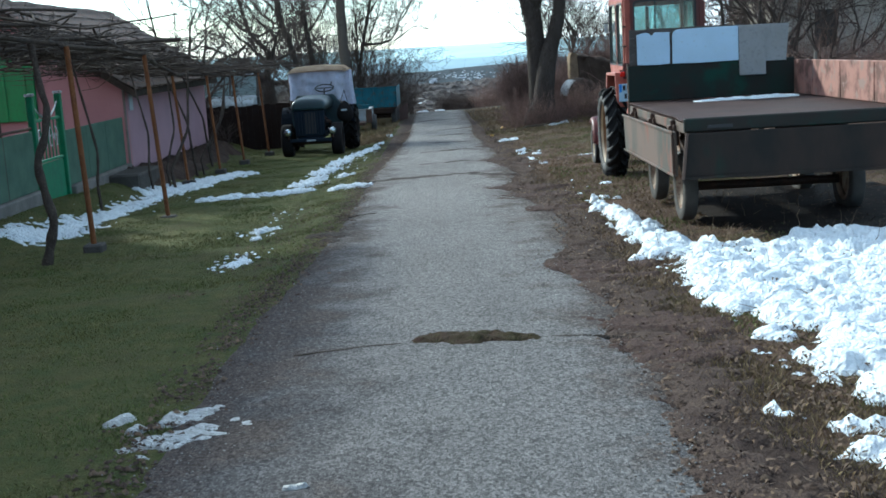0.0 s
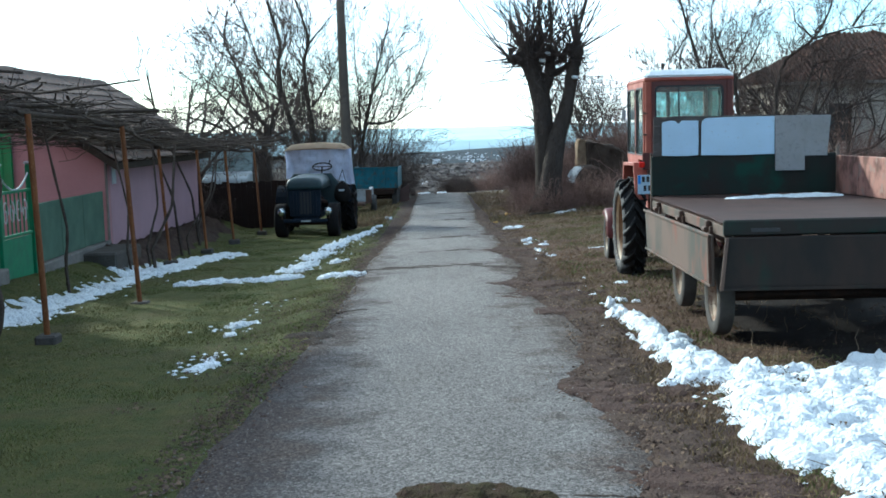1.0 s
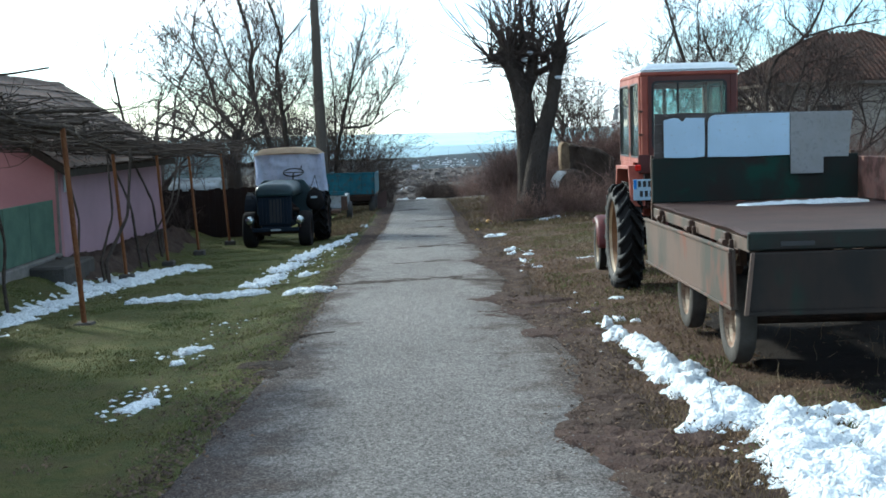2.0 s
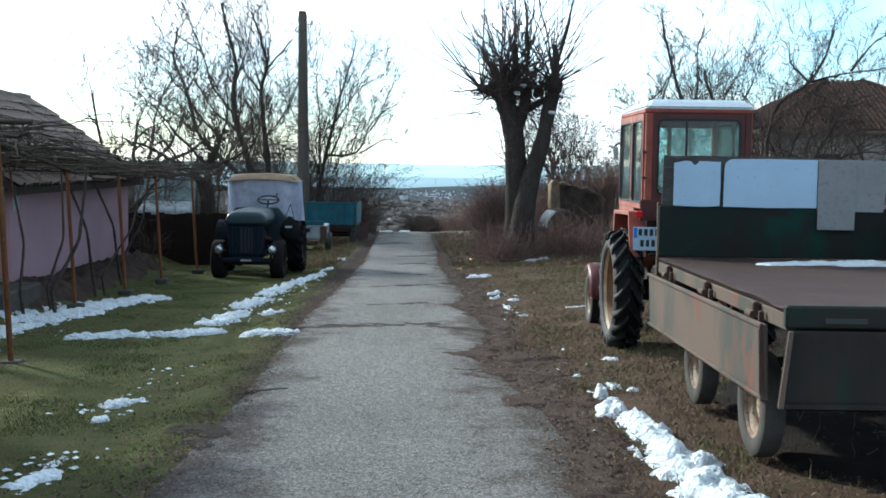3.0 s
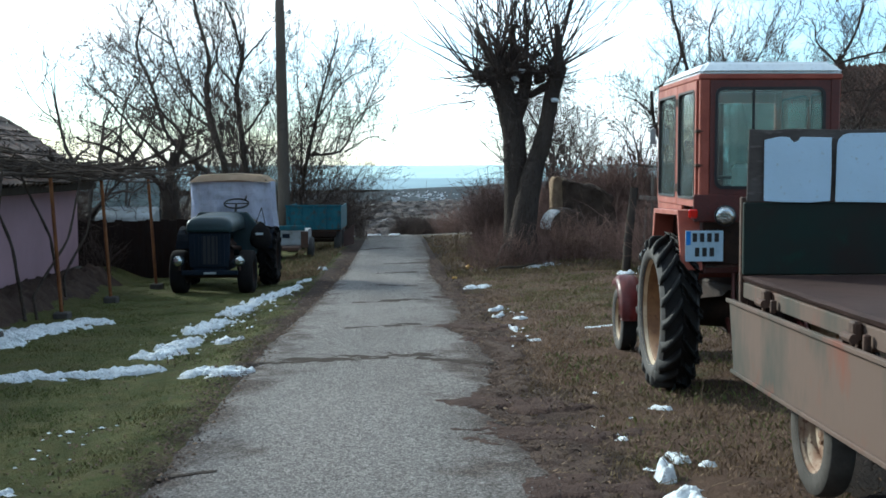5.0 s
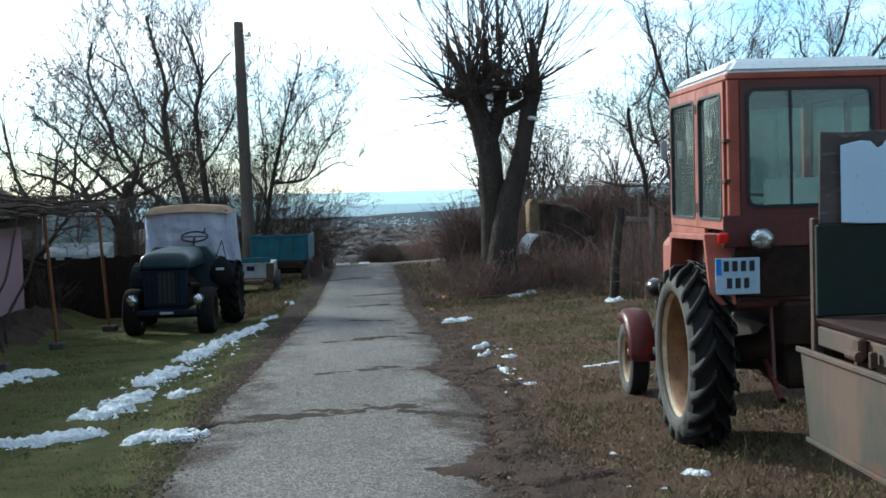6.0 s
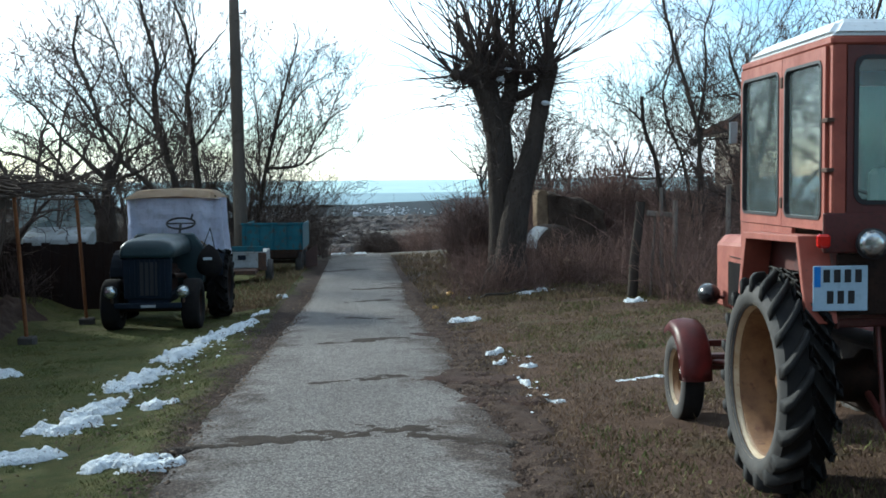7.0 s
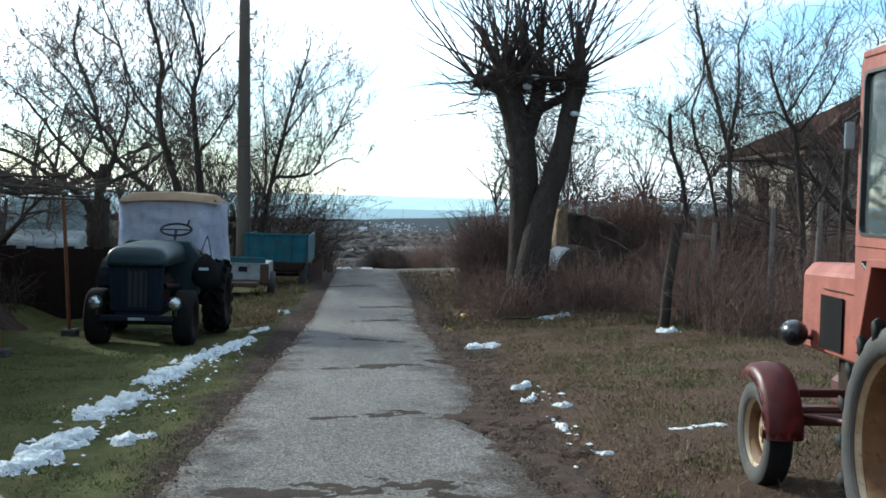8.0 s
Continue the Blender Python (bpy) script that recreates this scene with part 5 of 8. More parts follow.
# ---------------------------------------------------------------- home-built field car
def build_field_car():
    T = thing("field_car", pose(-2.99, 28.3, G(-2.9, 29) + 0.0, 0, 0, -1.5), "old dark green home-built tractor with a tan canvas roof", "tractor")
    for s in (-1, 1):
        wheel("front_wheel", T, s * 0.6, 0.35, 0.39, 0.39, 0.27, 0.21, CAR_TYRE, GREASE, s, hub_r=0.05, dish=0.05)
        wheel("rear_wheel", T, s * 0.78, 2.05, 0.56, 0.56, 0.34, 0.28, CAR_TYRE, GREASE, s, lugs=16, hub_r=0.06, dish=0.08)
        hl = part("headlamp", lathe([(0, -0.02), (0.06, -0.03), (0.095, -0.12), (0.098, -0.17), (0.088, -0.175)], "y", 18, at=(s * 0.53, 0, 0.62)), DARK_GREEN, T, smooth=True)
        part("lens", lathe([(0, -0.2), (0.05, -0.19), (0.088, -0.176)], "y", 18, at=(s * 0.53, 0, 0.62)), CHROME, hl, "pale round headlamp lens", smooth=True)
        put("lamp_stalk", tubes("lamp_stalk", [rod((s * 0.53, -0.06, 0.45), (s * 0.53, -0.08, 0.58), 0.02)], 8), DARK_STEEL, T)
        bm = bmesh.new()
        rows = []
        for k in range(11):
            a = radians(10 + 150 * k / 10)
            rows.append([bm.verts.new((s * 0.74 + u, 2.05 + 0.61 * math.cos(a), 0.52 + 0.6 * math.sin(a))) for u in (-0.18, 0.16)])
        for p, q in zip(rows, rows[1:]):
            bm.faces.new((p[0], p[1], q[1], q[0]))
        bmesh.ops.solidify(bm, geom=bm.faces[:], thickness=0.008)
        part("rear_mudguard", bm, DARK_BLUE, T)
    part("front_axle", box(-0.5, 0.5, 0.29, 0.41, 0.28, 0.4, 0.02), GREASE, T)
    part("rear_axle", box(-0.65, 0.65, 1.95, 2.15, 0.42, 0.58, 0.03), GREASE, T)
    part("chassis", box(-0.3, 0.3, -0.05, 2.9, 0.42, 0.56, 0.02), DARK_BLUE, T)
    part("bumper", box(-0.5, 0.5, -0.1, -0.05, 0.36, 0.45, 0.02), DARK_BLUE, T)
    g = part("grille_shell", prism([(-0.35, 0.5), (0.35, 0.5), (0.37, 1.12), (-0.37, 1.12)], "y", -0.09, -0.025, 0.02), DARK_BLUE, T, "dark blue radiator shell")
    for k in range(8):
        part("slat", box(-0.275 + k * 0.075, -0.255 + k * 0.075, -0.112, -0.085, 0.55, 1.1, 0.004), DARK_BLUE, g)
    bon = bmesh.new()
    rings = []
    for y, w_, h_ in ((-0.12, 0.33, 0.13), (-0.115, 0.37, 0.19), (-0.09, 0.395, 0.24), (-0.03, 0.41, 0.27), (0.1, 0.415, 0.285), (0.7, 0.42, 0.295), (1.35, 0.42, 0.30)):
        ring = []
        for k in range(17):
            a = math.pi * k / 16
            c_, s_ = math.cos(a), math.sin(a)
            ring.append(bon.verts.new((w_ * math.copysign(abs(c_) ** 0.55, c_), y, 1.125 + h_ * s_ ** 0.55)))
        rings.append(ring)
    for p, q in zip(rings, rings[1:]):
        for j in range(16):
            bon.faces.new((p[j], p[j + 1], q[j + 1], q[j]))
        bon.faces.new((p[16], p[0], q[0], q[16]))
    bon.faces.new(rings[0]), bon.faces.new(rings[-1])
    bmesh.ops.recalc_face_normals(bon, faces=bon.faces[:])
    part("bonnet", bon, DARK_GREEN, T, "rounded dark green bonnet", smooth=True)
    # flat black panel stands for the dark of the grille recess
    part("grille_recess", box(-0.13, 0.15, -0.1, -0.091, 0.56, 1.06, 0.003), INK, g, "black panel for the shaded grille recess")
    part("engine_block", box(-0.22, 0.22, 0.05, 1.25, 0.5, 0.95, 0.03), ENGINE_RUST, T, "rusty brown engine")
    part("cylinder_head", box(-0.16, 0.16, 0.2, 1.1, 0.955, 1.12, 0.03), ENGINE_RUST, T)
    for k in range(4):
        put("exhaust_branch", tubes("exhaust_branch", [rod((0.2, 0.3 + k * 0.2, 0.92), (0.31, 0.34 + k * 0.2, 0.84), 0.028, 0.025)], 8), ENGINE_RUST, T)
    put("exhaust_pipe", tubes("exhaust_pipe", [rod((0.32, 0.25, 0.83), (0.33, 1.2, 0.76), 0.04), rod((0.33, 1.2, 0.76), (0.36, 1.45, 0.5), 0.035)], 8), ENGINE_RUST, T)
    put("hose", tubes("hose", [rod((0.1, 0.02, 1.04), (0.16, 0.3, 1.12), 0.03, 0.03, 0.02, np.random.default_rng(5), 6)], 8), INK, T)
    for s_ in (-1, 1):
        part("engine_panel", box(s_ * 0.31 - 0.006, s_ * 0.31 + 0.006, 0.0, 0.16, 0.56, 1.15, 0.004), DARK_BLUE, T)
    # a black bag hung by two straps before the near rear wheel
    bag = bmesh.new()
    bmesh.ops.create_icosphere(bag, subdivisions=3, radius=1.0)
    for v in bag.verts:
        c = v.co.copy()
        v.co = Vector((0.72 + c.x * 0.2 * (1.0 - 0.35 * c.z), 1.3 + c.y * 0.13, 0.98 + c.z * 0.26)) + Vector(noise.noise_vector(c * 2.5)) * 0.02
    bg = part("tool_bag", bag, CAR_TYRE, T, "black tool bag hung on straps", smooth=True)
    part("bag_mark", box(0.64, 0.78, 1.15, 1.158, 1.0, 1.04, 0.001), CART_WHITE, bg)
    for x_ in (0.62, 0.8):
        put("strap", tubes("strap", [rod((x_, 1.3, 1.2), (0.72, 1.42, 1.5), 0.009)], 6), INK, bg)
    part("number_bar", box(-0.1, 0.12, -0.112, -0.101, 0.38, 0.42, 0.002), CART_GREY, T, "pale bar on the bumper")
    part("scuttle", prism([(-0.62, 0.62), (0.62, 0.62), (0.62, 1.2), (0.45, 1.42), (-0.45, 1.42), (-0.62, 1.2)], "y", 1.352, 1.5, 0.02), DARK_GREEN, T)
    part("floor", box(-0.6, 0.6, 1.5, 3.0, 0.6, 0.66, 0.01), GREASE, T)
    st = [(0.2 + 0.23 * math.cos(2 * math.pi * k / 24), 1.72 + 0.1 * math.sin(2 * math.pi * k / 24), 1.57 + 0.085 * math.sin(2 * math.pi * k / 24)) for k in range(25)]
    put("steering_wheel", tubes("steering_wheel", [(st, [0.017] * 25), rod((-0.02, 1.72, 1.57), (0.42, 1.72, 1.57), 0.012), rod((0.2, 1.72, 1.57), (0.2, 1.5, 1.3), 0.022), rod((0.36, 1.75, 1.62), (0.39, 1.75, 1.72), 0.016)], 8), INK, T)
    # tarpaulin behind the wheel and round the driving seat
    bm = bmesh.new()
    gridv = []
    nu, nv = 44, 16
    for iu in range(nu + 1):
        u = iu / nu
        if u < 0.7:
            x, y = -0.72 + 1.5 * u / 0.7, 2.0 + 0.03 * math.sin(u * 20)
        else:
            x, y = 0.78 + 0.05 * math.sin(u * 30), 2.0 + (u - 0.7) / 0.3 * 0.95
        row = []
        for iv in range(nv + 1):
            v = iv / nv
            low = 1.28 if u < 0.55 else 1.28 - 0.36 * sm((u - 0.55) / 0.15)
            z = low + (1.98 - low) * v
            fold = 0.03 * math.sin(u * 34 + v * 3) * (1 - v) + 0.02 * noise.noise((u * 9, v * 5, 1))
            row.append(bm.verts.new((x + fold * 0.8 + (0.1 * (1 - v) ** 2 if u > 0.6 else 0), y - fold - 0.05 * (1 - v), z)))
        gridv.append(row)
    for p, q in zip(gridv, gridv[1:]):
        for j in range(nv):
            bm.faces.new((p[j], p[j + 1], q[j + 1], q[j]))
    bmesh.ops.solidify(bm, geom=bm.faces[:], thickness=0.004)
    part("tarpaulin", bm, TARP, T, "white tarpaulin hung behind the steering wheel")
    rf = bmesh.new()
    rows = []
    for iy in range(9):
        row = []
        for ix in range(11):
            u, v = ix / 10, iy / 8
            x = -0.76 + 1.56 * u
            row.append(rf.verts.new((x, 1.92 + 1.25 * v, 2.06 + 0.05 * math.sin(math.pi * u) + 0.03 * math.sin(math.pi * v) + 0.012 * noise.noise((u * 6, v * 6, 2)) - (0.1 if ix in (0, 10) or iy in (0, 8) else 0))))
        rows.append(row)
    for p, q in zip(rows, rows[1:]):
        for j in range(10):
            rf.faces.new((p[j], p[j + 1], q[j + 1], q[j]))
    bmesh.ops.solidify(rf, geom=rf.faces[:], thickness=0.012)
    part("canvas_roof", rf, CANVAS, T, "sagging tan canvas roof")
    hoops = [rod((s * 0.72, y, 0.66), (s * 0.72, y, 2.02), 0.018) for s in (-1, 1) for y in (2.05, 3.05)]
    for hoop in hoops:
        put("roof_post", tubes("roof_post", [hoop], 8), DARK_STEEL, T)
    # added on the unseen side to keep the sun off the tarpaulin
    part("shade_curtain", box(-0.745, -0.735, 2.06, 3.05, 0.9, 2.0, 0.003), CANVAS, T)
    part("rear_curtain", box(-0.72, 0.74, 3.06, 3.075, 0.9, 2.02, 0.004), CANVAS, T)
    return T


build_field_car()


# ---------------------------------------------------------------- two carts
def build_white_cart():
    T = thing("small_cart", pose(-2.8, 39.6, G(-2.6, 40) - 0.06), "small pale painted two-wheeled cart", "cart")
    part("body", box(-0.85, 0.68, 0, 1.5, 0.42, 0.82, 0.015), CART_GREY, T, "dirty pale painted body")
    part("tail_plate", box(0.5, 0.7, -0.03, -0.002, 0.36, 0.8, 0.01), DARK_STEEL, T)
    part("top_board", box(-0.87, 0.62, -0.02, 0.03, 0.825, 0.96, 0.01), BLUE_PAINT, T, "faded blue top board")
    part("mark", box(0.0, 0.2, -0.012, -0.004, 0.62, 0.74, 0.002), DARK_BLUE, T, "dark painted mark")
    part("chassis", box(-0.5, 0.5, -0.8, 1.4, 0.32, 0.418, 0.01), DARK_STEEL, T)
    for s in (-1, 1):
        wheel("wheel", T, s * 0.72, 0.7, 0.3, 0.3, 0.17, 0.17, RUBBER, DARK_STEEL, s, hub_r=0.04, dish=0.05)
    return T


def build_blue_cart():
    T = thing("blue_trailer", pose(-2.2, 42.6, G(-2.0, 43) - 0.04, 0, 0, -1), "faded blue high-sided farm trailer", "trailer")
    part("body_front", box(-0.78, 0.86, 0, 0.05, 0.72, 1.42, 0.01), BLUE_PAINT, T)
    for k in range(5):
        part("rib", box(-0.72 + k * 0.37, -0.68 + k * 0.37, -0.03, -0.002, 0.72, 1.4, 0.006), BLUE_PAINT, T)
    part("rail", box(-0.8, 0.88, -0.035, -0.002, 1.40, 1.46, 0.006), BLUE_PAINT, T)
    for x in (-0.78, 0.82):
        part("side", box(x, x + 0.04, 0.052, 2.9, 0.72, 1.42, 0.008), BLUE_PAINT, T)
    part("floor", box(-0.76, 0.84, 0.05, 2.9, 0.66, 0.718, 0.008), DARK_STEEL, T)
    part("chassis", box(-0.7, 0.7, 0.02, 2.9, 0.5, 0.655, 0.01), GREASE, T)
    part("open_board", prism([(0.9, 0.62), (1.22, 0.84), (1.22, 0.25), (0.9, 0.18)], "y", 0.5, 0.54, 0.006), BED_RUST, T, "dropped rusty side board")
    for s in (-1, 1):
        for y in (0.6, 2.3):
            wheel("wheel", T, s * 0.72, y, 0.36, 0.36, 0.2, 0.2, RUBBER, DARK_STEEL, s, hub_r=0.05, dish=0.05)
    part("axle", box(-0.65, 0.65, 0.55, 0.65, 0.32, 0.4, 0.01), GREASE, T)
    part("axle", box(-0.65, 0.65, 2.25, 2.35, 0.32, 0.4, 0.01), GREASE, T)
    return T


build_white_cart()
build_blue_cart()


# ---------------------------------------------------------------- house by the lane
HX, HY0, HY1, RIDGE_X, RIDGE_Z, EAVE_Z = -5.8, 22.2, 30.2, -8.0, 3.0, 1.46


def build_house():
    H = thing("house", pose(0, 0, 0), "low pink and lilac plastered village house with an old tiled roof", "house")
    back = 2 * RIDGE_X - HX
    part("street_wall", box(HX - 0.3, HX, HY0 + 0.302, HY1, -0.25, EAVE_Z, 0.01), LILAC, H, "lilac plastered street wall")
    part("back_wall", box(back, back + 0.3, HY0 + 0.302, HY1, -0.6, EAVE_Z, 0.01), LILAC, H)
    for y in (HY0, HY1 - 0.3):
        x0 = HX if y == HY0 else HX - 0.302
        part("gable_wall", prism([(x0, -0.3), (x0, EAVE_Z), (RIDGE_X, RIDGE_Z - 0.02), (back + 0.302, EAVE_Z), (back + 0.302, -0.3)], "y", y, y + 0.3, 0.006), PINK, H, "pink plastered gable wall")
    part("plinth", box(HX - 0.32, HX + 0.06, HY0 + 0.1, HY1 + 0.02, -0.75, -0.252, 0.02), DARK_STONE, H, "dark damp plinth")
    part("corner_pipe", lathe([(0.025, -0.2), (0.025, EAVE_Z - 0.05)], "z", 10, at=(HX + 0.03, HY0 - 0.03, 0)), CONCRETE, H)
    part("wall_plate", box(HX + 0.002, HX + 0.02, 22.62, 22.86, 0.95, 1.3, 0.004), CART_WHITE, H, "small pale plate on the wall")
    for y0, y1, x, wid in ((HY0 - 0.2, HY0 + 0.02, HX, 0.1),):
        dx, dz = RIDGE_X - (HX + 0.3), RIDGE_Z - (EAVE_Z - 0.18)
        for s in (1, -1):
            e = RIDGE_X + s * abs(dx)
            part("barge_board", prism([(e, EAVE_Z - 0.26), (RIDGE_X, RIDGE_Z - 0.1), (RIDGE_X, RIDGE_Z + 0.04), (e, EAVE_Z - 0.12)], "y", HY0 - 0.24, HY0 - 0.2, 0.004), GREY_WOOD, H)
    for s in (1, -1):
        e = RIDGE_X + s * (HX + 0.3 - RIDGE_X)
        part("roof_boarding", prism([(e, EAVE_Z - 0.2), (RIDGE_X - s * 0.002, RIDGE_Z), (RIDGE_X - s * 0.002, RIDGE_Z + 0.05), (e, EAVE_Z - 0.15)] if s > 0 else [(e, EAVE_Z - 0.2), (RIDGE_X - 0.003, RIDGE_Z), (RIDGE_X - 0.003, RIDGE_Z + 0.05), (e, EAVE_Z - 0.15)], "y", HY0 - 0.2, HY1 + 0.2, 0.004), GREY_WOOD, H)
    part("gutter_board", box(HX + 0.27, HX + 0.31, HY0 - 0.2, HY1 + 0.2, EAVE_Z - 0.24, EAVE_Z - 0.12, 0.004), GREY_WOOD, H)
    part("green_shutter", box(-9.2, -7.38, HY0 - 0.08, HY0 - 0.02, 0.88, 2.2, 0.01), GREEN_SHEET, H, "bright green sheet-metal shutter")
    for k in range(5):
        part("shutter_rib", box(-9.1 + k * 0.38, -9.06 + k * 0.38, HY0 - 0.1, HY0 - 0.082, 0.9, 2.18, 0.003), GREEN_SHEET, H)
    return H


house = build_house()


def build_yard_fence():
    F = thing("yard_fence", pose(HX, 0, 0), "green panel fence on a concrete footing before the house", "fence")
    for y0, y1 in ((18.5, 19.62), (19.64, 20.76), (20.78, 21.95)):
        part("panel", box(-0.02, 0.02, y0, y1, 0.0, 0.86, 0.006), GREEN_NET, F)
    part("footing", box(-0.1, 0.12, 18.45, 22.0, -0.5, -0.002, 0.02), CONCRETE, F)
    for y0, y1 in ((13.0, 14.4), (14.42, 15.8), (15.82, 17.0)):
        part("panel", box(-0.02, 0.02, y0, y1, 0.1, 0.95, 0.006), GREEN_NET, F)
    part("footing", box(-0.1, 0.12, 12.5, 17.05, -0.4, 0.098, 0.02), CONCRETE, F)
    put("top_rail", tubes("top_rail", [rod((0, 13.0, 1.0), (0, 17.0, 0.99), 0.02), rod((0, 15.8, 0.1), (0, 15.8, 1.15), 0.022)], 8), DARK_STEEL, F)
    g = thing("garden_gate", pose(HX, 17.1, 0), "green metal garden gate with a scrollwork top", "gate")
    for y in (0.0, 1.28):
        p = part("gate_post", box(-0.05, 0.05, y - 0.05, y + 0.05, -0.3, 1.44, 0.01), GREEN_PAINT, g)
        part("cap", box(-0.06, 0.06, y - 0.06, y + 0.06, 1.442, 1.48, 0.01), CART_WHITE, p)
    part("lower_sheet", box(-0.012, 0.012, 0.08, 1.2, -0.18, 0.45, 0.006), GREEN_PAINT, g)
    for z in (0.46, 1.06):
        part("gate_rail", box(-0.02, 0.02, 0.06, 1.22, z, z + 0.04, 0.006), GREEN_PAINT, g)
    for k in range(7):
        part("gate_bar", box(-0.01, 0.01, 0.14 + k * 0.16, 0.16 + k * 0.16, 0.502, 1.058, 0.002), GREEN_PAINT, g)
    sc = []
    for k in range(4):
        c = (0, 0.26 + k * 0.25, 0.78)
        sc.append(([(0, c[1] + 0.1 * math.cos(a * 0.5) * (1 - a / 22), c[2] + 0.2 * math.sin(a * 0.5) * (1 - a / 22)) for a in range(18)], [0.008] * 18))
    sc.append(([(0, 0.1 + 1.1 * k / 12, 1.1 + 0.22 * (2 * k / 12 - 1) ** 2) for k in range(13)], [0.014] * 13))
    put("scrollwork", tubes("scrollwork", sc, 5), CART_WHITE, g, "pale scrollwork")


build_yard_fence()

# out-of-view block, sized to shade the near lawn and lane edge
unseen_shed = thing("outbuilding", pose(0, 0, 0), "unseen outbuilding added for the shade on the near lawn", "outbuilding")
part("wall", box(-12.5, -6.9, -6.0, 17.6, -0.2, 3.9, 0.01), PINK, unseen_shed)
part("roof", prism([(-12.9, 3.92), (-6.5, 3.92), (-9.7, 6.0)], "y", -6.4, 17.9, 0.01), RED_TILE, unseen_shed)

# earth bank whose dark soil also carries the shade along the wall
bank = blob("earth_bank", [(-5.45, 21.6, -5.45, 30.2, 0.4)], 0.08, 0.16, SOIL, "dark shaded earth bank along the house wall", "earth bank", seed=90, rough=0.5, ragged=1.5)
step = part("stone_step", box(-5.7, -5.15, 20.3, 21.9, -0.5, -0.06, 0.03), DARK_STONE)
tagged(step, "dark stone step beside the house corner", "step")

# ---------------------------------------------------------------- pergola with bare vines
POSTS = [(-3.98, 13.35, 2.05), (-3.87, 16.65, 1.93), (-4.65, 21.9, 1.58), (-4.5, 24.4, 1.5), (-4.4, 26.9, 1.43), (-4.2, 29.6, 1.42)]


def rail_at(y):
    pts = [(-4.1, 9.0, 2.2)] + POSTS + [(-4.1, 31.5, 1.4)]
    for a, b in zip(pts, pts[1:]):
        if a[1] <= y <= b[1]:
            s = (y - a[1]) / (b[1] - a[1])
            return a[0] + s * (b[0] - a[0]) - 0.12, a[2] + s * (b[2] - a[2])
    return -4.2, 1.4


def build_pergola():
    rng = np.random.default_rng(5)
    P = thing("pergola", pose(0, 0, 0), "rickety vine pergola on leaning rusty posts", "pergola")
    for k, (x, y, z) in enumerate(POSTS):
        g = G(x, y)
        put("post", tubes("post", [rod((x, y, g - 0.1), (x - (0.07 if k == 0 else 0.12), y, z), 0.031 if k < 2 else 0.027)], 10), RUST_POST, P, "leaning rust-orange post")
        part("post_foot", box(x - 0.11, x + 0.11, y - 0.11, y + 0.11, g - 0.1, g + 0.1 if k != 1 else g + 0.02, 0.02), DARK_STONE, P)
    for a, b in zip(POSTS, POSTS[1:]):
        put("long_rail", tubes("long_rail", [rod((a[0] - 0.12, a[1] - 0.2, a[2] + 0.02), (b[0] - 0.12, b[1] + 0.2, b[2] + 0.02), 0.03, 0.025, 0.015, rng, 6)], 7), VINE, P)
    put("long_rail", tubes("long_rail", [rod((-4.25, 9.0, 2.22), (-4.1, 13.5, 2.08), 0.03, 0.028, 0.015, rng, 6)], 7), VINE, P)
    for off in (1.0, 1.9):
        put("long_rail", tubes("long_rail", [rod((-4.2 - off, 9.5, 2.25), (-4.15 - off, 17, 2.05), 0.03, 0.025, 0.03, rng, 8), rod((-4.15 - off, 17, 2.05), (-4.7 - off * 0.5, 29.5, 1.62), 0.028, 0.022, 0.03, rng, 8)], 7), VINE, P)
    for y, out in ((11.3, 0.75), (13.4, 0.35), (15.2, 0.9), (16.7, 0.3), (18.6, 0.5), (20.4, 0.4), (22.0, 0.25), (24.4, 0.3), (26.9, 0.2)):
        x, z = rail_at(y)
        put("cross_pole", tubes("cross_pole", [rod((-6.6, y + rng.normal(0, 0.3), z + 0.12), (x + out, y + rng.normal(0, 0.2), z + 0.06 + 0.05 * out), 0.028, 0.022, 0.015, rng, 5)], 7), VINE, P)
    lines = []
    for k in range(1250):
        y = 9 + 21 * rng.random() ** 0.75
        x, z = rail_at(y)
        u = rng.uniform(0, 1) ** 0.8
        p = np.array((x + 0.35 - u * 2.4, y, z + abs(rng.normal(0.0, 0.17)) + 0.02 + 0.12 * u))
        a = rng.choice([0, 0, 0, 1]) * 1.5 + rng.normal(0, 0.5)
        d = np.array((math.sin(a), math.cos(a), 0.0)) * rng.choice([-1, 1])
        n_ = rng.integers(5, 10)
        step = rng.uniform(0.12, 0.26)
        pts = [p.copy()]
        for j in range(n_):
            d = d + rng.normal(0, 0.22, 3) * (1, 1, 0.6)
            d[2] *= 0.8
            d /= np.linalg.norm(d)
            p = p + d * step
            yy = min(max(p[1], 9), 31)
            p[2] += 0.25 * (rail_at(yy)[1] + 0.08 - p[2])
            pts.append(p.copy())
        r = rng.choice([0.006, 0.009, 0.014, 0.02], p=[0.4, 0.35, 0.17, 0.08])
        lines.append((np.array(pts), np.linspace(r, r * 0.5, len(pts))))
        if rng.random() < 0.35:
            q = pts[rng.integers(1, len(pts))]
            lines.append(rod(q, q + np.array((rng.normal(0, 0.12), rng.normal(0, 0.12), rng.uniform(0.1, 0.5) * rng.choice([1, 1, -0.6]))), 0.005, 0.002, 0.02, rng, 4))
    canes = put("vine_tangle", tubes("vine_tangle", lines, 5), VINE, P)
    tagged(canes, "tangle of bare grey-brown vine canes", kind="stuff")
    return P


build_pergola()


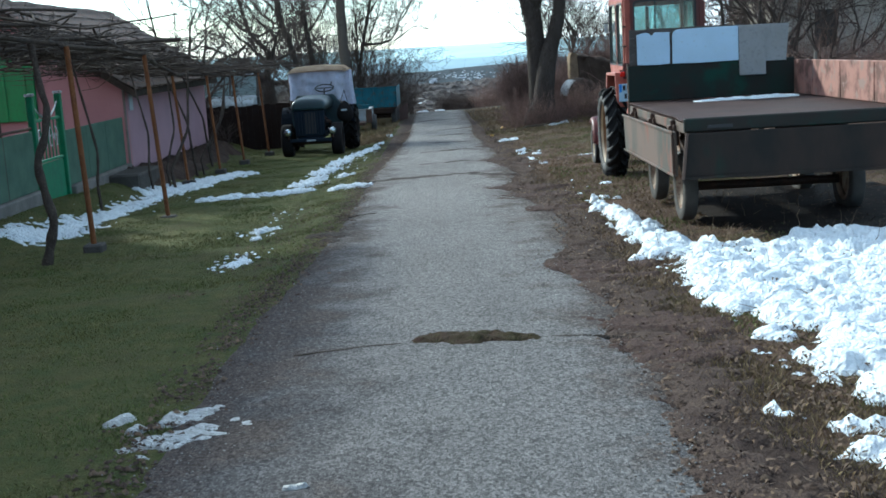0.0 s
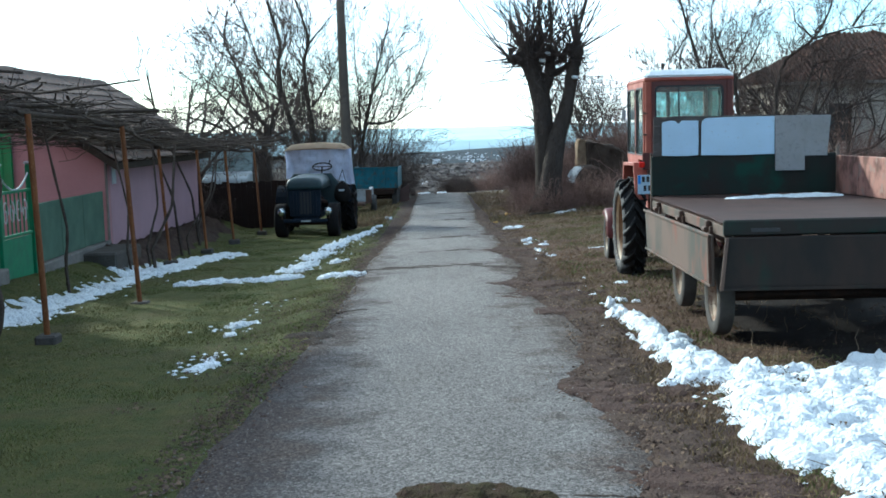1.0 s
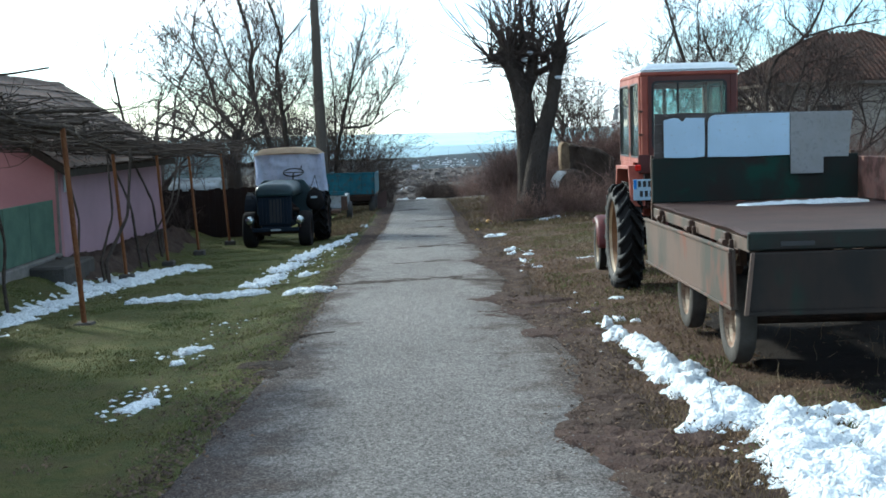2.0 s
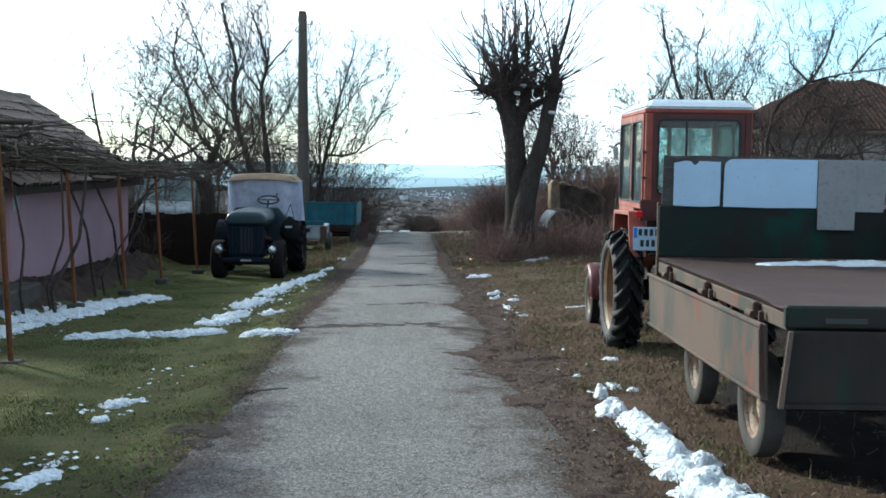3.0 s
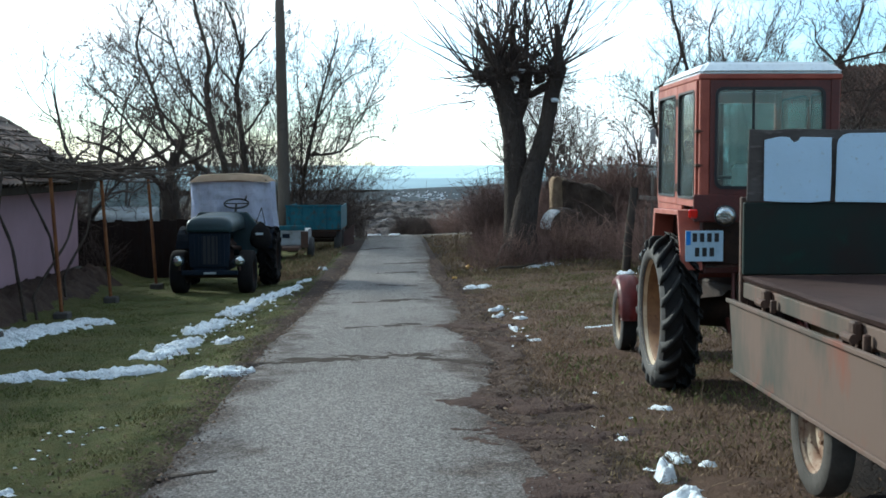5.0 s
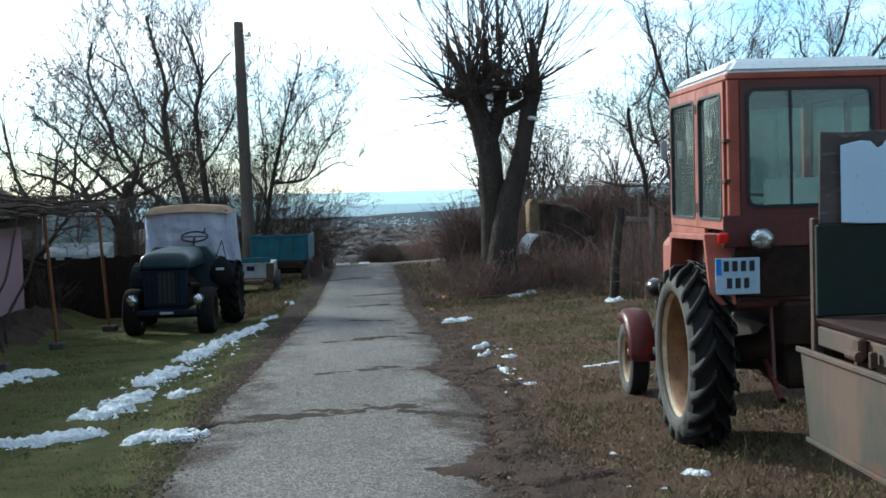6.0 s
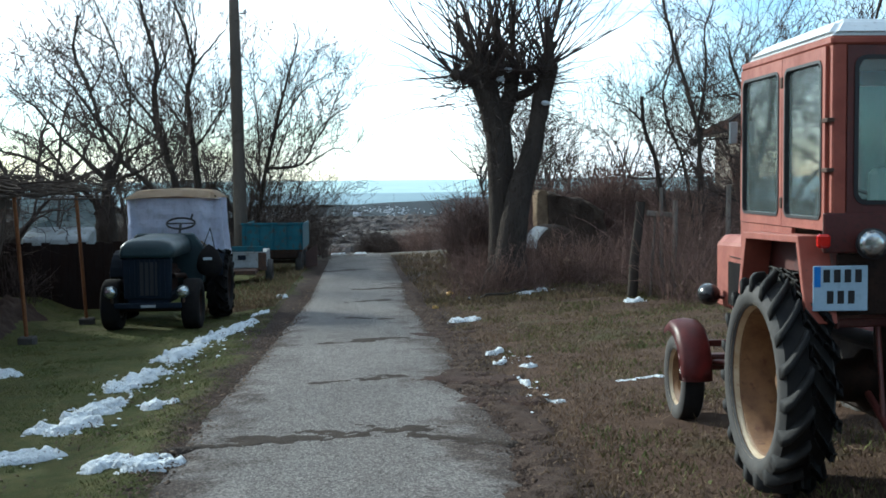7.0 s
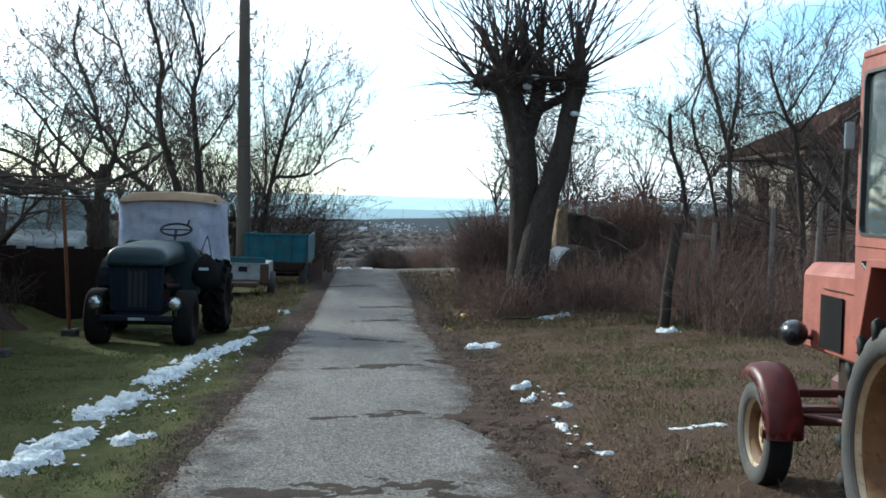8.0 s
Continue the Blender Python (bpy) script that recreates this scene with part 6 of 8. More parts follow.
def vine_stem(pts, r, name="vine_trunk"):
    pts = np.array(pts, float)
    k = 28
    s = np.linspace(0, 1, len(pts))
    t = np.linspace(0, 1, k)
    q = np.stack([np.interp(t, s, pts[:, i]) for i in range(3)], 1)
    for i in range(1, k - 1):
        q[i] += np.array(noise.noise_vector((q[i][2] * 5 + pts[0][1], pts[0][0], 1))) * (0.6 * r, 0.6 * r, 0)
    ker = np.array((0.25, 0.5, 0.25))
    for i in range(3):
        q[1:-1, i] = np.convolve(q[:, i], ker, "valid")
    rad = np.linspace(r * 1.25, r * 0.7, k) * (1 + 0.15 * np.sin(np.arange(k) * 1.7))
    ob = put(name, tubes(name, [(q, rad)], 9), VINE, smooth=True)
    return tagged(ob, "gnarled dark vine trunk climbing to the pergola", "vine", "vines of the pergola")


vine_stem([(-4.27, 12.5, -0.3), (-4.2, 12.5, -0.05), (-4.12, 12.5, 0.2), (-4.2, 12.5, 0.55), (-4.24, 12.5, 0.85), (-4.12, 12.5, 1.1), (-4.06, 12.5, 1.4), (-4.12, 12.5, 1.65), (-4.16, 12.5, 2.1)], 0.045)
for base, top, r in (((-5.0, 20.6), (-5.3, 20.9, 1.75), 0.02), ((-4.75, 21.2), (-4.5, 22.0, 1.7), 0.028), ((-4.9, 21.5), (-5.0, 22.4, 1.7), 0.02), ((-4.9, 24.0), (-5.2, 23.2, 1.6), 0.024), ((-4.8, 24.2), (-4.3, 24.9, 1.6), 0.02), ((-5.0, 26.2), (-5.3, 25.2, 1.55), 0.024), ((-5.1, 26.8), (-4.8, 27.6, 1.5), 0.022), ((-5.0, 17.4), (-5.2, 17.3, 1.9), 0.022)):
    g = G(*base)
    mid = ((base[0] + top[0]) / 2 + 0.12, (base[1] + top[1]) / 2, 0.6)
    vine_stem([(base[0], base[1], g - 0.05), (base[0] - 0.05, base[1], g + 0.35), mid, top], r)


# ---------------------------------------------------------------- bare trees
def grow(rng, out, p, d, length, r, level, top, kids, ratio, spread, up, crook, low=0.62):
    n_ = 9 if level == 0 else (6 if level < 2 else (5 if level < 3 else 4))
    pts, rad = [np.array(p)], [r]
    d = np.array(d) / np.linalg.norm(d)
    end = r * (0.45 if level == 0 and low > 0.5 else 0.14 if level < 3 else 0.5)
    dirs = [d]
    for k in range(n_):
        d = d + rng.normal(0, crook, 3) + np.array((0, 0, up))
        d /= np.linalg.norm(d)
        pts.append(pts[-1] + d * length / n_)
        rad.append(r + (end - r) * (k + 1) / n_)
        dirs.append(d)
    out.setdefault(min(level, 3), []).append((np.array(pts), np.array(rad)))
    if level >= top:
        return
    count = kids[level]
    for k in range(count):
        s = (0.35 + 0.65 * (k + rng.random()) / count) if level else (low + (1 - low) * (k + 0.5) / count)
        i = min(int(s * n_), n_ - 1)
        f = s * n_ - i
        q = pts[i] + (pts[i + 1] - pts[i]) * min(f, 1)
        base = dirs[i + 1]
        side = np.cross(base, rng.normal(0, 1, 3))
        side /= np.linalg.norm(side) + 1e-9
        a = radians(rng.normal(spread[level], 10))
        nd = base * math.cos(a) + side * math.sin(a)
        nr = max(0.0065, (rad[i] + (rad[i + 1] - rad[i]) * f) * rng.uniform(0.5, 0.8))
        grow(rng, out, q, nd, length * ratio[level] * rng.uniform(0.75, 1.25), nr, level + 1, top, kids, ratio, spread, up, crook)


def tree(name, m, seed, label, trunk=2.0, r=0.16, lean=(0.05, 0, 1), kids=(6, 6, 6, 5), ratio=(1.1, 0.62, 0.55, 0.55), spread=(42, 42, 45, 45), up=0.06, crook=0.13, top=4, category="tree", stout=1.0, low=0.62):
    rng = np.random.default_rng(seed)
    out = {}
    grow(rng, out, (0, 0, -0.1), lean, trunk, r, 0, top, kids, ratio, spread, up, crook, low)
    for level in (1, 2):
        out[level] = [(p, q * (1 + (stout - 1) * (1.0 if level == 1 else 0.6))) for p, q in out.get(level, [])]
    T = thing(name, m, label, category)
    put("trunk", tubes("trunk", out[0], 12), BARK, T, smooth=True)
    for line in out[1]:
        put("limb", tubes("limb", [line], 8), BARK, T, smooth=True)
    if 2 in out:
        tagged(put("branch_work", tubes("branch_work", out[2], 5), TWIG, T), kind="stuff")
    if 3 in out:
        tagged(put("twig_work", tubes("twig_work", out[3], 3), TWIG, T), "fine bare twigs", kind="stuff")
    return T


def on(x, y, turn=0, s=1.0):
    return pose(x, y, G(x, y), 0, 0, turn) @ Matrix.Diagonal((s, s, s, 1))


def guided_tree(name, x, y, label, guides, seed, reach=1.2, dense=4.5, fine=0.0075, sway=0.35):
    """A bare tree whose main limbs follow guides: (radius, end radius, (x, z), ...) from its foot, with side branches and twigs all along."""
    rng = np.random.default_rng(seed)
    T = thing(name, on(x, y), label, "tree")
    out = {}
    drift = {}
    for n_, (r0, r1, *way) in enumerate(guides):
        pts = [np.array((u, 0.0, v)) for u, v in way]
        if n_ == 0:
            pts.insert(0, np.array((way[0][0] + 0.04, 0.0, -0.15)))
        lean = rng.normal(0, sway) if n_ else 0.0
        start = drift.get(way[0], min(drift.items(), key=lambda q: (q[0][0] - way[0][0]) ** 2 + (q[0][1] - way[0][1]) ** 2)[1] if drift else 0.0)
        k = 5 * (len(pts) - 1) + 1
        at = np.linspace(0, 1, len(pts))
        t = np.linspace(0, 1, k)
        q = np.stack([np.interp(t, at, [p[i] for p in pts]) for i in range(3)], 1)
        for _ in range(2):
            q[1:-1] = 0.25 * q[:-2] + 0.5 * q[1:-1] + 0.25 * q[2:]
        q[:, 1] += start + lean * t * len(pts) * 0.35
        q[1:] += np.cumsum(rng.normal(0, 0.018, (k - 1, 3)), 0) * (0.6 if n_ == 0 else 1.0)
        for p, w in zip(way, np.linspace(1 / max(len(pts) - 1, 1) if n_ == 0 else 0, 1, len(way))):
            drift[p] = q[int(w * (k - 1)), 1]
        rad = (r0 + (r1 - r0) * t ** 0.7) * (0.8 if n_ == 0 else 0.6)
        rad *= 1 + 0.06 * rng.normal(0, 1, k)
        if n_ == 0:
            rad[:3] *= (1.35, 1.2, 1.08)
        put("trunk" if n_ == 0 else "limb", tubes("limb", [(q, rad)], 12 if n_ == 0 else 8), BARK, T, smooth=True)
        length = np.linalg.norm(np.diff(q, axis=0), axis=1).sum()
        for j in range(int(length * dense)):
            w = 0.3 + 0.7 * (j + rng.random()) / max(int(length * dense), 1) if n_ == 0 else 0.12 + 0.88 * (j + rng.random()) / max(int(length * dense), 1)
            i = min(int(w * (k - 1)), k - 2)
            base = q[i + 1] - q[i]
            base /= np.linalg.norm(base) + 1e-9
            side = np.cross(base, rng.normal(0, 1, 3))
            side /= np.linalg.norm(side) + 1e-9
            ang = radians(rng.normal(42, 12))
            d = base * math.cos(ang) + side * math.sin(ang) + np.array((0, 0, 0.35))
            r = max(fine, min(0.022, rad[i] * rng.uniform(0.25, 0.5)))
            grow(rng, out, q[i], d, reach * rng.uniform(0.45, 1.25), r, 2, 4, (0, 0, 5, 3), (0, 0, 0.62, 0.6), (0, 0, 36, 38), 0.09, 0.16)
    tagged(put("branch_work", tubes("branch_work", out[2], 5), TWIG, T), "crooked side branches", kind="stuff")
    tagged(put("twig_work", tubes("twig_work", out[3], 3), TWIG, T), "fine bare twigs", kind="stuff")
    return T


guided_tree("bare_tree", -5.0, 46.0, "tall bare tree with a leaning trunk and ascending limbs",
            [(0.2, 0.05, (0.1, 0.6), (-0.2, 2.5), (-0.8, 4.4), (-0.8, 5.4), (-0.7, 6.1), (-1.1, 7.5), (-1.2, 8.3)), (0.09, 0.02, (-0.8, 4.4), (-1.5, 5.4), (-1.8, 6.5), (-2.1, 7.4), (-2.4, 8.0)),
             (0.07, 0.02, (-0.8, 5.4), (-0.5, 6.3), (-0.3, 7.3), (-0.1, 8.1)), (0.08, 0.02, (-0.7, 3.9), (-1.5, 4.5), (-2.1, 5.4), (-2.8, 6.3), (-3.3, 7.0)), (0.06, 0.015, (-0.3, 2.9), (0.2, 3.8), (0.2, 5.2), (0.5, 6.6)), (0.06, 0.015, (-1.8, 6.5), (-2.6, 7.0), (-3.0, 7.8))], 103, 1.4, 4.6)
guided_tree("bare_tree", -4.5, 46.6, "tall bare forked tree with a crooked crown",
            [(0.18, 0.04, (-0.1, 0.7), (-0.2, 2.6), (-0.4, 4.1), (-0.5, 5.3), (-0.2, 6.1), (-0.5, 7.2), (-0.8, 8.0)), (0.07, 0.02, (-0.2, 6.1), (0.4, 6.7), (0.9, 7.1)), (0.08, 0.02, (-0.3, 3.6), (0.3, 4.1), (0.9, 5.2), (1.3, 6.3)),
             (0.07, 0.02, (-0.5, 5.3), (-1.0, 6.0), (-1.2, 7.0), (-1.9, 7.8)), (0.06, 0.02, (-0.2, 6.1), (0.0, 7.1), (-0.1, 8.2)), (0.06, 0.02, (-0.4, 4.1), (-1.0, 4.9), (-1.4, 5.2)), (0.05, 0.015, (0.3, 4.1), (0.6, 5.0), (0.4, 6.0))], 108, 1.35, 4.6)
guided_tree("bare_tree", -3.0, 49.0, "wide bare tree with a long low limb reaching over the lane",
            [(0.16, 0.03, (-0.2, 0.7), (0.2, 3.1), (0.8, 5.4), (1.3, 7.2)), (0.1, 0.02, (0.2, 3.1), (1.5, 3.2), (2.0, 4.4), (3.1, 5.1)), (0.06, 0.015, (1.5, 3.2), (2.4, 3.8), (3.0, 3.6)), (0.06, 0.02, (0.6, 4.4), (1.6, 5.8), (2.5, 6.3)),
             (0.07, 0.02, (0.0, 2.4), (0.0, 4.2), (-0.1, 5.9), (-0.1, 7.0)), (0.06, 0.015, (1.9, 4.1), (2.5, 5.2), (2.9, 6.0)), (0.06, 0.015, (0.0, 2.6), (-0.8, 4.1), (-1.2, 5.1)), (0.06, 0.015, (0.4, 3.1), (0.9, 4.2), (1.1, 5.4), (1.7, 6.6)), (0.05, 0.015, (1.2, 3.2), (1.5, 4.2), (1.4, 5.0))], 109, 1.25, 5.5)
guided_tree("bare_tree", -4.3, 40.0, "leaning bare tree with a slanting trunk",
            [(0.13, 0.03, (-0.1, 1.3), (-0.5, 2.2), (-1.3, 2.9), (-1.8, 3.5), (-2.1, 4.6), (-2.6, 5.7), (-2.4, 6.6)), (0.06, 0.02, (-1.8, 3.5), (-2.4, 4.1), (-3.2, 4.6), (-3.6, 5.4)), (0.05, 0.02, (-2.1, 4.6), (-1.6, 5.2), (-1.7, 6.3)),
             (0.06, 0.02, (-1.3, 2.9), (-0.5, 3.6), (-0.4, 4.3))], 104, 1.25, 4.4)
guided_tree("fruit_tree", -4.58, 33.0, "old crooked fruit tree with a thick dark trunk and low limbs",
            [(0.25, 0.24, (0.1, 0.9), (0.05, 1.5), (0.05, 1.75)), (0.2, 0.12, (0.05, 1.7), (0.1, 2.3), (0.2, 2.6)), (0.11, 0.04, (0.0, 1.7), (-0.3, 2.2), (-1.2, 2.7), (-1.9, 2.9)), (0.09, 0.02, (0.1, 2.3), (0.3, 3.0), (0.0, 3.3), (-0.6, 4.2), (-1.0, 4.7)),
             (0.07, 0.02, (0.1, 2.3), (-0.6, 3.1), (-1.2, 3.8), (-1.5, 4.1)), (0.08, 0.02, (0.1, 2.3), (0.7, 2.5), (1.1, 2.9), (1.0, 3.6)), (0.06, 0.02, (0.2, 2.6), (0.6, 3.6), (0.5, 4.3)), (0.06, 0.015, (-0.6, 2.4), (-1.1, 3.1), (-1.9, 3.4))], 121, 0.8, 4.2, 0.006, 0.15)
guided_tree("bare_tree", 8.7, 40.0, "slender forked bare tree rising from the brush",
            [(0.13, 0.04, (0.2, 0.1), (0.2, 1.4), (0.1, 3.5), (-0.3, 4.8), (-0.7, 6.0), (-0.9, 6.8)), (0.08, 0.02, (0.1, 3.5), (0.4, 5.0), (0.4, 6.1), (0.6, 6.7)), (0.05, 0.015, (0.1, 3.0), (-0.3, 3.5), (-0.6, 3.3), (-0.7, 2.6)), (0.05, 0.015, (0.3, 4.4), (0.8, 4.6), (1.3, 5.0))], 143, 0.9, 4.0)
guided_tree("bare_tree", 7.5, 41.0, "lopped bare tree with a stub and a few long limbs",
            [(0.11, 0.06, (0.8, 0.5), (0.7, 1.6), (0.5, 2.8), (0.2, 3.6), (0.2, 4.4)), (0.05, 0.02, (0.2, 3.6), (-0.3, 4.1), (-0.9, 4.3)), (0.05, 0.015, (0.2, 4.4), (0.6, 4.7), (1.0, 5.3), (1.1, 5.9)), (0.04, 0.015, (0.5, 2.8), (1.0, 3.0), (1.7, 3.1)), (0.04, 0.015, (0.7, 2.2), (0.0, 2.2), (-0.6, 2.3))], 152, 0.8, 3.2)
guided_tree("bare_tree", 8.7, 41.0, "thin bare tree leaning beside the lopped one", [(0.08, 0.02, (0.3, 1.3), (0.0, 2.8), (-0.4, 3.6), (-0.5, 4.5), (-0.2, 5.4), (-0.3, 6.2)), (0.04, 0.015, (0.0, 2.8), (0.5, 3.4), (0.6, 4.1))], 154, 0.9, 3.4)
guided_tree("bare_tree", 9.6, 35.0, "many-stemmed bare tree with limbs arching before the old house",
            [(0.11, 0.03, (0.1, 0.3), (0.1, 2.4), (0.2, 3.6), (0.4, 4.0), (1.1, 4.5), (1.5, 5.1), (1.7, 5.9)), (0.1, 0.02, (0.2, 1.0), (0.6, 2.4), (1.0, 3.2), (1.3, 3.7), (1.6, 3.8), (2.7, 3.8)), (0.08, 0.02, (0.4, 1.2), (1.4, 2.5), (1.7, 3.0), (1.9, 3.7), (2.6, 4.0)),
             (0.06, 0.015, (1.1, 4.5), (2.1, 4.8), (3.1, 5.0)), (0.06, 0.015, (1.1, 4.5), (0.5, 5.0), (0.3, 5.6)), (0.06, 0.015, (2.1, 4.8), (2.7, 5.6), (3.6, 6.0))], 147, 0.9, 4.5)
guided_tree("bare_tree", 8.4, 34.0, "bare tree with arching limbs before the old house",
            [(0.12, 0.03, (0.2, 0.4), (0.1, 1.1), (0.0, 2.7), (-0.1, 3.4), (-0.5, 4.2), (-0.6, 4.7)), (0.06, 0.015, (-0.1, 3.4), (0.4, 4.1), (0.6, 4.9)), (0.05, 0.015, (-0.1, 3.4), (-0.5, 3.8), (-0.9, 3.8), (-1.3, 3.7)), (0.05, 0.015, (0.1, 1.7), (0.5, 2.4), (0.8, 3.2)),
             (0.05, 0.012, (-0.3, 3.8), (0.1, 4.5), (0.4, 5.1)), (0.05, 0.015, (0.1, 1.4), (-0.5, 1.6), (-1.2, 1.9))], 145, 0.9, 5.0)
tree("bare_tree", on(-9.2, 46.0, 0, 1.4), 12, "bare spreading tree beyond the low wall", trunk=2.2, r=0.16, kids=(6, 7, 6, 5), ratio=(1.3, 0.62, 0.55, 0.5), spread=(46, 44, 42, 45), crook=0.24)
tree("fruit_tree", on(-7.6, 35.5), 25, "old crooked fruit tree behind the house", trunk=1.4, r=0.13, lean=(-0.1, 0, 1), kids=(6, 6, 6, 4), ratio=(1.6, 0.6, 0.5, 0.55), spread=(55, 48, 45, 45), up=0.03, crook=0.3, stout=1.35)
for k, (x, y, s, sd) in enumerate(((-3.3, 51.5, 1.05, 31), (-2.9, 52.5, 0.9, 33), (-4.0, 53.5, 1.1, 35), (-4.6, 50.5, 0.95, 36), (-3.9, 48.0, 0.8, 37), (-5.6, 49.5, 1.0, 38))):
    tree("tall_shrub", on(x, y, 0, s), sd, "tall many-stemmed bare shrub by the end of the lane", trunk=0.7, r=0.13, kids=(9, 6, 5, 4), ratio=(4.6, 0.5, 0.5, 0.5), spread=(34, 32, 40, 45), up=0.03, crook=0.11, category="shrub")
tree("bare_tree", on(13.0, 37.0), 47, "wide bare tree before the far house", trunk=1.8, r=0.12, lean=(-0.15, 0, 1), kids=(6, 7, 7, 5), ratio=(1.7, 0.55, 0.55, 0.5), spread=(45, 40, 42, 45), up=0.03, crook=0.17)
tree("bare_tree", on(11.3, 38.6, 70), 66, "large bare tree with long crooked limbs before the far house", trunk=2.2, r=0.2, lean=(-0.1, 0, 1), kids=(6, 6, 6, 4), ratio=(1.6, 0.6, 0.55, 0.5), spread=(52, 42, 42, 45), up=0.04, crook=0.25)
tree("bare_tree", on(14.6, 41.0, 30), 67, "bare tree with dense fine twigs before the far house", trunk=2.0, r=0.16, kids=(7, 7, 6, 4), ratio=(1.5, 0.6, 0.55, 0.5), spread=(50, 42, 42, 45), up=0.04, crook=0.25)
tree("bare_tree", on(8.6, 44.0, 40), 56, "bare crooked tree standing in the thicket", trunk=2.2, r=0.1, kids=(6, 7, 6, 5), ratio=(1.4, 0.6, 0.55, 0.5), spread=(36, 40, 42, 45), up=0.05, crook=0.19)
tree("bare_tree", on(12.0, 45.5, 10), 58, "bare twiggy tree beside the far house", trunk=2.0, r=0.1, kids=(6, 7, 6, 5), ratio=(1.4, 0.6, 0.55, 0.5), spread=(40, 42, 42, 45), up=0.05, crook=0.19)
tree("bare_tree", on(6.2, 49.0, 80), 59, "bare slender tree beyond the straw stack", trunk=2.2, r=0.09, kids=(6, 6, 6, 5), ratio=(1.4, 0.6, 0.55, 0.5), spread=(34, 40, 42, 45), up=0.05, crook=0.17)
sapling = tree("sapling", on(5.6, 46.0), 61, "thin bare sapling in the thicket", trunk=2.6, r=0.06, kids=(8, 5, 4), ratio=(0.75, 0.5, 0.5), spread=(26, 38, 40), up=0.06, crook=0.08, top=3)
tagged(sapling, group="saplings of the thicket")
rng_s = np.random.default_rng(77)
for k in range(22):
    x, y = rng_s.uniform(4.2, 15), rng_s.uniform(41, 56)
    copy_thing(sapling, on(x, y, rng_s.uniform(0, 360), rng_s.uniform(0.75, 1.25)))
for k in range(6):
    x, y = rng_s.uniform(-9, -5), rng_s.uniform(50, 58)
    copy_thing(sapling, on(x, y, rng_s.uniform(0, 360), rng_s.uniform(0.9, 1.3)))


def build_pollard():
    rng = np.random.default_rng(9)
    T = thing("pollarded_tree", pose(0, 0, 0), "thick old pollarded tree with two trunks and long thin shoots", "tree")
    g = G(3.0, 32.4) - 0.15

    def limb(pts, rad, k=26):
        pts, rad = np.array(pts, float), np.array(rad, float)
        s = np.linspace(0, 1, len(pts))
        t = np.linspace(0, 1, k)
        q = np.stack([np.interp(t, s, pts[:, i]) for i in range(3)], 1)
        for _ in range(2):
            q[1:-1] = 0.25 * q[:-2] + 0.5 * q[1:-1] + 0.25 * q[2:]
        r = np.interp(t, s, rad) * (1 + 0.07 * np.array([noise.noise((v * 9, pts[0][0], 2)) for v in t]))
        return q, r
    put("trunk", tubes("trunk", [limb([(2.9, 32.5, g), (2.87, 32.45, 0.5), (2.85, 32.4, 1.5), (2.82, 32.4, 2.25), (2.7, 32.4, 2.85), (2.56, 32.4, 3.25), (2.46, 32.4, 3.6)], [0.36, 0.27, 0.25, 0.25, 0.245, 0.23, 0.23])], 16), BARK, T, smooth=True)
    put("trunk", tubes("trunk", [limb([(2.93, 32.1, g), (2.97, 32.1, 0.3), (3.07, 32.12, 0.97), (3.17, 32.15, 1.5), (3.36, 32.2, 2.0), (3.48, 32.2, 2.53), (3.57, 32.2, 3.05), (3.7, 32.2, 3.6)], [0.4, 0.29, 0.25, 0.225, 0.2, 0.165, 0.165, 0.18])], 16), BARK, T, smooth=True)
    for way, rad, k in (([(2.8, 32.4, 2.6), (2.95, 32.4, 2.95), (3.05, 32.45, 3.3), (3.08, 32.5, 3.7)], [0.19, 0.16, 0.14, 0.14], 14), ([(2.6, 32.4, 3.25), (2.2, 32.3, 3.5), (1.95, 32.3, 3.55)], [0.12, 0.1, 0.1], 10), ([(3.05, 32.45, 3.1), (3.3, 32.4, 3.2), (3.55, 32.3, 3.35)], [0.09, 0.08, 0.08], 10), ([(2.5, 32.4, 3.3), (2.35, 32.5, 3.8), (2.0, 32.5, 4.5)], [0.1, 0.08, 0.05], 10), ([(3.65, 32.2, 3.5), (3.75, 32.2, 4.0), (3.68, 32.25, 4.6)], [0.11, 0.09, 0.05], 10), ([(2.75, 32.4, 3.5), (2.82, 32.4, 4.0), (2.75, 32.3, 4.6)], [0.11, 0.09, 0.05], 10)):
        put("limb", tubes("limb", [limb(way, rad, k)], 10), BARK, T, smooth=True)
    knobs = bmesh.new()
    heads = [((2.42, 32.4, 3.68), 0.25), ((3.68, 32.2, 3.66), 0.21), ((3.08, 32.5, 3.68), 0.16), ((1.98, 32.3, 3.55), 0.11), ((2.6, 32.4, 3.4), 0.18), ((2.78, 32.4, 3.7), 0.15), ((3.34, 32.35, 3.5), 0.13)]
    for (hx, hy, hz), hr in heads:
        own = bmesh.new()
        bmesh.ops.create_icosphere(own, subdivisions=3, radius=hr)
        for v in own.verts:
            v.co *= 1 + 0.35 * noise.noise((v.co.x * 6 + hx, v.co.y * 6, v.co.z * 6)) + 0.15 * noise.noise((v.co.x * 15 + hx, v.co.y * 15, v.co.z * 15))
            v.co += Vector((hx, hy, hz))
        joined(knobs, own)
    part("pollard_head", knobs, BARK, T, "knobbly lopped heads", smooth=True)
    shoots, fine = [], []
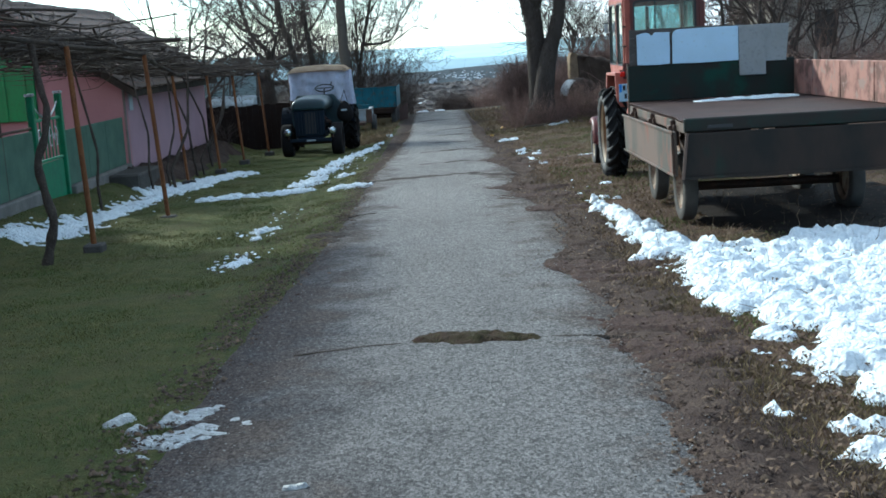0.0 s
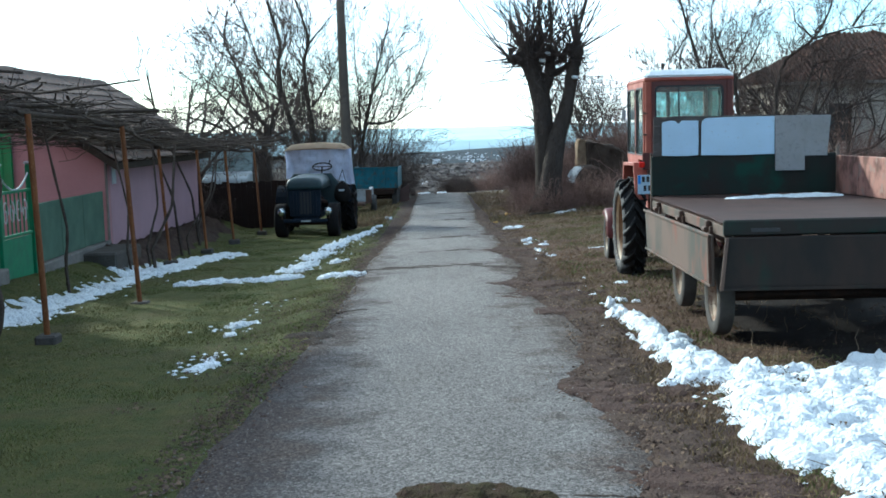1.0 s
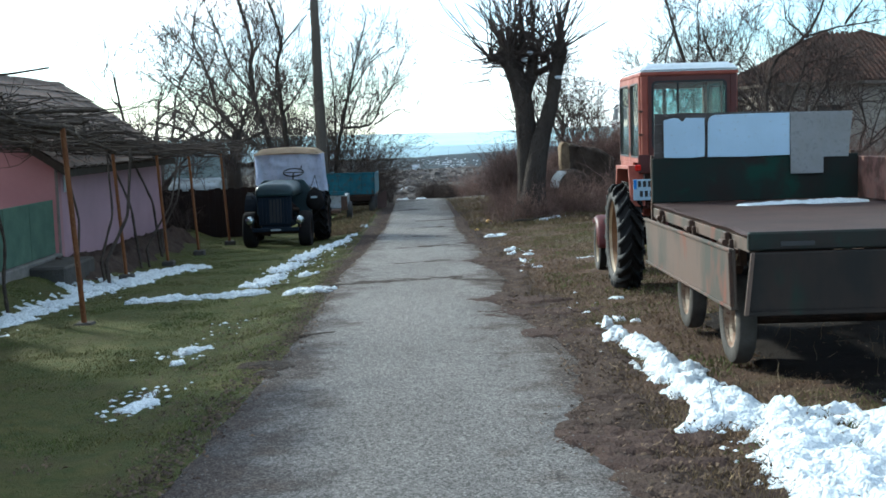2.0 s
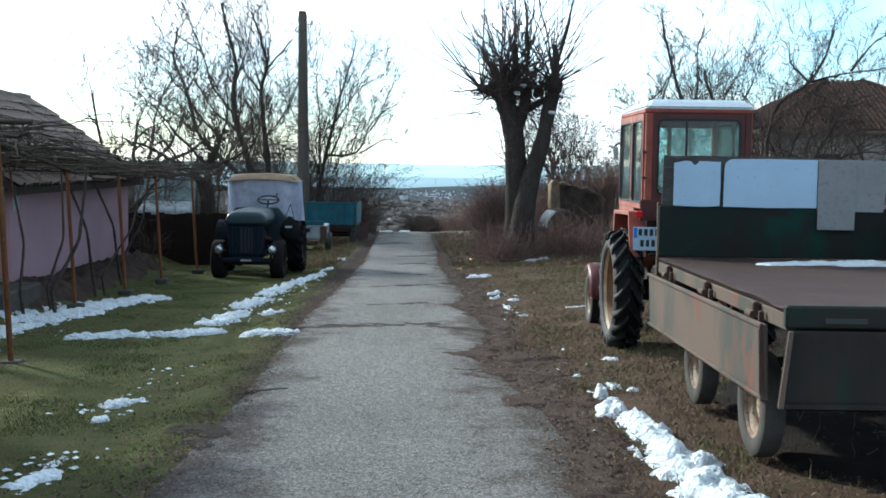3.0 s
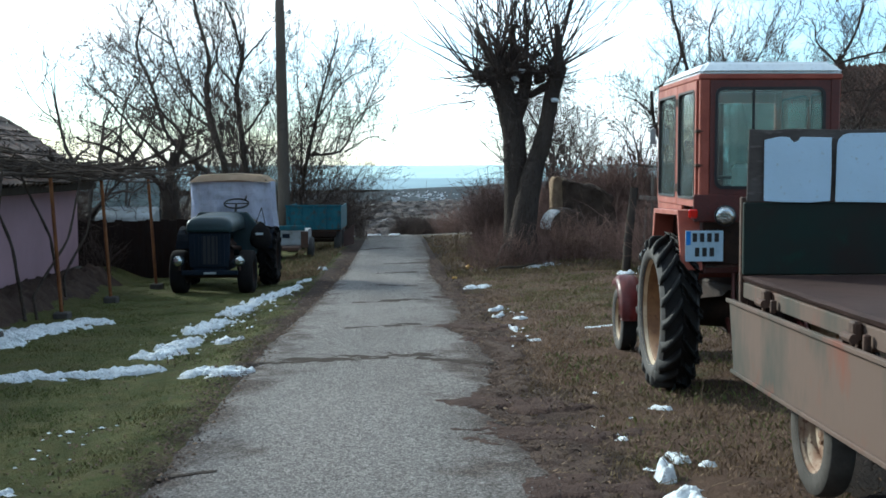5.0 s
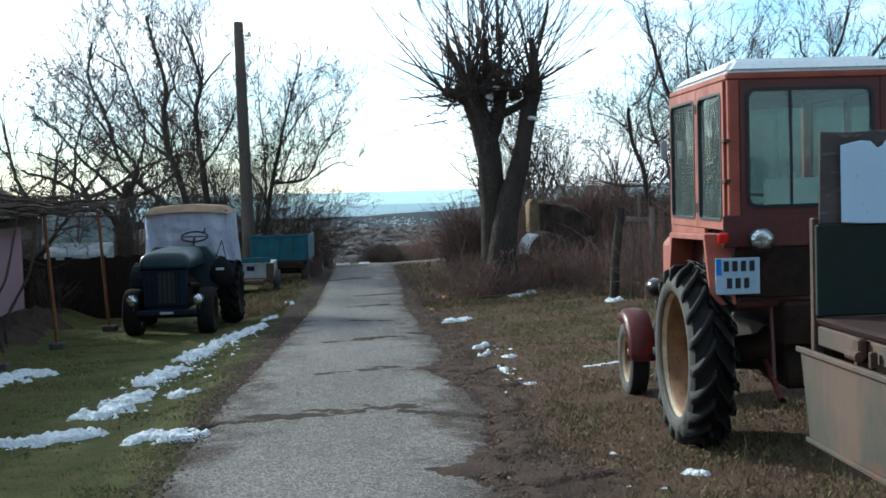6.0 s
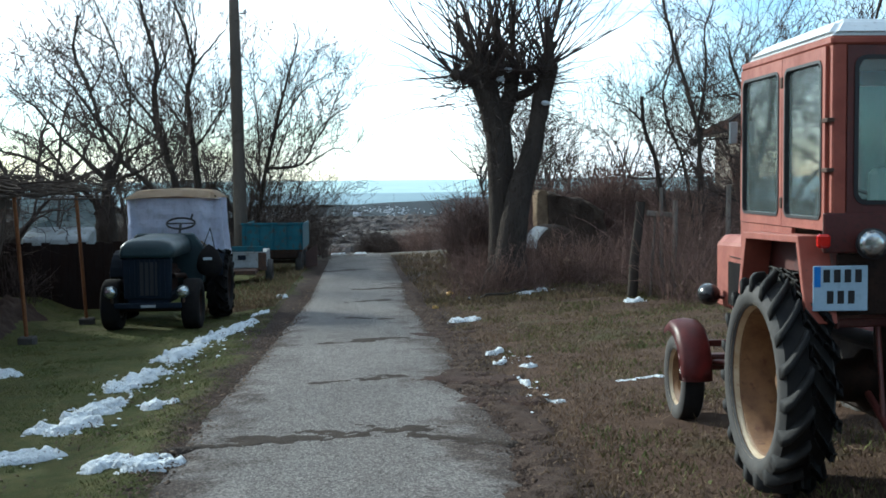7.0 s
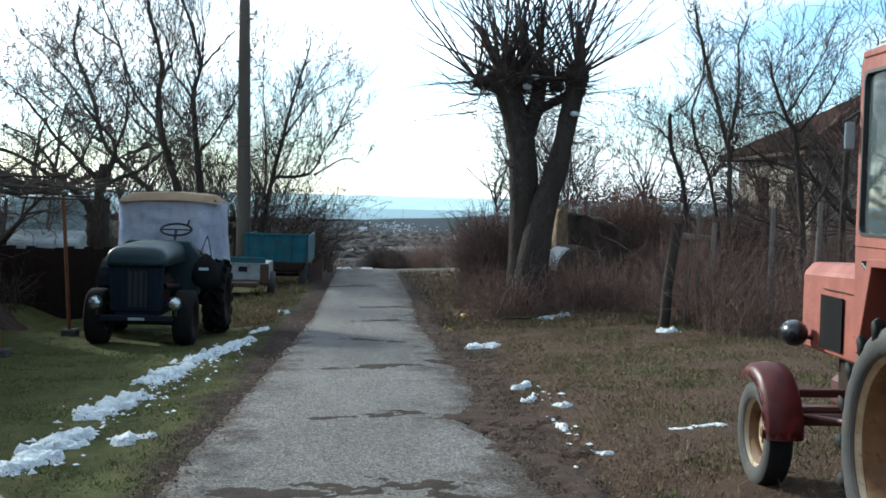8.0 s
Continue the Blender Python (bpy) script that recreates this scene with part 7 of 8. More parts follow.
    for (hx, hy, hz), hr in heads:
        for k in range(int(150 * hr)):
            az = rng.uniform(0, 2 * math.pi)
            el = radians(rng.choice([rng.uniform(48, 86), rng.uniform(20, 55), rng.uniform(-15, 20)], p=[0.5, 0.4, 0.1]))
            d = np.array((math.cos(az) * math.cos(el), math.sin(az) * math.cos(el), math.sin(el)))
            ln = rng.uniform(1.7, 4.0) * (0.38 + 0.62 * max(math.sin(el), 0))
            p = np.array((hx, hy, hz)) + d * hr * 0.7
            r = rng.uniform(0.009, 0.026)
            pts = [p]
            for j in range(7):
                d = d + rng.normal(0, 0.09, 3) + np.array((0, 0, 0.035))
                d /= np.linalg.norm(d)
                pts.append(pts[-1] + d * ln / 7)
            shoots.append((np.array(pts), np.linspace(r, 0.004, 8)))
            for j in range(rng.integers(2, 6)):
                i = rng.integers(2, 7)
                dd = d + rng.normal(0, 0.5, 3)
                dd /= np.linalg.norm(dd)
                fine.append(rod(pts[i], pts[i] + dd * rng.uniform(0.25, 0.8), 0.006, 0.002, 0.025, rng, 4))
    for (hx, hy, hz), hr in heads:          # dense short twigs round the heads
        for k in range(int(420 * hr)):
            d = rng.normal(0, 1, 3) * (1, 1, 0.8)
            d /= np.linalg.norm(d)
            p = np.array((hx, hy, hz - 0.15)) + d * hr * 0.8
            fine.append(rod(p, p + (d + (0, 0, 0.4)) * rng.uniform(0.2, 0.95), 0.006, 0.002, 0.04, rng, 5))
    for k in range(340):                    # water shoots low on the trunks
        z = rng.uniform(1.4, 3.6)
        x = rng.choice([2.75, 3.6])
        p = np.array((x, 32.3, z))
        az = rng.uniform(0, 6.28)
        d = np.array((math.cos(az), math.sin(az), rng.uniform(-0.35, 0.5)))
        fine.append(rod(p, p + d * rng.uniform(0.4, 1.5), 0.0055, 0.002, 0.05, rng, 5))
    for k in range(80):                     # long side shoots that arch out from the heads
        (hx, hy, hz), hr = heads[k % 5]
        az = rng.uniform(0, 2 * math.pi)
        d = np.array((math.cos(az), 0.6 * math.sin(az), rng.uniform(-0.1, 0.35)))
        p = np.array((hx, hy, hz - rng.uniform(0, 0.7)))
        pts = [p]
        ln = rng.uniform(0.8, 2.0)
        for j in range(8):
            d = d + rng.normal(0, 0.16, 3) + np.array((0, 0, rng.uniform(-0.1, 0.04)))
            d /= np.linalg.norm(d)
            pts.append(pts[-1] + d * ln / 8)
        shoots.append((np.array(pts), np.linspace(rng.uniform(0.006, 0.012), 0.003, 9)))
    tagged(put("shoot_work", tubes("shoot_work", shoots, 4), TWIG, T), "long thin pollard shoots", kind="stuff")
    tagged(put("twig_work", tubes("twig_work", fine, 3), TWIG, T), kind="stuff")
    # three small white clumps between the limbs
    for k, (x, y, z) in enumerate(((2.95, 32.15, 3.62), (2.8, 32.1, 3.45), (3.62, 32.0, 3.0))):
        own = bmesh.new()
        bmesh.ops.create_icosphere(own, subdivisions=2, radius=0.07)
        for v in own.verts:
            v.co = Vector((v.co.x * 1.2, v.co.y, v.co.z * 0.7)) * (1 + 0.3 * noise.noise(v.co * 12)) + Vector((x, y, z))
        tagged(part("white_clump", own, SNOW), "small white clump in the tree", "snow", "snow in the tree")


build_pollard()


# ---------------------------------------------------------------- brush and thickets
def thicket(name, spots, label, mat, seed, category="brush", tangle=0.26, stout=1.0):
    """Many bare stems: (x0, x1, y0, y1, count, least height, most height, lean)."""
    rng = np.random.default_rng(seed)
    lines = []
    for x0, x1, y0, y1, count, h0, h1, lean in spots:
        for k in range(count):
            x, y = rng.uniform(x0, x1), rng.uniform(y0, y1)
            dense = noise.noise((x * 0.75, y * 0.75, seed * 3.0))
            if dense < -0.22:
                continue
            h = rng.uniform(h0, h1) * (0.62 + 0.85 * max(dense + 0.15, 0))
            p = np.array((x, y, G(x, y) - 0.03))
            d = np.array((rng.normal(0, lean), rng.normal(0, lean), 1.0))
            d /= np.linalg.norm(d)
            pts = [p]
            for j in range(4):
                d = d + rng.normal(0, tangle, 3)
                d /= np.linalg.norm(d)
                pts.append(pts[-1] + d * h / 4)
            r = rng.uniform(0.003, 0.008) * (0.7 + 0.3 * h) * stout
            lines.append((np.array(pts), np.linspace(r, r * 0.4, 5)))
            for j in range(rng.integers(2, 6)):
                i = rng.integers(1, 5)
                dd = d + rng.normal(0, 0.9, 3)
                dd /= np.linalg.norm(dd)
                lines.append(rod(pts[i], pts[i] + dd * h * rng.uniform(0.2, 0.45), r * 0.6, r * 0.25, 0.02, rng, 3))
    ob = put(name, tubes(name, lines, 3), mat)
    return tagged(ob, label, category, kind="stuff")


thicket("trunk_brush", [(1.8, 4.6, 31.0, 33.6, 1300, 0.25, 0.85, 0.45), (2.2, 4.4, 31.3, 33.2, 520, 0.5, 1.3, 0.35), (4.0, 5.2, 30.5, 34, 260, 0.5, 1.2, 0.35), (3.6, 5.6, 33.5, 37.4, 620, 0.3, 0.85, 0.4)], "reddish-brown bramble stems round the tree's foot", BRUSH, 1)
thicket("hedge", [(2.65, 4.0, 37.5, 41.5, 5200, 1.25, 1.7, 0.12)], "dense dark leafless hedge beside the lane", BRUSH, 2, "hedge", 0.15, 1.35)
thicket("fence_brush", [(5.0, 8.0, 27.9, 30.5, 900, 0.6, 1.8, 0.35), (8.0, 14, 27.5, 31, 700, 0.9, 2.2, 0.3)], "tall reddish brush overgrowing the fence", BRUSH, 3)
thicket("garden_brush", [(4.8, 9, 31, 37, 900, 0.4, 1.35, 0.4), (9, 16, 31, 40, 900, 1.0, 2.6, 0.25), (5.0, 12, 42, 50, 1700, 1.3, 2.7, 0.25), (12, 22, 40, 47, 1200, 1.3, 2.8, 0.25)], "wild leafless brush filling the abandoned garden", BRUSH, 4)
thicket("back_thicket", [(4.6, 7.4, 41.2, 43.6, 2600, 1.5, 2.3, 0.16), (7.2, 11.5, 42.5, 46, 2600, 1.7, 2.7, 0.18), (6.2, 8.2, 36.5, 40.5, 700, 0.9, 1.6, 0.25)], "dense reddish leafless thicket behind the straw stack", BRUSH, 8, "brush", 0.18, 1.25)
thicket("shrub_row", [(-4.8, -0.9, 50.5, 55, 900, 1.5, 3.2, 0.2), (-9, -4.8, 44, 52, 800, 1.2, 2.6, 0.22), (-8.8, -4.7, 35.5, 42, 1100, 1.3, 2.6, 0.22)], "grey leafless undergrowth below the trees", TWIG, 5)
thicket("valley_brush", [(-7, -0.6, 60, 72, 900, 0.2, 0.55, 0.35), (2.0, 3.4, 61, 66, 700, 0.8, 1.7, 0.22), (3.2, 12, 56, 75, 1500, 1.0, 2.2, 0.25), (-14, -5, 60, 85, 500, 1.0, 2.2, 0.25), (1, 14, 85, 130, 500, 1.0, 2.4, 0.25), (-16, -4, 100, 170, 300, 1.5, 3.0, 0.25)], "grey-brown scrub on the slope below the lane", BRUSH, 6)
thicket("scrub_mound", [(0.1, 2.1, 62.5, 65.5, 1500, 0.5, 0.8, 0.4), (0.45, 1.7, 63, 65, 1900, 0.85, 1.25, 0.3)], "low rounded mass of grey scrub past the end of the lane", TWIG, 9, "scrub", 0.24, 1.0)
# the dense runs at x < -6.9 are added to shade the verge
thicket("wall_creeper", [(-6.0, -5.4, 30.5, 31.6, 130, 0.7, 1.4, 0.3), (-9.5, -6.9, 30.4, 32.0, 1500, 1.2, 2.2, 0.2), (-9.5, -7.4, 32.4, 38.0, 1500, 1.6, 2.9, 0.2)], "dark heap of dead creeper at the house end", TWIG, 7)


# ---------------------------------------------------------------- pole, fences, sheds
def build_pole():
    P = thing("utility_pole", pose(-3.28, 45.6, G(-3.28, 45.6), 0, -0.7, 0), "weathered grey utility pole with a small bracket", "pole")
    part("shaft", lathe([(0.21, -0.1), (0.2, 1.5), (0.165, 6), (0.145, 7.95), (0.0, 7.97)], "z", 14), POLE_GREY, P, smooth=True)
    for a, b in (((0, 0, 7.55), (0.34, 0, 7.5)), ((0, 0, 7.25), (-0.26, 0, 7.25)), ((0, 0, 6.2), (-0.22, 0, 6.2))):
        put("bracket", tubes("bracket", [rod(a, b, 0.02)], 6), DARK_STEEL, P)
    part("insulator", lathe([(0.02, 7.5), (0.06, 7.53), (0.04, 7.58), (0.05, 7.62), (0, 7.64)], "z", 10, at=(0.32, 0, 0)), CART_WHITE, P)
    return P


build_pole()


def build_garden_gate():
    F = thing("broken_gate", pose(4.7, 29.8, G(4.7, 29.8)), "leaning grey wooden gate posts with a crossbar", "gate")
    put("post", tubes("post", [rod((0, 0, -0.1), (0.16, 0, 1.6), 0.085, 0.075, 0.012, np.random.default_rng(1), 6)], 6), GREY_WOOD, F)
    put("post", tubes("post", [rod((0.57, 0.05, -0.1), (0.52, 0.05, 1.83), 0.035, 0.03, 0.01, np.random.default_rng(2), 6)], 6), PALE_WOOD, F)
    part("crossbar", box(0.12, 0.56, -0.08, -0.03, 1.38, 1.47, 0.012, None, pose(0, 0, 0, 0, 5, 0)), PALE_WOOD, F, "pale split crossbar")
    put("stay", tubes("stay", [rod((0.33, 0.02, 0.0), (0.41, 0.02, 1.4), 0.02)], 6), PALE_WOOD, F)
    W = thing("wire_fence", pose(0, 0, 0), "old wire fence on thin posts lost in brush", "fence")
    ps = [(5.36, 29.6, 1.6), (6.2, 29.4, 1.85), (6.84, 29.2, 1.95), (7.4, 27.7, 1.5), (8.8, 27.4, 1.5), (10.4, 27.1, 1.5)]
    for x, y, h in ps:
        put("post", tubes("post", [rod((x, y, G(x, y) - 0.1), (x + 0.03, y, G(x, y) + h), 0.045, 0.04, 0.01, np.random.default_rng(int(x * 10)), 6)], 6), PALE_WOOD, W)
    wires = []
    for a, b in zip(ps, ps[1:]):
        for h in (0.4, 0.8, 1.2):
            wires.append(rod((a[0], a[1], G(a[0], a[1]) + h), (b[0], b[1], G(b[0], b[1]) + h), 0.003, 0.003, 0.015, np.random.default_rng(4), 5))
    put("wire", tubes("wire", wires, 4), DARK_STEEL, W)


build_garden_gate()


def lump(name, m, size, mat, label, category, seed=1, amount=0.2, freq=3.0, sub=4, flat=False):
    bm = bmesh.new()
    bmesh.ops.create_icosphere(bm, subdivisions=sub, radius=1.0)
    for v in bm.verts:
        c = v.co.copy()
        v.co = Vector((c.x * size[0], c.y * size[1], max(c.z, -0.4) * size[2]))
        v.co *= 1 + amount * noise.noise((c.x * freq, c.y * freq, c.z * freq + seed)) + amount * 0.4 * noise.noise((c.x * freq * 3, c.y * freq * 3, c.z * freq * 3 + seed))
    ob = part(name, bm, mat, smooth=True)
    ob.matrix_world = m
    return tagged(ob, label, category)


def straw_bale(m):
    T = thing("round_bale", m, "round straw bale with torn white film on top", "bale")
    bm = lathe([(0.0, -0.55), (0.38, -0.56), (0.47, -0.5), (0.49, 0.0), (0.47, 0.5), (0.38, 0.56), (0.0, 0.55)], "y", 28)
    for v in bm.verts:
        v.co *= 1 + 0.05 * noise.noise(v.co * 5)
    # core takes the dark straw tone for the shade on the bale
    part("straw_core", bm, SHADED_STRAW, T, "straw core in the shaded tone", smooth=True)
    bm = bmesh.new()
    rows = []
    for i in range(19):
        a = radians(118 + 66 * i / 18)
        row = []
        for j in range(9):
            y = -0.52 + 1.0 * j / 8 + 0.06 * noise.noise((i * 0.7, j, 3))
            r = 0.5 + 0.02 * noise.noise((i * 0.8, j * 0.8, 1)) - (0.03 if j == 8 else 0) - ((0.17 + 0.1 * noise.noise((i * 0.5, 4, 2))) if j == 0 else 0)
            row.append(bm.verts.new((r * math.cos(a), y, r * math.sin(a))))
        rows.append(row)
    for p, q in zip(rows, rows[1:]):
        for j in range(8):
            bm.faces.new((p[j], p[j + 1], q[j + 1], q[j]))
    bmesh.ops.solidify(bm, geom=bm.faces[:], thickness=0.005)
    part("film", bm, FILM_WHITE, T, "torn white plastic film", smooth=True)
    return T


def rough_block(name, m, outline, y0, y1, mat, label, category, amount=0.06, freq=4.0):
    """A packed mass with a given end outline, its faces made uneven."""
    bm = prism(outline, "y", y0, y1, 0)
    bmesh.ops.triangulate(bm, faces=bm.faces[:])
    bmesh.ops.subdivide_edges(bm, edges=bm.edges[:], cuts=5, use_grid_fill=True)
    for v in bm.verts:
        v.co += Vector(noise.noise_vector(v.co * freq)) * amount + Vector(noise.noise_vector(v.co * freq * 3)) * amount * 0.4
    ob = part(name, bm, mat, smooth=True)
    ob.matrix_world = m
    return tagged(ob, label, category)


straw_bale(pose(4.48, 36.6, 0.1, 0, 0, 10))
# one stack: pale block for its sunlit side, dark block for shaded front
rough_block("straw_stack", pose(0, 38.5, 0), [(4.46, -0.75), (4.78, -0.75), (4.78, 1.2), (4.66, 1.31), (4.52, 1.33), (4.46, 1.22)], 0, 0.7, STRAW, "upright sunlit side of an old straw stack, kept pale", "straw stack", 0.05)
rough_block("stack_front", pose(0, 38.36, 0), [(4.72, -0.75), (6.2, -0.72), (6.1, 0.35), (6.05, 0.85), (5.8, 0.98), (5.3, 1.12), (4.85, 1.28), (4.72, 1.2)], 0, 2.0, SHADED_STRAW, "shaded front of the straw stack, painted dark", "straw heap", 0.1, 3.0)

lump("straw_tuft", pose(4.35, 33.2, G(4.35, 33.2) + 0.1), (0.4, 0.3, 0.28), STRAW, "low tan heap of dead grass by the brush", "grass heap", 8, 0.3, 4)
stick = put("broken_branch", tubes("broken_branch", [rod((2.3, 31.5, G(2.3, 31.5)), (2.62, 31.75, G(2.6, 31.7) + 0.6), 0.03, 0.018, 0.015, np.random.default_rng(3), 6)], 7), POLE_GREY)
tagged(stick, "pale broken branch leaning in the brush", "branch")
stick = put("broken_branch", tubes("broken_branch", [rod((2.0, 30.6, G(2.0, 30.6) + 0.03), (3.1, 30.9, G(3.1, 30.9) + 0.1), 0.03, 0.015, 0.02, np.random.default_rng(6), 7)], 7), GREY_WOOD)
tagged(stick, "fallen broken branch on dry grass", "branch")

LITTER = material("orange wrapper", (0.5, 0.22, 0.04), 0.5, second=(0.55, 0.4, 0.08), scale=14, bump=0.2)
lump("litter", pose(1.8, 31.6, G(1.8, 31.6) + 0.02), (0.07, 0.05, 0.06), LITTER, "crumpled yellow and orange wrapper in the grass", "litter", 5, 0.5, 3, 3)
lump("litter", pose(1.42, 29.9, G(1.42, 29.9) + 0.01), (0.05, 0.04, 0.03), LITTER, "small crumpled orange wrapper on the soil", "litter", 9, 0.5, 3, 3)

B = thing("board_fence", pose(-4.85, 32.2, G(-4.85, 32.2)), "low dark brown board fence behind the pergola", "fence")
rng_b = np.random.default_rng(15)
for k in range(-12, 15):
    h = 1.22 + rng_b.uniform(-0.03, 0.03)
    part("board", box(-1.2 + k * 0.16, -1.2 + k * 0.16 + 0.157, -0.012, 0.012, 0.02, h, 0.004), BROWN_WOOD, B)
for z in (0.25, 0.85):
    part("rail", box(-3.2, 1.25, 0.014, 0.05, z, z + 0.07, 0.005), BROWN_WOOD, B)
for x in (-3.1, -1.2, 0, 1.2):
    part("fence_post", box(x - 0.04, x + 0.04, 0.052, 0.13, -0.1, 1.12, 0.006), BROWN_WOOD, B)


def build_old_van():
    V = thing("old_van", pose(-6.02, 34.4, G(-5.5, 35) - 0.02), "old white van with a dull windscreen behind the fence", "van")
    part("bonnet", prism([(-0.1, 0.5), (-0.12, 1.0), (-0.04, 1.09), (0.3, 1.2), (0.75, 1.27), (0.75, 0.5)], "x", -0.5, 0.8, 0.04), CART_GREY, V, "dull white bonnet")
    part("body", prism([(0.752, 0.4), (0.752, 1.2), (1.0, 1.21), (1.0, 0.4)], "x", -0.87, 0.87, 0.02), DARK_STONE, V)
    part("rear_body", box(-0.87, 0.87, 1.002, 2.6, 0.4, 1.17, 0.03), DARK_STONE, V)
    part("roof", prism([(1.05, 1.85), (1.1, 1.9), (2.6, 1.92), (2.6, 1.85)], "x", -0.82, 0.82, 0.015), CART_GREY, V)
    ws = part("windscreen", prism([(0.80, 1.23), (0.82, 1.23), (1.08, 1.84), (1.06, 1.84)], "x", -0.78, 0.78, 0.0), VAN_GLASS, V, "dusty windscreen")
    for x in (-0.84, 0.0, 0.84):
        part("pillar", prism([(0.79, 1.21), (0.85, 1.21), (1.11, 1.85), (1.05, 1.85)], "x", x - 0.03, x + 0.03, 0.006), DARK_STONE, V)
    part("rear_panel", box(-0.82, 0.82, 2.55, 2.6, 1.172, 1.848, 0.01), DARK_STEEL, V)
    part("seats", box(-0.7, 0.7, 1.5, 1.65, 1.172, 1.57, 0.04), DARK_STEEL, V)
    for s in (-1, 1):
        for y in (0.45, 2.1):
            wheel("wheel", V, s * 0.76, y, 0.31, 0.31, 0.18, 0.18, RUBBER, DARK_STEEL, s, hub_r=0.04, dish=0.04)
        part("headlamp", lathe([(0.0, -0.03), (0.07, -0.025), (0.09, 0.0)], "y", 14, at=(s * 0.62, 0, 0.72)), CHROME, V)
    part("chassis", box(-0.6, 0.6, 0.1, 2.5, 0.3, 0.42, 0.01), GREASE, V)


build_old_van()


# ---------------------------------------------------------------- house across the brush
def build_far_house():
    x0, x1, y0, y1, zb, ze, zr = 13.0, 20.6, 45.4, 52.1, -1.2, 3.15, 5.1
    H = thing("old_house", pose(0, 0, 0), "abandoned pale plastered house with a brown hipped roof", "house")

    def wall(along, lo, hi, near, holes):
        """A wall 0.3 m thick with window openings: along x at y = near, or along y at x = near."""
        def slab(a, b, za, zc, d0=0.0, d1=0.3, mat=PLASTER, name="wall", parent=H, label=""):
            span = (a, b, near + d0, near + d1) if along == "x" else (near + d0, near + d1, a, b)
            return part(name, box(*span, za, zc, 0.006), mat, parent, label)
        at = lo
        for a, b, za, zc in sorted(holes):
            slab(at, a, zb, ze)
            slab(a + 0.001, b - 0.001, zb, za)
            slab(a + 0.001, b - 0.001, zc, ze)
            w = slab(a, b, za, zc, 0.2, 0.22, DARK_HOLE, "window", H, "dark empty window")
            for c in (a, b - 0.07, (a + b) / 2 - 0.03):
                slab(c, c + 0.07, za + 0.002, zc - 0.002, 0.12, 0.198, GREY_WOOD, "window_frame", w)
            slab(a - 0.05, b + 0.05, za - 0.06, za - 0.002, -0.05, 0.1, PLASTER, "window_sill", w)
            at = b
        slab(at, hi, zb, ze)
    wall("y", y0 + 0.302, y1, x0, [(49.0, 50.1, 1.35, 2.4), (46.6, 47.5, 1.35, 2.4)])
    wall("x", x0, x1, y0, [(14.6, 15.5, 0.9, 2.3), (17.6, 18.5, 0.9, 2.3)])
    part("side_wall", box(x1 - 0.3, x1, y0 + 0.302, y1, zb, ze, 0.006), PLASTER, H)
    part("back_wall", box(x0 + 0.302, x1 - 0.302, y1 - 0.3, y1, zb, ze, 0.006), PLASTER, H)
    rf = bmesh.new()
    o = 0.42
    lo = [rf.verts.new(p) for p in ((x0 - o, y0 - o, ze - 0.02), (x1 + o, y0 - o, ze - 0.02), (x1 + o, y1 + o, ze - 0.02), (x0 - o, y1 + o, ze - 0.02))]
    ym = (y0 + y1) / 2
    ra, rb = rf.verts.new((16.1, ym, zr)), rf.verts.new((17.4, ym, zr))
    for f in ((lo[0], lo[1], rb, ra), (lo[1], lo[2], rb), (lo[2], lo[3], ra, rb), (lo[3], lo[0], ra), tuple(lo)):
        rf.faces.new(f)
    bmesh.ops.recalc_face_normals(rf, faces=rf.faces[:])
    roof = part("roof", rf, RED_TILE, H, "brown clay-tiled hipped roof")
    lines = []
    for k in range(44):
        x = x0 - o + (x1 - x0 + 2 * o) * (k + 0.5) / 44
        top = min(1.0, (x - (x0 - o)) / (16.1 - x0 + o), ((x1 + o) - x) / (x1 + o - 17.4))
        lines.append(rod((x, y0 - o, ze + 0.01), (x, y0 - o + (ym - y0 + o) * top, ze + 0.01 + (zr - ze) * top), 0.06))
    for k in range(38):
        y = y0 - o + (y1 - y0 + 2 * o) * (k + 0.5) / 38
        top = 1 - abs(y - ym) / (ym - y0 + o)
        lines.append(rod((x0 - o, y, ze + 0.01), (x0 - o + (16.1 - x0 + o) * top, y, ze + 0.01 + (zr - ze) * top), 0.06))
    tagged(put("tile_work", tubes("tile_work", lines, 6), RED_TILE, roof), kind="stuff")
    for a, b in ((lo_, ra_) for lo_, ra_ in (((x0 - o, y0 - o), 16.1), ((x0 - o, y1 + o), 16.1), ((x1 + o, y0 - o), 17.4))):
        put("hip_tile", tubes("hip_tile", [rod((*a, ze + 0.03), (b, ym, zr + 0.04), 0.09, 0.09, 0.015, np.random.default_rng(3), 12)], 8), RED_TILE, roof)
    part("eave", box(x0 - o, x1 + o, y0 - o - 0.02, y0 - o + 0.03, ze - 0.14, ze - 0.03, 0.006), PALE_WOOD, H, "pale eave board")
    part("eave", box(x0 - o - 0.02, x0 - o + 0.03, y0 - o + 0.032, y1 + o, ze - 0.14, ze - 0.03, 0.006), PALE_WOOD, H, "pale eave board")
    part("soffit", box(x0 - o + 0.032, x0 - 0.002, y0 - o + 0.032, y1 + o, ze - 0.06, ze - 0.03, 0.004), GREY_WOOD, H)


build_far_house()


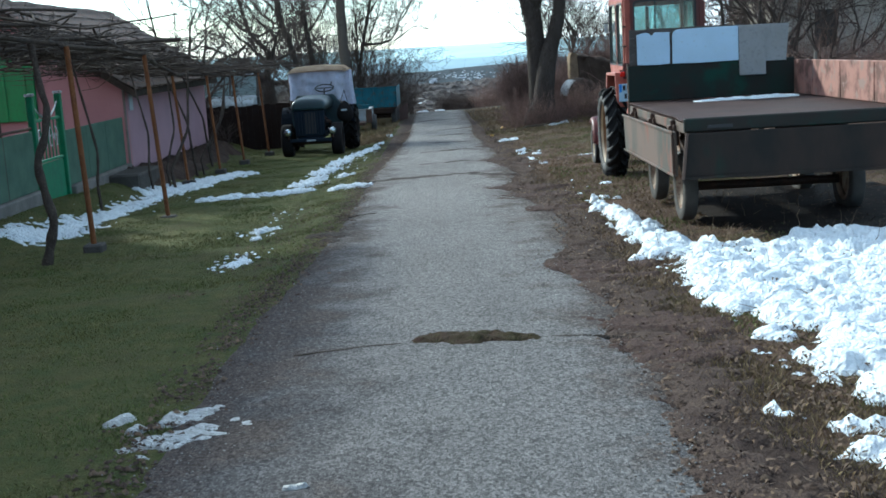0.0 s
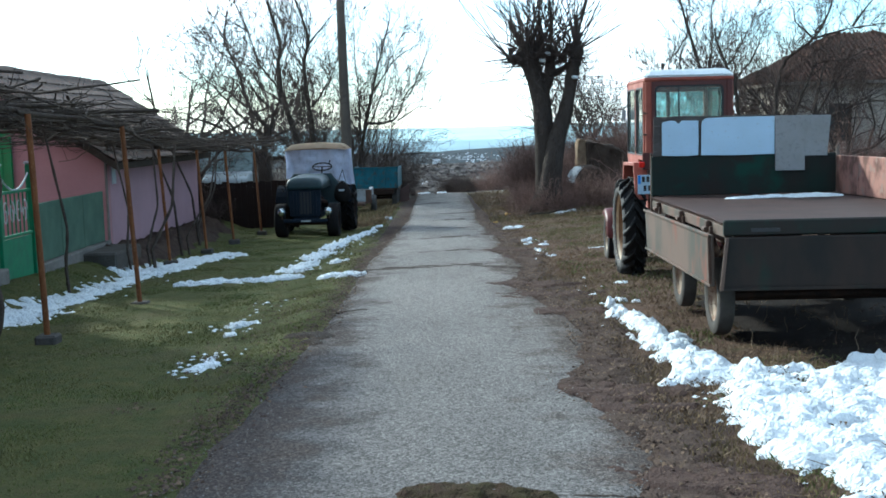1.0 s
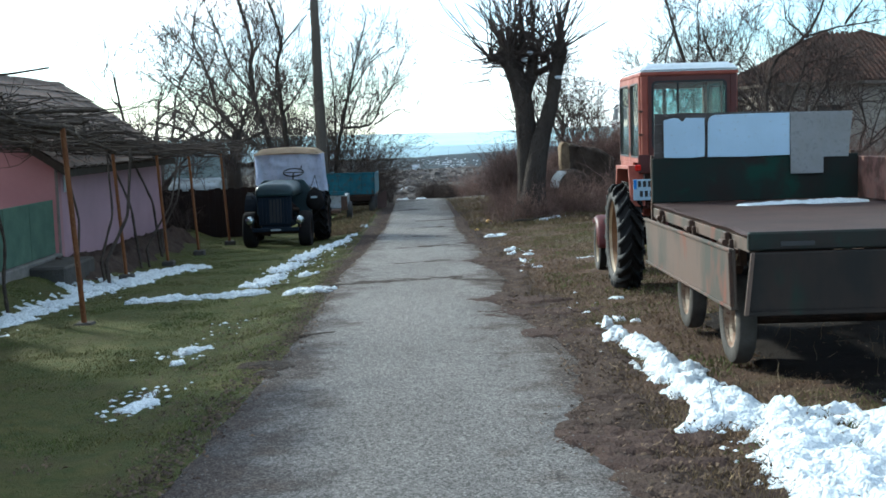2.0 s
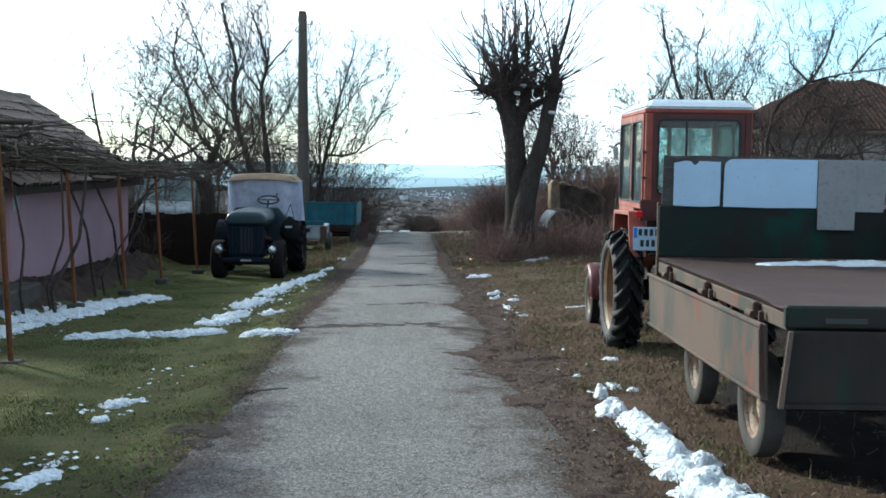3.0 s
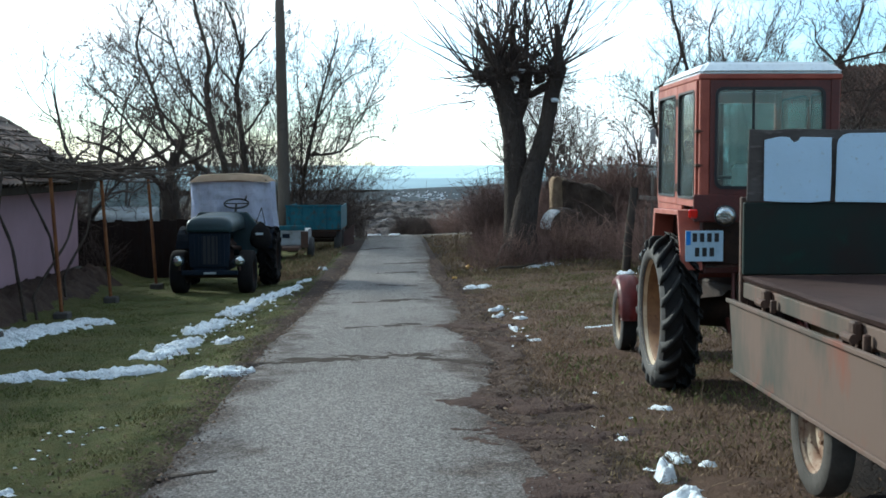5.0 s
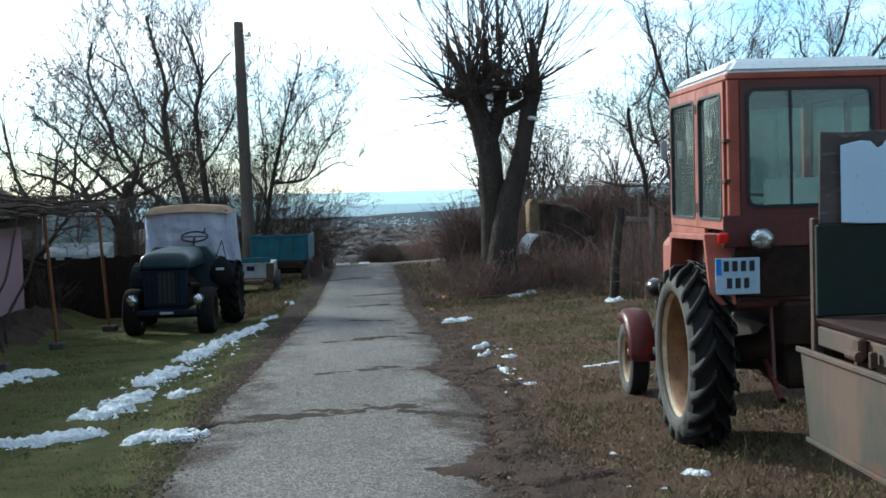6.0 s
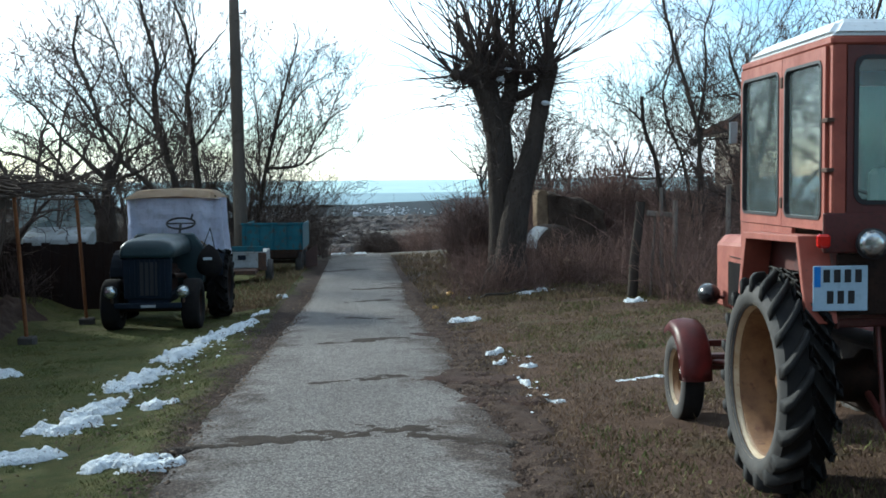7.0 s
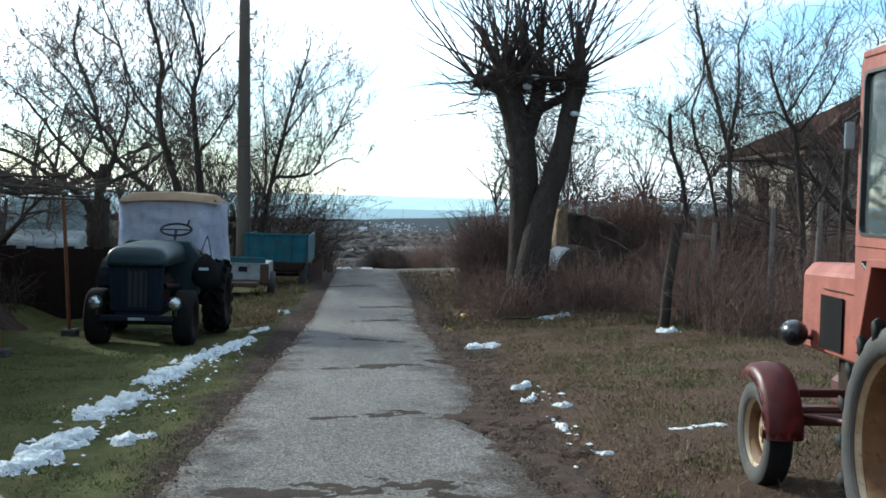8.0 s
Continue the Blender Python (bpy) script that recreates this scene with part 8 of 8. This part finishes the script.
# ---------------------------------------------------------------- far country
def ridge(name, y_front, y_crest, z_front, crest, mat, label, half=2400, step=40):
    xs = np.arange(-half, half + 1, step)
    v, f = [], []
    rows = 7
    for k in range(rows + 1):
        s = k / rows
        for x in xs:
            zc = crest(x)
            if k == rows:
                v.append((x, y_crest + 60, z_front - 20))
            else:
                u = k / (rows - 1)
                v.append((x, y_front + (y_crest - y_front) * u, z_front + (zc - z_front) * u ** 1.3))
    n_ = len(xs)
    for k in range(rows):
        for i in range(n_ - 1):
            a = k * n_ + i
            f.append((a, a + 1, a + n_ + 1, a + n_))
    ob = put(name, quads(name, np.array(v), np.array(f)), mat, smooth=True)
    return tagged(ob, label, "hills", kind="structure")


def near_crest(x):
    return -45.5 + 11.0 * (min(max(x, -400), 350) + 82) / 207 * (1 if x > -82 else 0.35) + 1.5 * noise.noise((x / 90, 0, 0))


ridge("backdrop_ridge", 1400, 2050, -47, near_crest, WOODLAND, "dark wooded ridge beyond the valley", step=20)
ridge("backdrop_hills", 2600, 3500, -52, lambda x: -38 + 6 * noise.noise((x / 500, 3, 0)), HAZE_BLUE, "hazy blue-grey hills")
ridge("backdrop_plain", 3650, 4900, -46, lambda x: 1.0 + 3 * noise.noise((x / 900, 7, 0)), HAZE_PALE, "pale far plain under haze")

def far_scrub(name, count, seed, mat, label):
    """Uneven low crowns strewn over the valley floor, larger and closer together in drifts."""
    rng = np.random.default_rng(seed)
    v, f = [], []
    for k in range(count):
        y = 80 * 17.0 ** rng.random()
        x = rng.uniform(-0.12, 0.15) * y + rng.uniform(-10, 10)
        if noise.noise((x / 14 / (1 + y / 300), y / 60, seed)) < 0.02:
            continue
        wide, high = rng.uniform(0.5, 1.3) * (1 + y / 130), rng.uniform(0.35, 0.9) * (1 + y / 260)
        z, n0 = G(x, y) - 0.15, len(v)
        for ring, (r, h) in enumerate(((1.0, 0.0), (0.9, 0.45), (0.5, 0.85))):
            for j in range(7):
                a = 2 * math.pi * (j + 0.5 * ring) / 7
                q = r * wide * rng.uniform(0.6, 1.25)
                v.append((x + q * math.cos(a), y + q * math.sin(a), z + h * high * rng.uniform(0.6, 1.3) + (0.15 if ring else 0)))
        v.append((x, y, z + high * rng.uniform(0.85, 1.2)))
        for ring in range(2):
            for j in range(7):
                p, q = n0 + ring * 7 + j, n0 + ring * 7 + (j + 1) % 7
                f.append((p, q, q + 7, p + 7))
        for j in range(7):
            f.append((n0 + 14 + j, n0 + 14 + (j + 1) % 7, n0 + 21, n0 + 21))
    mesh = bpy.data.meshes.new(name)
    mesh.from_pydata(v, [], [g if g[2] != g[3] else g[:3] for g in f])
    return tagged(put(name, mesh, mat), label, "woods", kind="stuff")


SCRUB = material("bare grey scrub", (0.115, 0.1, 0.092), 1.0, second=(0.085, 0.076, 0.073), scale=0.5, third=(0.14, 0.125, 0.11), fine=2.5, bump=1.0, dist=0.4, random=0.5)
far_scrub("far_wood", 5200, 1, SCRUB, "bare grey scrub strewn over the valley")

rng_v = np.random.default_rng(31)
vh = thing("village_house", pose(0, 1500, -44), "small white house of the distant village", "house", "houses of the village")
part("wall", box(-5, 5, -4, 4, -2, 3.2, 0), FAR_WALL, vh)
part("roof", prism([(-4.6, 3.2), (4.6, 3.2), (0, 5.4)], "x", -5.4, 5.4, 0), FAR_ROOF, vh)
for k in range(85):
    x = rng_v.normal(48, 26) if k % 5 else rng_v.uniform(-200, 230)
    u = min(max(rng_v.normal(0.5, 0.16), 0.2), 0.9)
    y = 1400 + 650 * u
    z = -47 + (near_crest(x) + 47) * u ** 1.3
    copy_thing(vh, pose(x, y, z, 0, 0, rng_v.uniform(-60, 60)) @ Matrix.Diagonal((rng_v.uniform(0.14, 0.36), rng_v.uniform(0.14, 0.3), rng_v.uniform(0.12, 0.26), 1)))
for n_, caps in enumerate(([(-23, 800, -15, 900, 4)], [(-4.6, 560, -5.1, 660, 1.8), (-3.9, 470, -4.7, 570, 1.4)], [(-9, 430, -4, 446, 1.3)], [(21, 800, 26, 860, 3)], [(33, 900, 36, 960, 3)])):
    blob("valley_snow", caps, 1.0, 0.5, SNOW, "streak of snow in the far fields", "snow", seed=60 + n_, rough=0.4, ragged=0.3, lift=0.7)


# ---------------------------------------------------------------- grass, leaves, loose stones
def blades(name, n_, spots, high, wide, mat, label, seed, keep=None):
    """Short grass: one bent blade is two triangles."""
    rng = np.random.default_rng(seed)
    X, Y, H = [], [], []
    for x0, x1, y0, y1, share in spots:
        k = int(n_ * share)
        x, y = rng.uniform(x0, x1, k), y0 + (y1 - y0) * rng.random(k) ** 1.6
        X.append(x), Y.append(y)
    X, Y = np.concatenate(X), np.concatenate(Y)
    ok = np.array([(keep(a, b) if keep else True) for a, b in zip(X, Y)])
    X, Y = X[ok], Y[ok]
    Z = np.array([G(a, b) for a, b in zip(X, Y)]) - 0.01
    k = len(X)
    a = rng.uniform(0, 2 * np.pi, k)
    h = rng.uniform(*high, k)
    w = rng.uniform(*wide, k) * (1 + Y / 30)
    lean = rng.uniform(0.1, 0.9, k) * h
    b = rng.uniform(0, 2 * np.pi, k)
    c, s = np.cos(a) * w, np.sin(a) * w
    v = np.empty((k, 4, 3))
    v[:, 0] = np.stack((X - c, Y - s, Z), 1)
    v[:, 1] = np.stack((X + c, Y + s, Z), 1)
    v[:, 2] = np.stack((X + c * 0.6 + np.cos(b) * lean * 0.4, Y + s * 0.6 + np.sin(b) * lean * 0.4, Z + h * 0.65), 1)
    v[:, 3] = np.stack((X + np.cos(b) * lean, Y + np.sin(b) * lean, Z + h), 1)
    i = np.arange(k)[:, None] * 4
    f = (i + np.array((0, 1, 2, 3))).reshape(-1, 4)
    ob = put(name, quads(name, v.reshape(-1, 3), f), mat)
    return tagged(ob, label, "grass", kind="stuff")


def lawn_here(x, y):
    e = -x + 0.35 * noise.noise((x * 1.2, y * 1.2, 3))
    return e > road_half(y, -1) + 0.02 + 0.22 * max(0.0, noise.noise((x * 3, y * 1.2, 41))) and noise.noise((x * 2.5, y * 2.5, 6)) > -0.35 and x > -5.7


def dry_here(x, y):
    e = x + 0.5 * noise.noise((x * 1.1, y * 1.1, 13))
    if 2.95 < x < 4.5 and 10.9 < y < 13.9:
        return False
    return e > 1.28 + 0.1 * sm((y - 8) / 4) and noise.noise((x * 1.7, y * 1.7, 16)) > -0.35


blades("lawn_grass", 250000, [(-5.8, -1.2, 3.2, 40, 1.0)], (0.008, 0.03), (0.002, 0.004), GRASS, "short green winter lawn", 1, lawn_here)
blades("dry_grass", 170000, [(1.3, 6.0, 3.3, 32, 1.0)], (0.01, 0.048), (0.0015, 0.003), DRY_GRASS, "short dry brown grass", 2, dry_here)
blades("far_dry_grass", 30000, [(1.3, 9.0, 30, 52, 0.8), (-2.6, -1.3, 31, 50, 0.2)], (0.03, 0.12), (0.0025, 0.004), DRY_GRASS, "dry brown grass further along the verges", 7)
blades("verge_grass", 26000, [(1.45, 3.0, 3.3, 10.5, 1.0)], (0.01, 0.05), (0.0015, 0.003), DRY_GRASS, "dry matted grass beside the snow", 8, lambda x, y: noise.noise((x * 2, y * 2, 31)) > -0.3)
blades("verge_green", 16000, [(1.6, 3.0, 3.3, 10.5, 1.0)], (0.01, 0.04), (0.0015, 0.003), GRASS, "thin green grass beside the snow", 9, lambda x, y: x + 0.4 * noise.noise((x * 2, y * 2, 33)) > 1.9)
blades("green_tufts", 60000, [(1.6, 6.0, 6.0, 32, 1.0)], (0.02, 0.06), (0.002, 0.004), GRASS, "patches of green grass among the dry", 3, lambda x, y: noise.noise((x * 0.9, y * 0.9, 21)) + 0.25 * noise.noise((x * 4, y * 4, 22)) > 0.03 and x > 1.75 and not (2.95 < x < 4.5 and 10.9 < y < 13.9))
blades("moss_tuft", 7000, [(-0.25, 0.6, 7.0, 7.4, 1.0)], (0.015, 0.05), (0.0015, 0.003), MOSS_BLADE, "dry moss and grass in the asphalt break", 4, lambda x, y: ((x - 0.07) / 0.25) ** 2 + ((y - 7.2) / 0.12) ** 2 < 0.8 + 0.5 * noise.noise((x * 9, y * 9, 2)) or ((x - 0.4) / 0.16) ** 2 + ((y - 7.11) / 0.06) ** 2 < 0.8)


def leaves(name, n_, spots, mat, label, seed):
    rng = np.random.default_rng(seed)
    v, f = [], []
    for x0, x1, y0, y1, share in spots:
        for k in range(int(n_ * share)):
            x, y = rng.uniform(x0, x1), y0 + (y1 - y0) * rng.random() ** 1.3
            if noise.noise((x * 1.3, y * 1.3, seed)) < -0.1:
                continue
            z = G(x, y) + rng.uniform(0.012, 0.045)
            a, s = rng.uniform(0, 6.28), rng.uniform(0.009, 0.024)
            c, d = math.cos(a), math.sin(a)
            b = len(v)
            t1, t2 = rng.uniform(0, 0.025), rng.uniform(0, 0.025)
            v += [(x - c * s, y - d * s, z), (x + d * s * 0.5, y - c * s * 0.5, z + t1), (x + c * s, y + d * s, z + t2), (x - d * s * 0.5, y + c * s * 0.5, z + t1)]
            f.append((b, b + 1, b + 2, b + 3))
    ob = put(name, quads(name, np.array(v), np.array(f)), mat)
    return tagged(ob, label, "leaves", kind="stuff")


STALK = material("pale dead stalks", (0.22, 0.17, 0.115), 0.85, second=(0.14, 0.1, 0.065), scale=4, bump=0, random=0.4)
rng_q = np.random.default_rng(61)
stalks = []
for k in range(1500):
    x, y = rng_q.uniform(1.5, 4.6), 5.5 + 26 * rng_q.random() ** 1.2
    if noise.noise((x * 0.9, y * 0.9, 44)) < -0.05:
        continue
    a, ln = rng_q.uniform(0, 6.28), rng_q.uniform(0.04, 0.16)
    z = G(x, y) + 0.03
    stalks.append(rod((x, y, z), (x + math.cos(a) * ln, y + math.sin(a) * ln, z + rng_q.uniform(-0.01, 0.05)), 0.003, 0.0015, 0.006, rng_q, 4))
for k in range(240):
    x, y = rng_q.uniform(1.7, 4.4), rng_q.uniform(8.5, 30)
    z = G(x, y)
    stalks.append(rod((x, y, z), (x + rng_q.normal(0, 0.05), y + rng_q.normal(0, 0.05), z + rng_q.uniform(0.08, 0.26)), 0.0035, 0.0015, 0.012, rng_q, 5))
tagged(put("dead_stalk_litter", tubes("dead_stalk_litter", stalks, 3), STALK), "pale dead grass stalks lying and standing in the verge", "grass", kind="stuff")
leaves("leaf_litter", 19000, [(1.3, 5.5, 3, 33, 0.55), (1.15, 2.4, 4, 33, 0.3), (-2.3, -1.2, 9, 36, 0.15)], LEAF, "fallen brown leaves on the verges", 4)
rng_g = np.random.default_rng(8)
sv, sf = [], []
for k in range(5200):
    y = 3.5 + 28 * rng_g.random() ** 1.7
    side = rng_g.choice([-1, 1])
    x = side * (road_half(y, side) + rng_g.normal(-0.2, 0.12)) if rng_g.random() < 0.7 else rng_g.uniform(-1.2, 1.2)
    s = rng_g.uniform(0.003, 0.009)
    z = G(x, y) + 0.022 + s * 0.3
    b = len(sv)
    o = rng_g.uniform(0.6, 1.3, 6)
    sv += [(x - s * o[0], y, z), (x + s * o[1], y, z), (x, y - s * o[2], z), (x, y + s * o[3], z), (x, y, z + s * 0.8 * o[4]), (x, y, z - s)]
    for t in ((0, 2, 4), (2, 1, 4), (1, 3, 4), (3, 0, 4)):
        sf.append(tuple(b + i for i in t))
STONE = material("loose grit", (0.144, 0.138, 0.132), 0.9, second=(0.09, 0.084, 0.081), scale=9, bump=0, random=0.5)
tagged(put("loose_grit", quads("loose_grit", np.array(sv), np.array(sf)), STONE), "loose grey grit on and beside the asphalt", "grit", kind="stuff")

crv, crf = [], []
rng_c = np.random.default_rng(71)
for x0, y0, x1, y1, wide, k_ in ((-3.8, 18.7, -2.2, 19.2, 0.45, 70), (-2.3, 20.2, -1.5, 28.5, 0.5, 170), (-5.0, 14.5, -4.7, 22.5, 0.5, 130), (-2.3, 13.5, -2.0, 16.5, 0.35, 36), (-2.2, 11.2, -2.0, 12.3, 0.25, 40), (1.8, 12.2, 1.9, 17, 0.25, 16), (1.6, 20.0, 1.9, 24, 0.2, 22), (1.75, 5.5, 1.8, 11, 0.1, 30), (2.0, 30.8, 4.4, 31.4, 0.3, 14)):
    for k in range(k_):
        u = rng_c.random()
        x, y = x0 + (x1 - x0) * u + rng_c.normal(0, wide * 0.5), y0 + (y1 - y0) * u + rng_c.normal(0, wide * 0.5)
        if abs(x) < 1.3:
            continue
        sz = rng_c.uniform(0.008, 0.035)
        z = G(x, y) + 0.012
        b = len(crv)
        o = rng_c.uniform(0.6, 1.4, 5)
        crv += [(x - sz * o[0], y, z), (x + sz * o[1], y, z), (x, y - sz * o[2], z), (x, y + sz * o[3], z), (x, y, z + sz * 0.45 * o[4])]
        for t in ((0, 2, 4), (2, 1, 4), (1, 3, 4), (3, 0, 4)):
            crf.append(tuple(b + i for i in t))
tagged(put("snow_crumbs", quads("snow_crumbs", np.array(crv), np.array(crf)), SNOW, smooth=True), "crumbs of melting snow scattered in the grass", "snow", kind="stuff")

# ---------------------------------------------------------------- roof tiles of the near house
def tile_mesh():
    v, f = [], []
    for j, (w, zo) in enumerate(((0.5, 0.03), (0.44, 0.0))):
        for i in range(6):
            a = math.pi * i / 5
            v.append((-math.cos(a) * 0.22 * w, j * 0.36, math.sin(a) * 0.055 + zo))
    for i in range(5):
        f.append((i, i + 1, 7 + i, 6 + i))
    for j in (0,):
        b = len(v)
        for i in range(6):
            x, y, z = v[i]
            v.append((x * 0.86, y, z - 0.016))
        for i in range(5):
            f.append((i, i + 1, b + i + 1, b + i))
    mesh = quads("tile", np.array(v), np.array(f))
    mesh.materials.append(OLD_TILE)
    mesh.polygons.foreach_set("use_smooth", [True] * len(mesh.polygons))
    return mesh


tile = tile_mesh()
rng_t = np.random.default_rng(19)
ex, ez = HX + 0.33, EAVE_Z - 0.14
slope = math.atan2(RIDGE_Z + 0.06 - ez, ex - RIDGE_X)
length = math.hypot(RIDGE_Z + 0.06 - ez, ex - RIDGE_X)
rest_v, rest_f = [], []
tv = np.array([v.co[:] for v in tile.vertices])
tf = [tuple(p.vertices) for p in tile.polygons]
count = 0
for col in range(40):
    for row in range(9):
        y = HY0 - 0.14 + col * 0.215
        s = row * 0.33
        if s > length - 0.2:
            continue
        m = Matrix.Translation((ex - s * math.cos(slope), y + rng_t.normal(0, 0.012), ez + s * math.sin(slope) + rng_t.normal(0.008, 0.008))) @ Matrix.Rotation(math.pi / 2 + rng_t.normal(0, 0.04), 4, "Z") @ Matrix.Rotation(slope, 4, "X")
        if count < 290:
            ob = new("tile", tile)
            ob.parent = house
            ob.matrix_basis = m
            count += 1
        else:
            b = len(rest_v)
            rest_v += [tuple(m @ Vector(p)) for p in tv]
            rest_f += [tuple(b + i for i in q) for q in tf]
tagged(put("tiles_beyond", quads("tiles_beyond", np.array(rest_v), np.array(rest_f)), OLD_TILE, house, smooth=True), kind="stuff")
put("ridge_tiles", tubes("ridge_tiles", [rod((RIDGE_X, HY0 - 0.2, RIDGE_Z + 0.06), (RIDGE_X, HY1 + 0.2, RIDGE_Z + 0.04), 0.1, 0.1, 0.012, rng_t, 20)], 8), OLD_TILE, house)
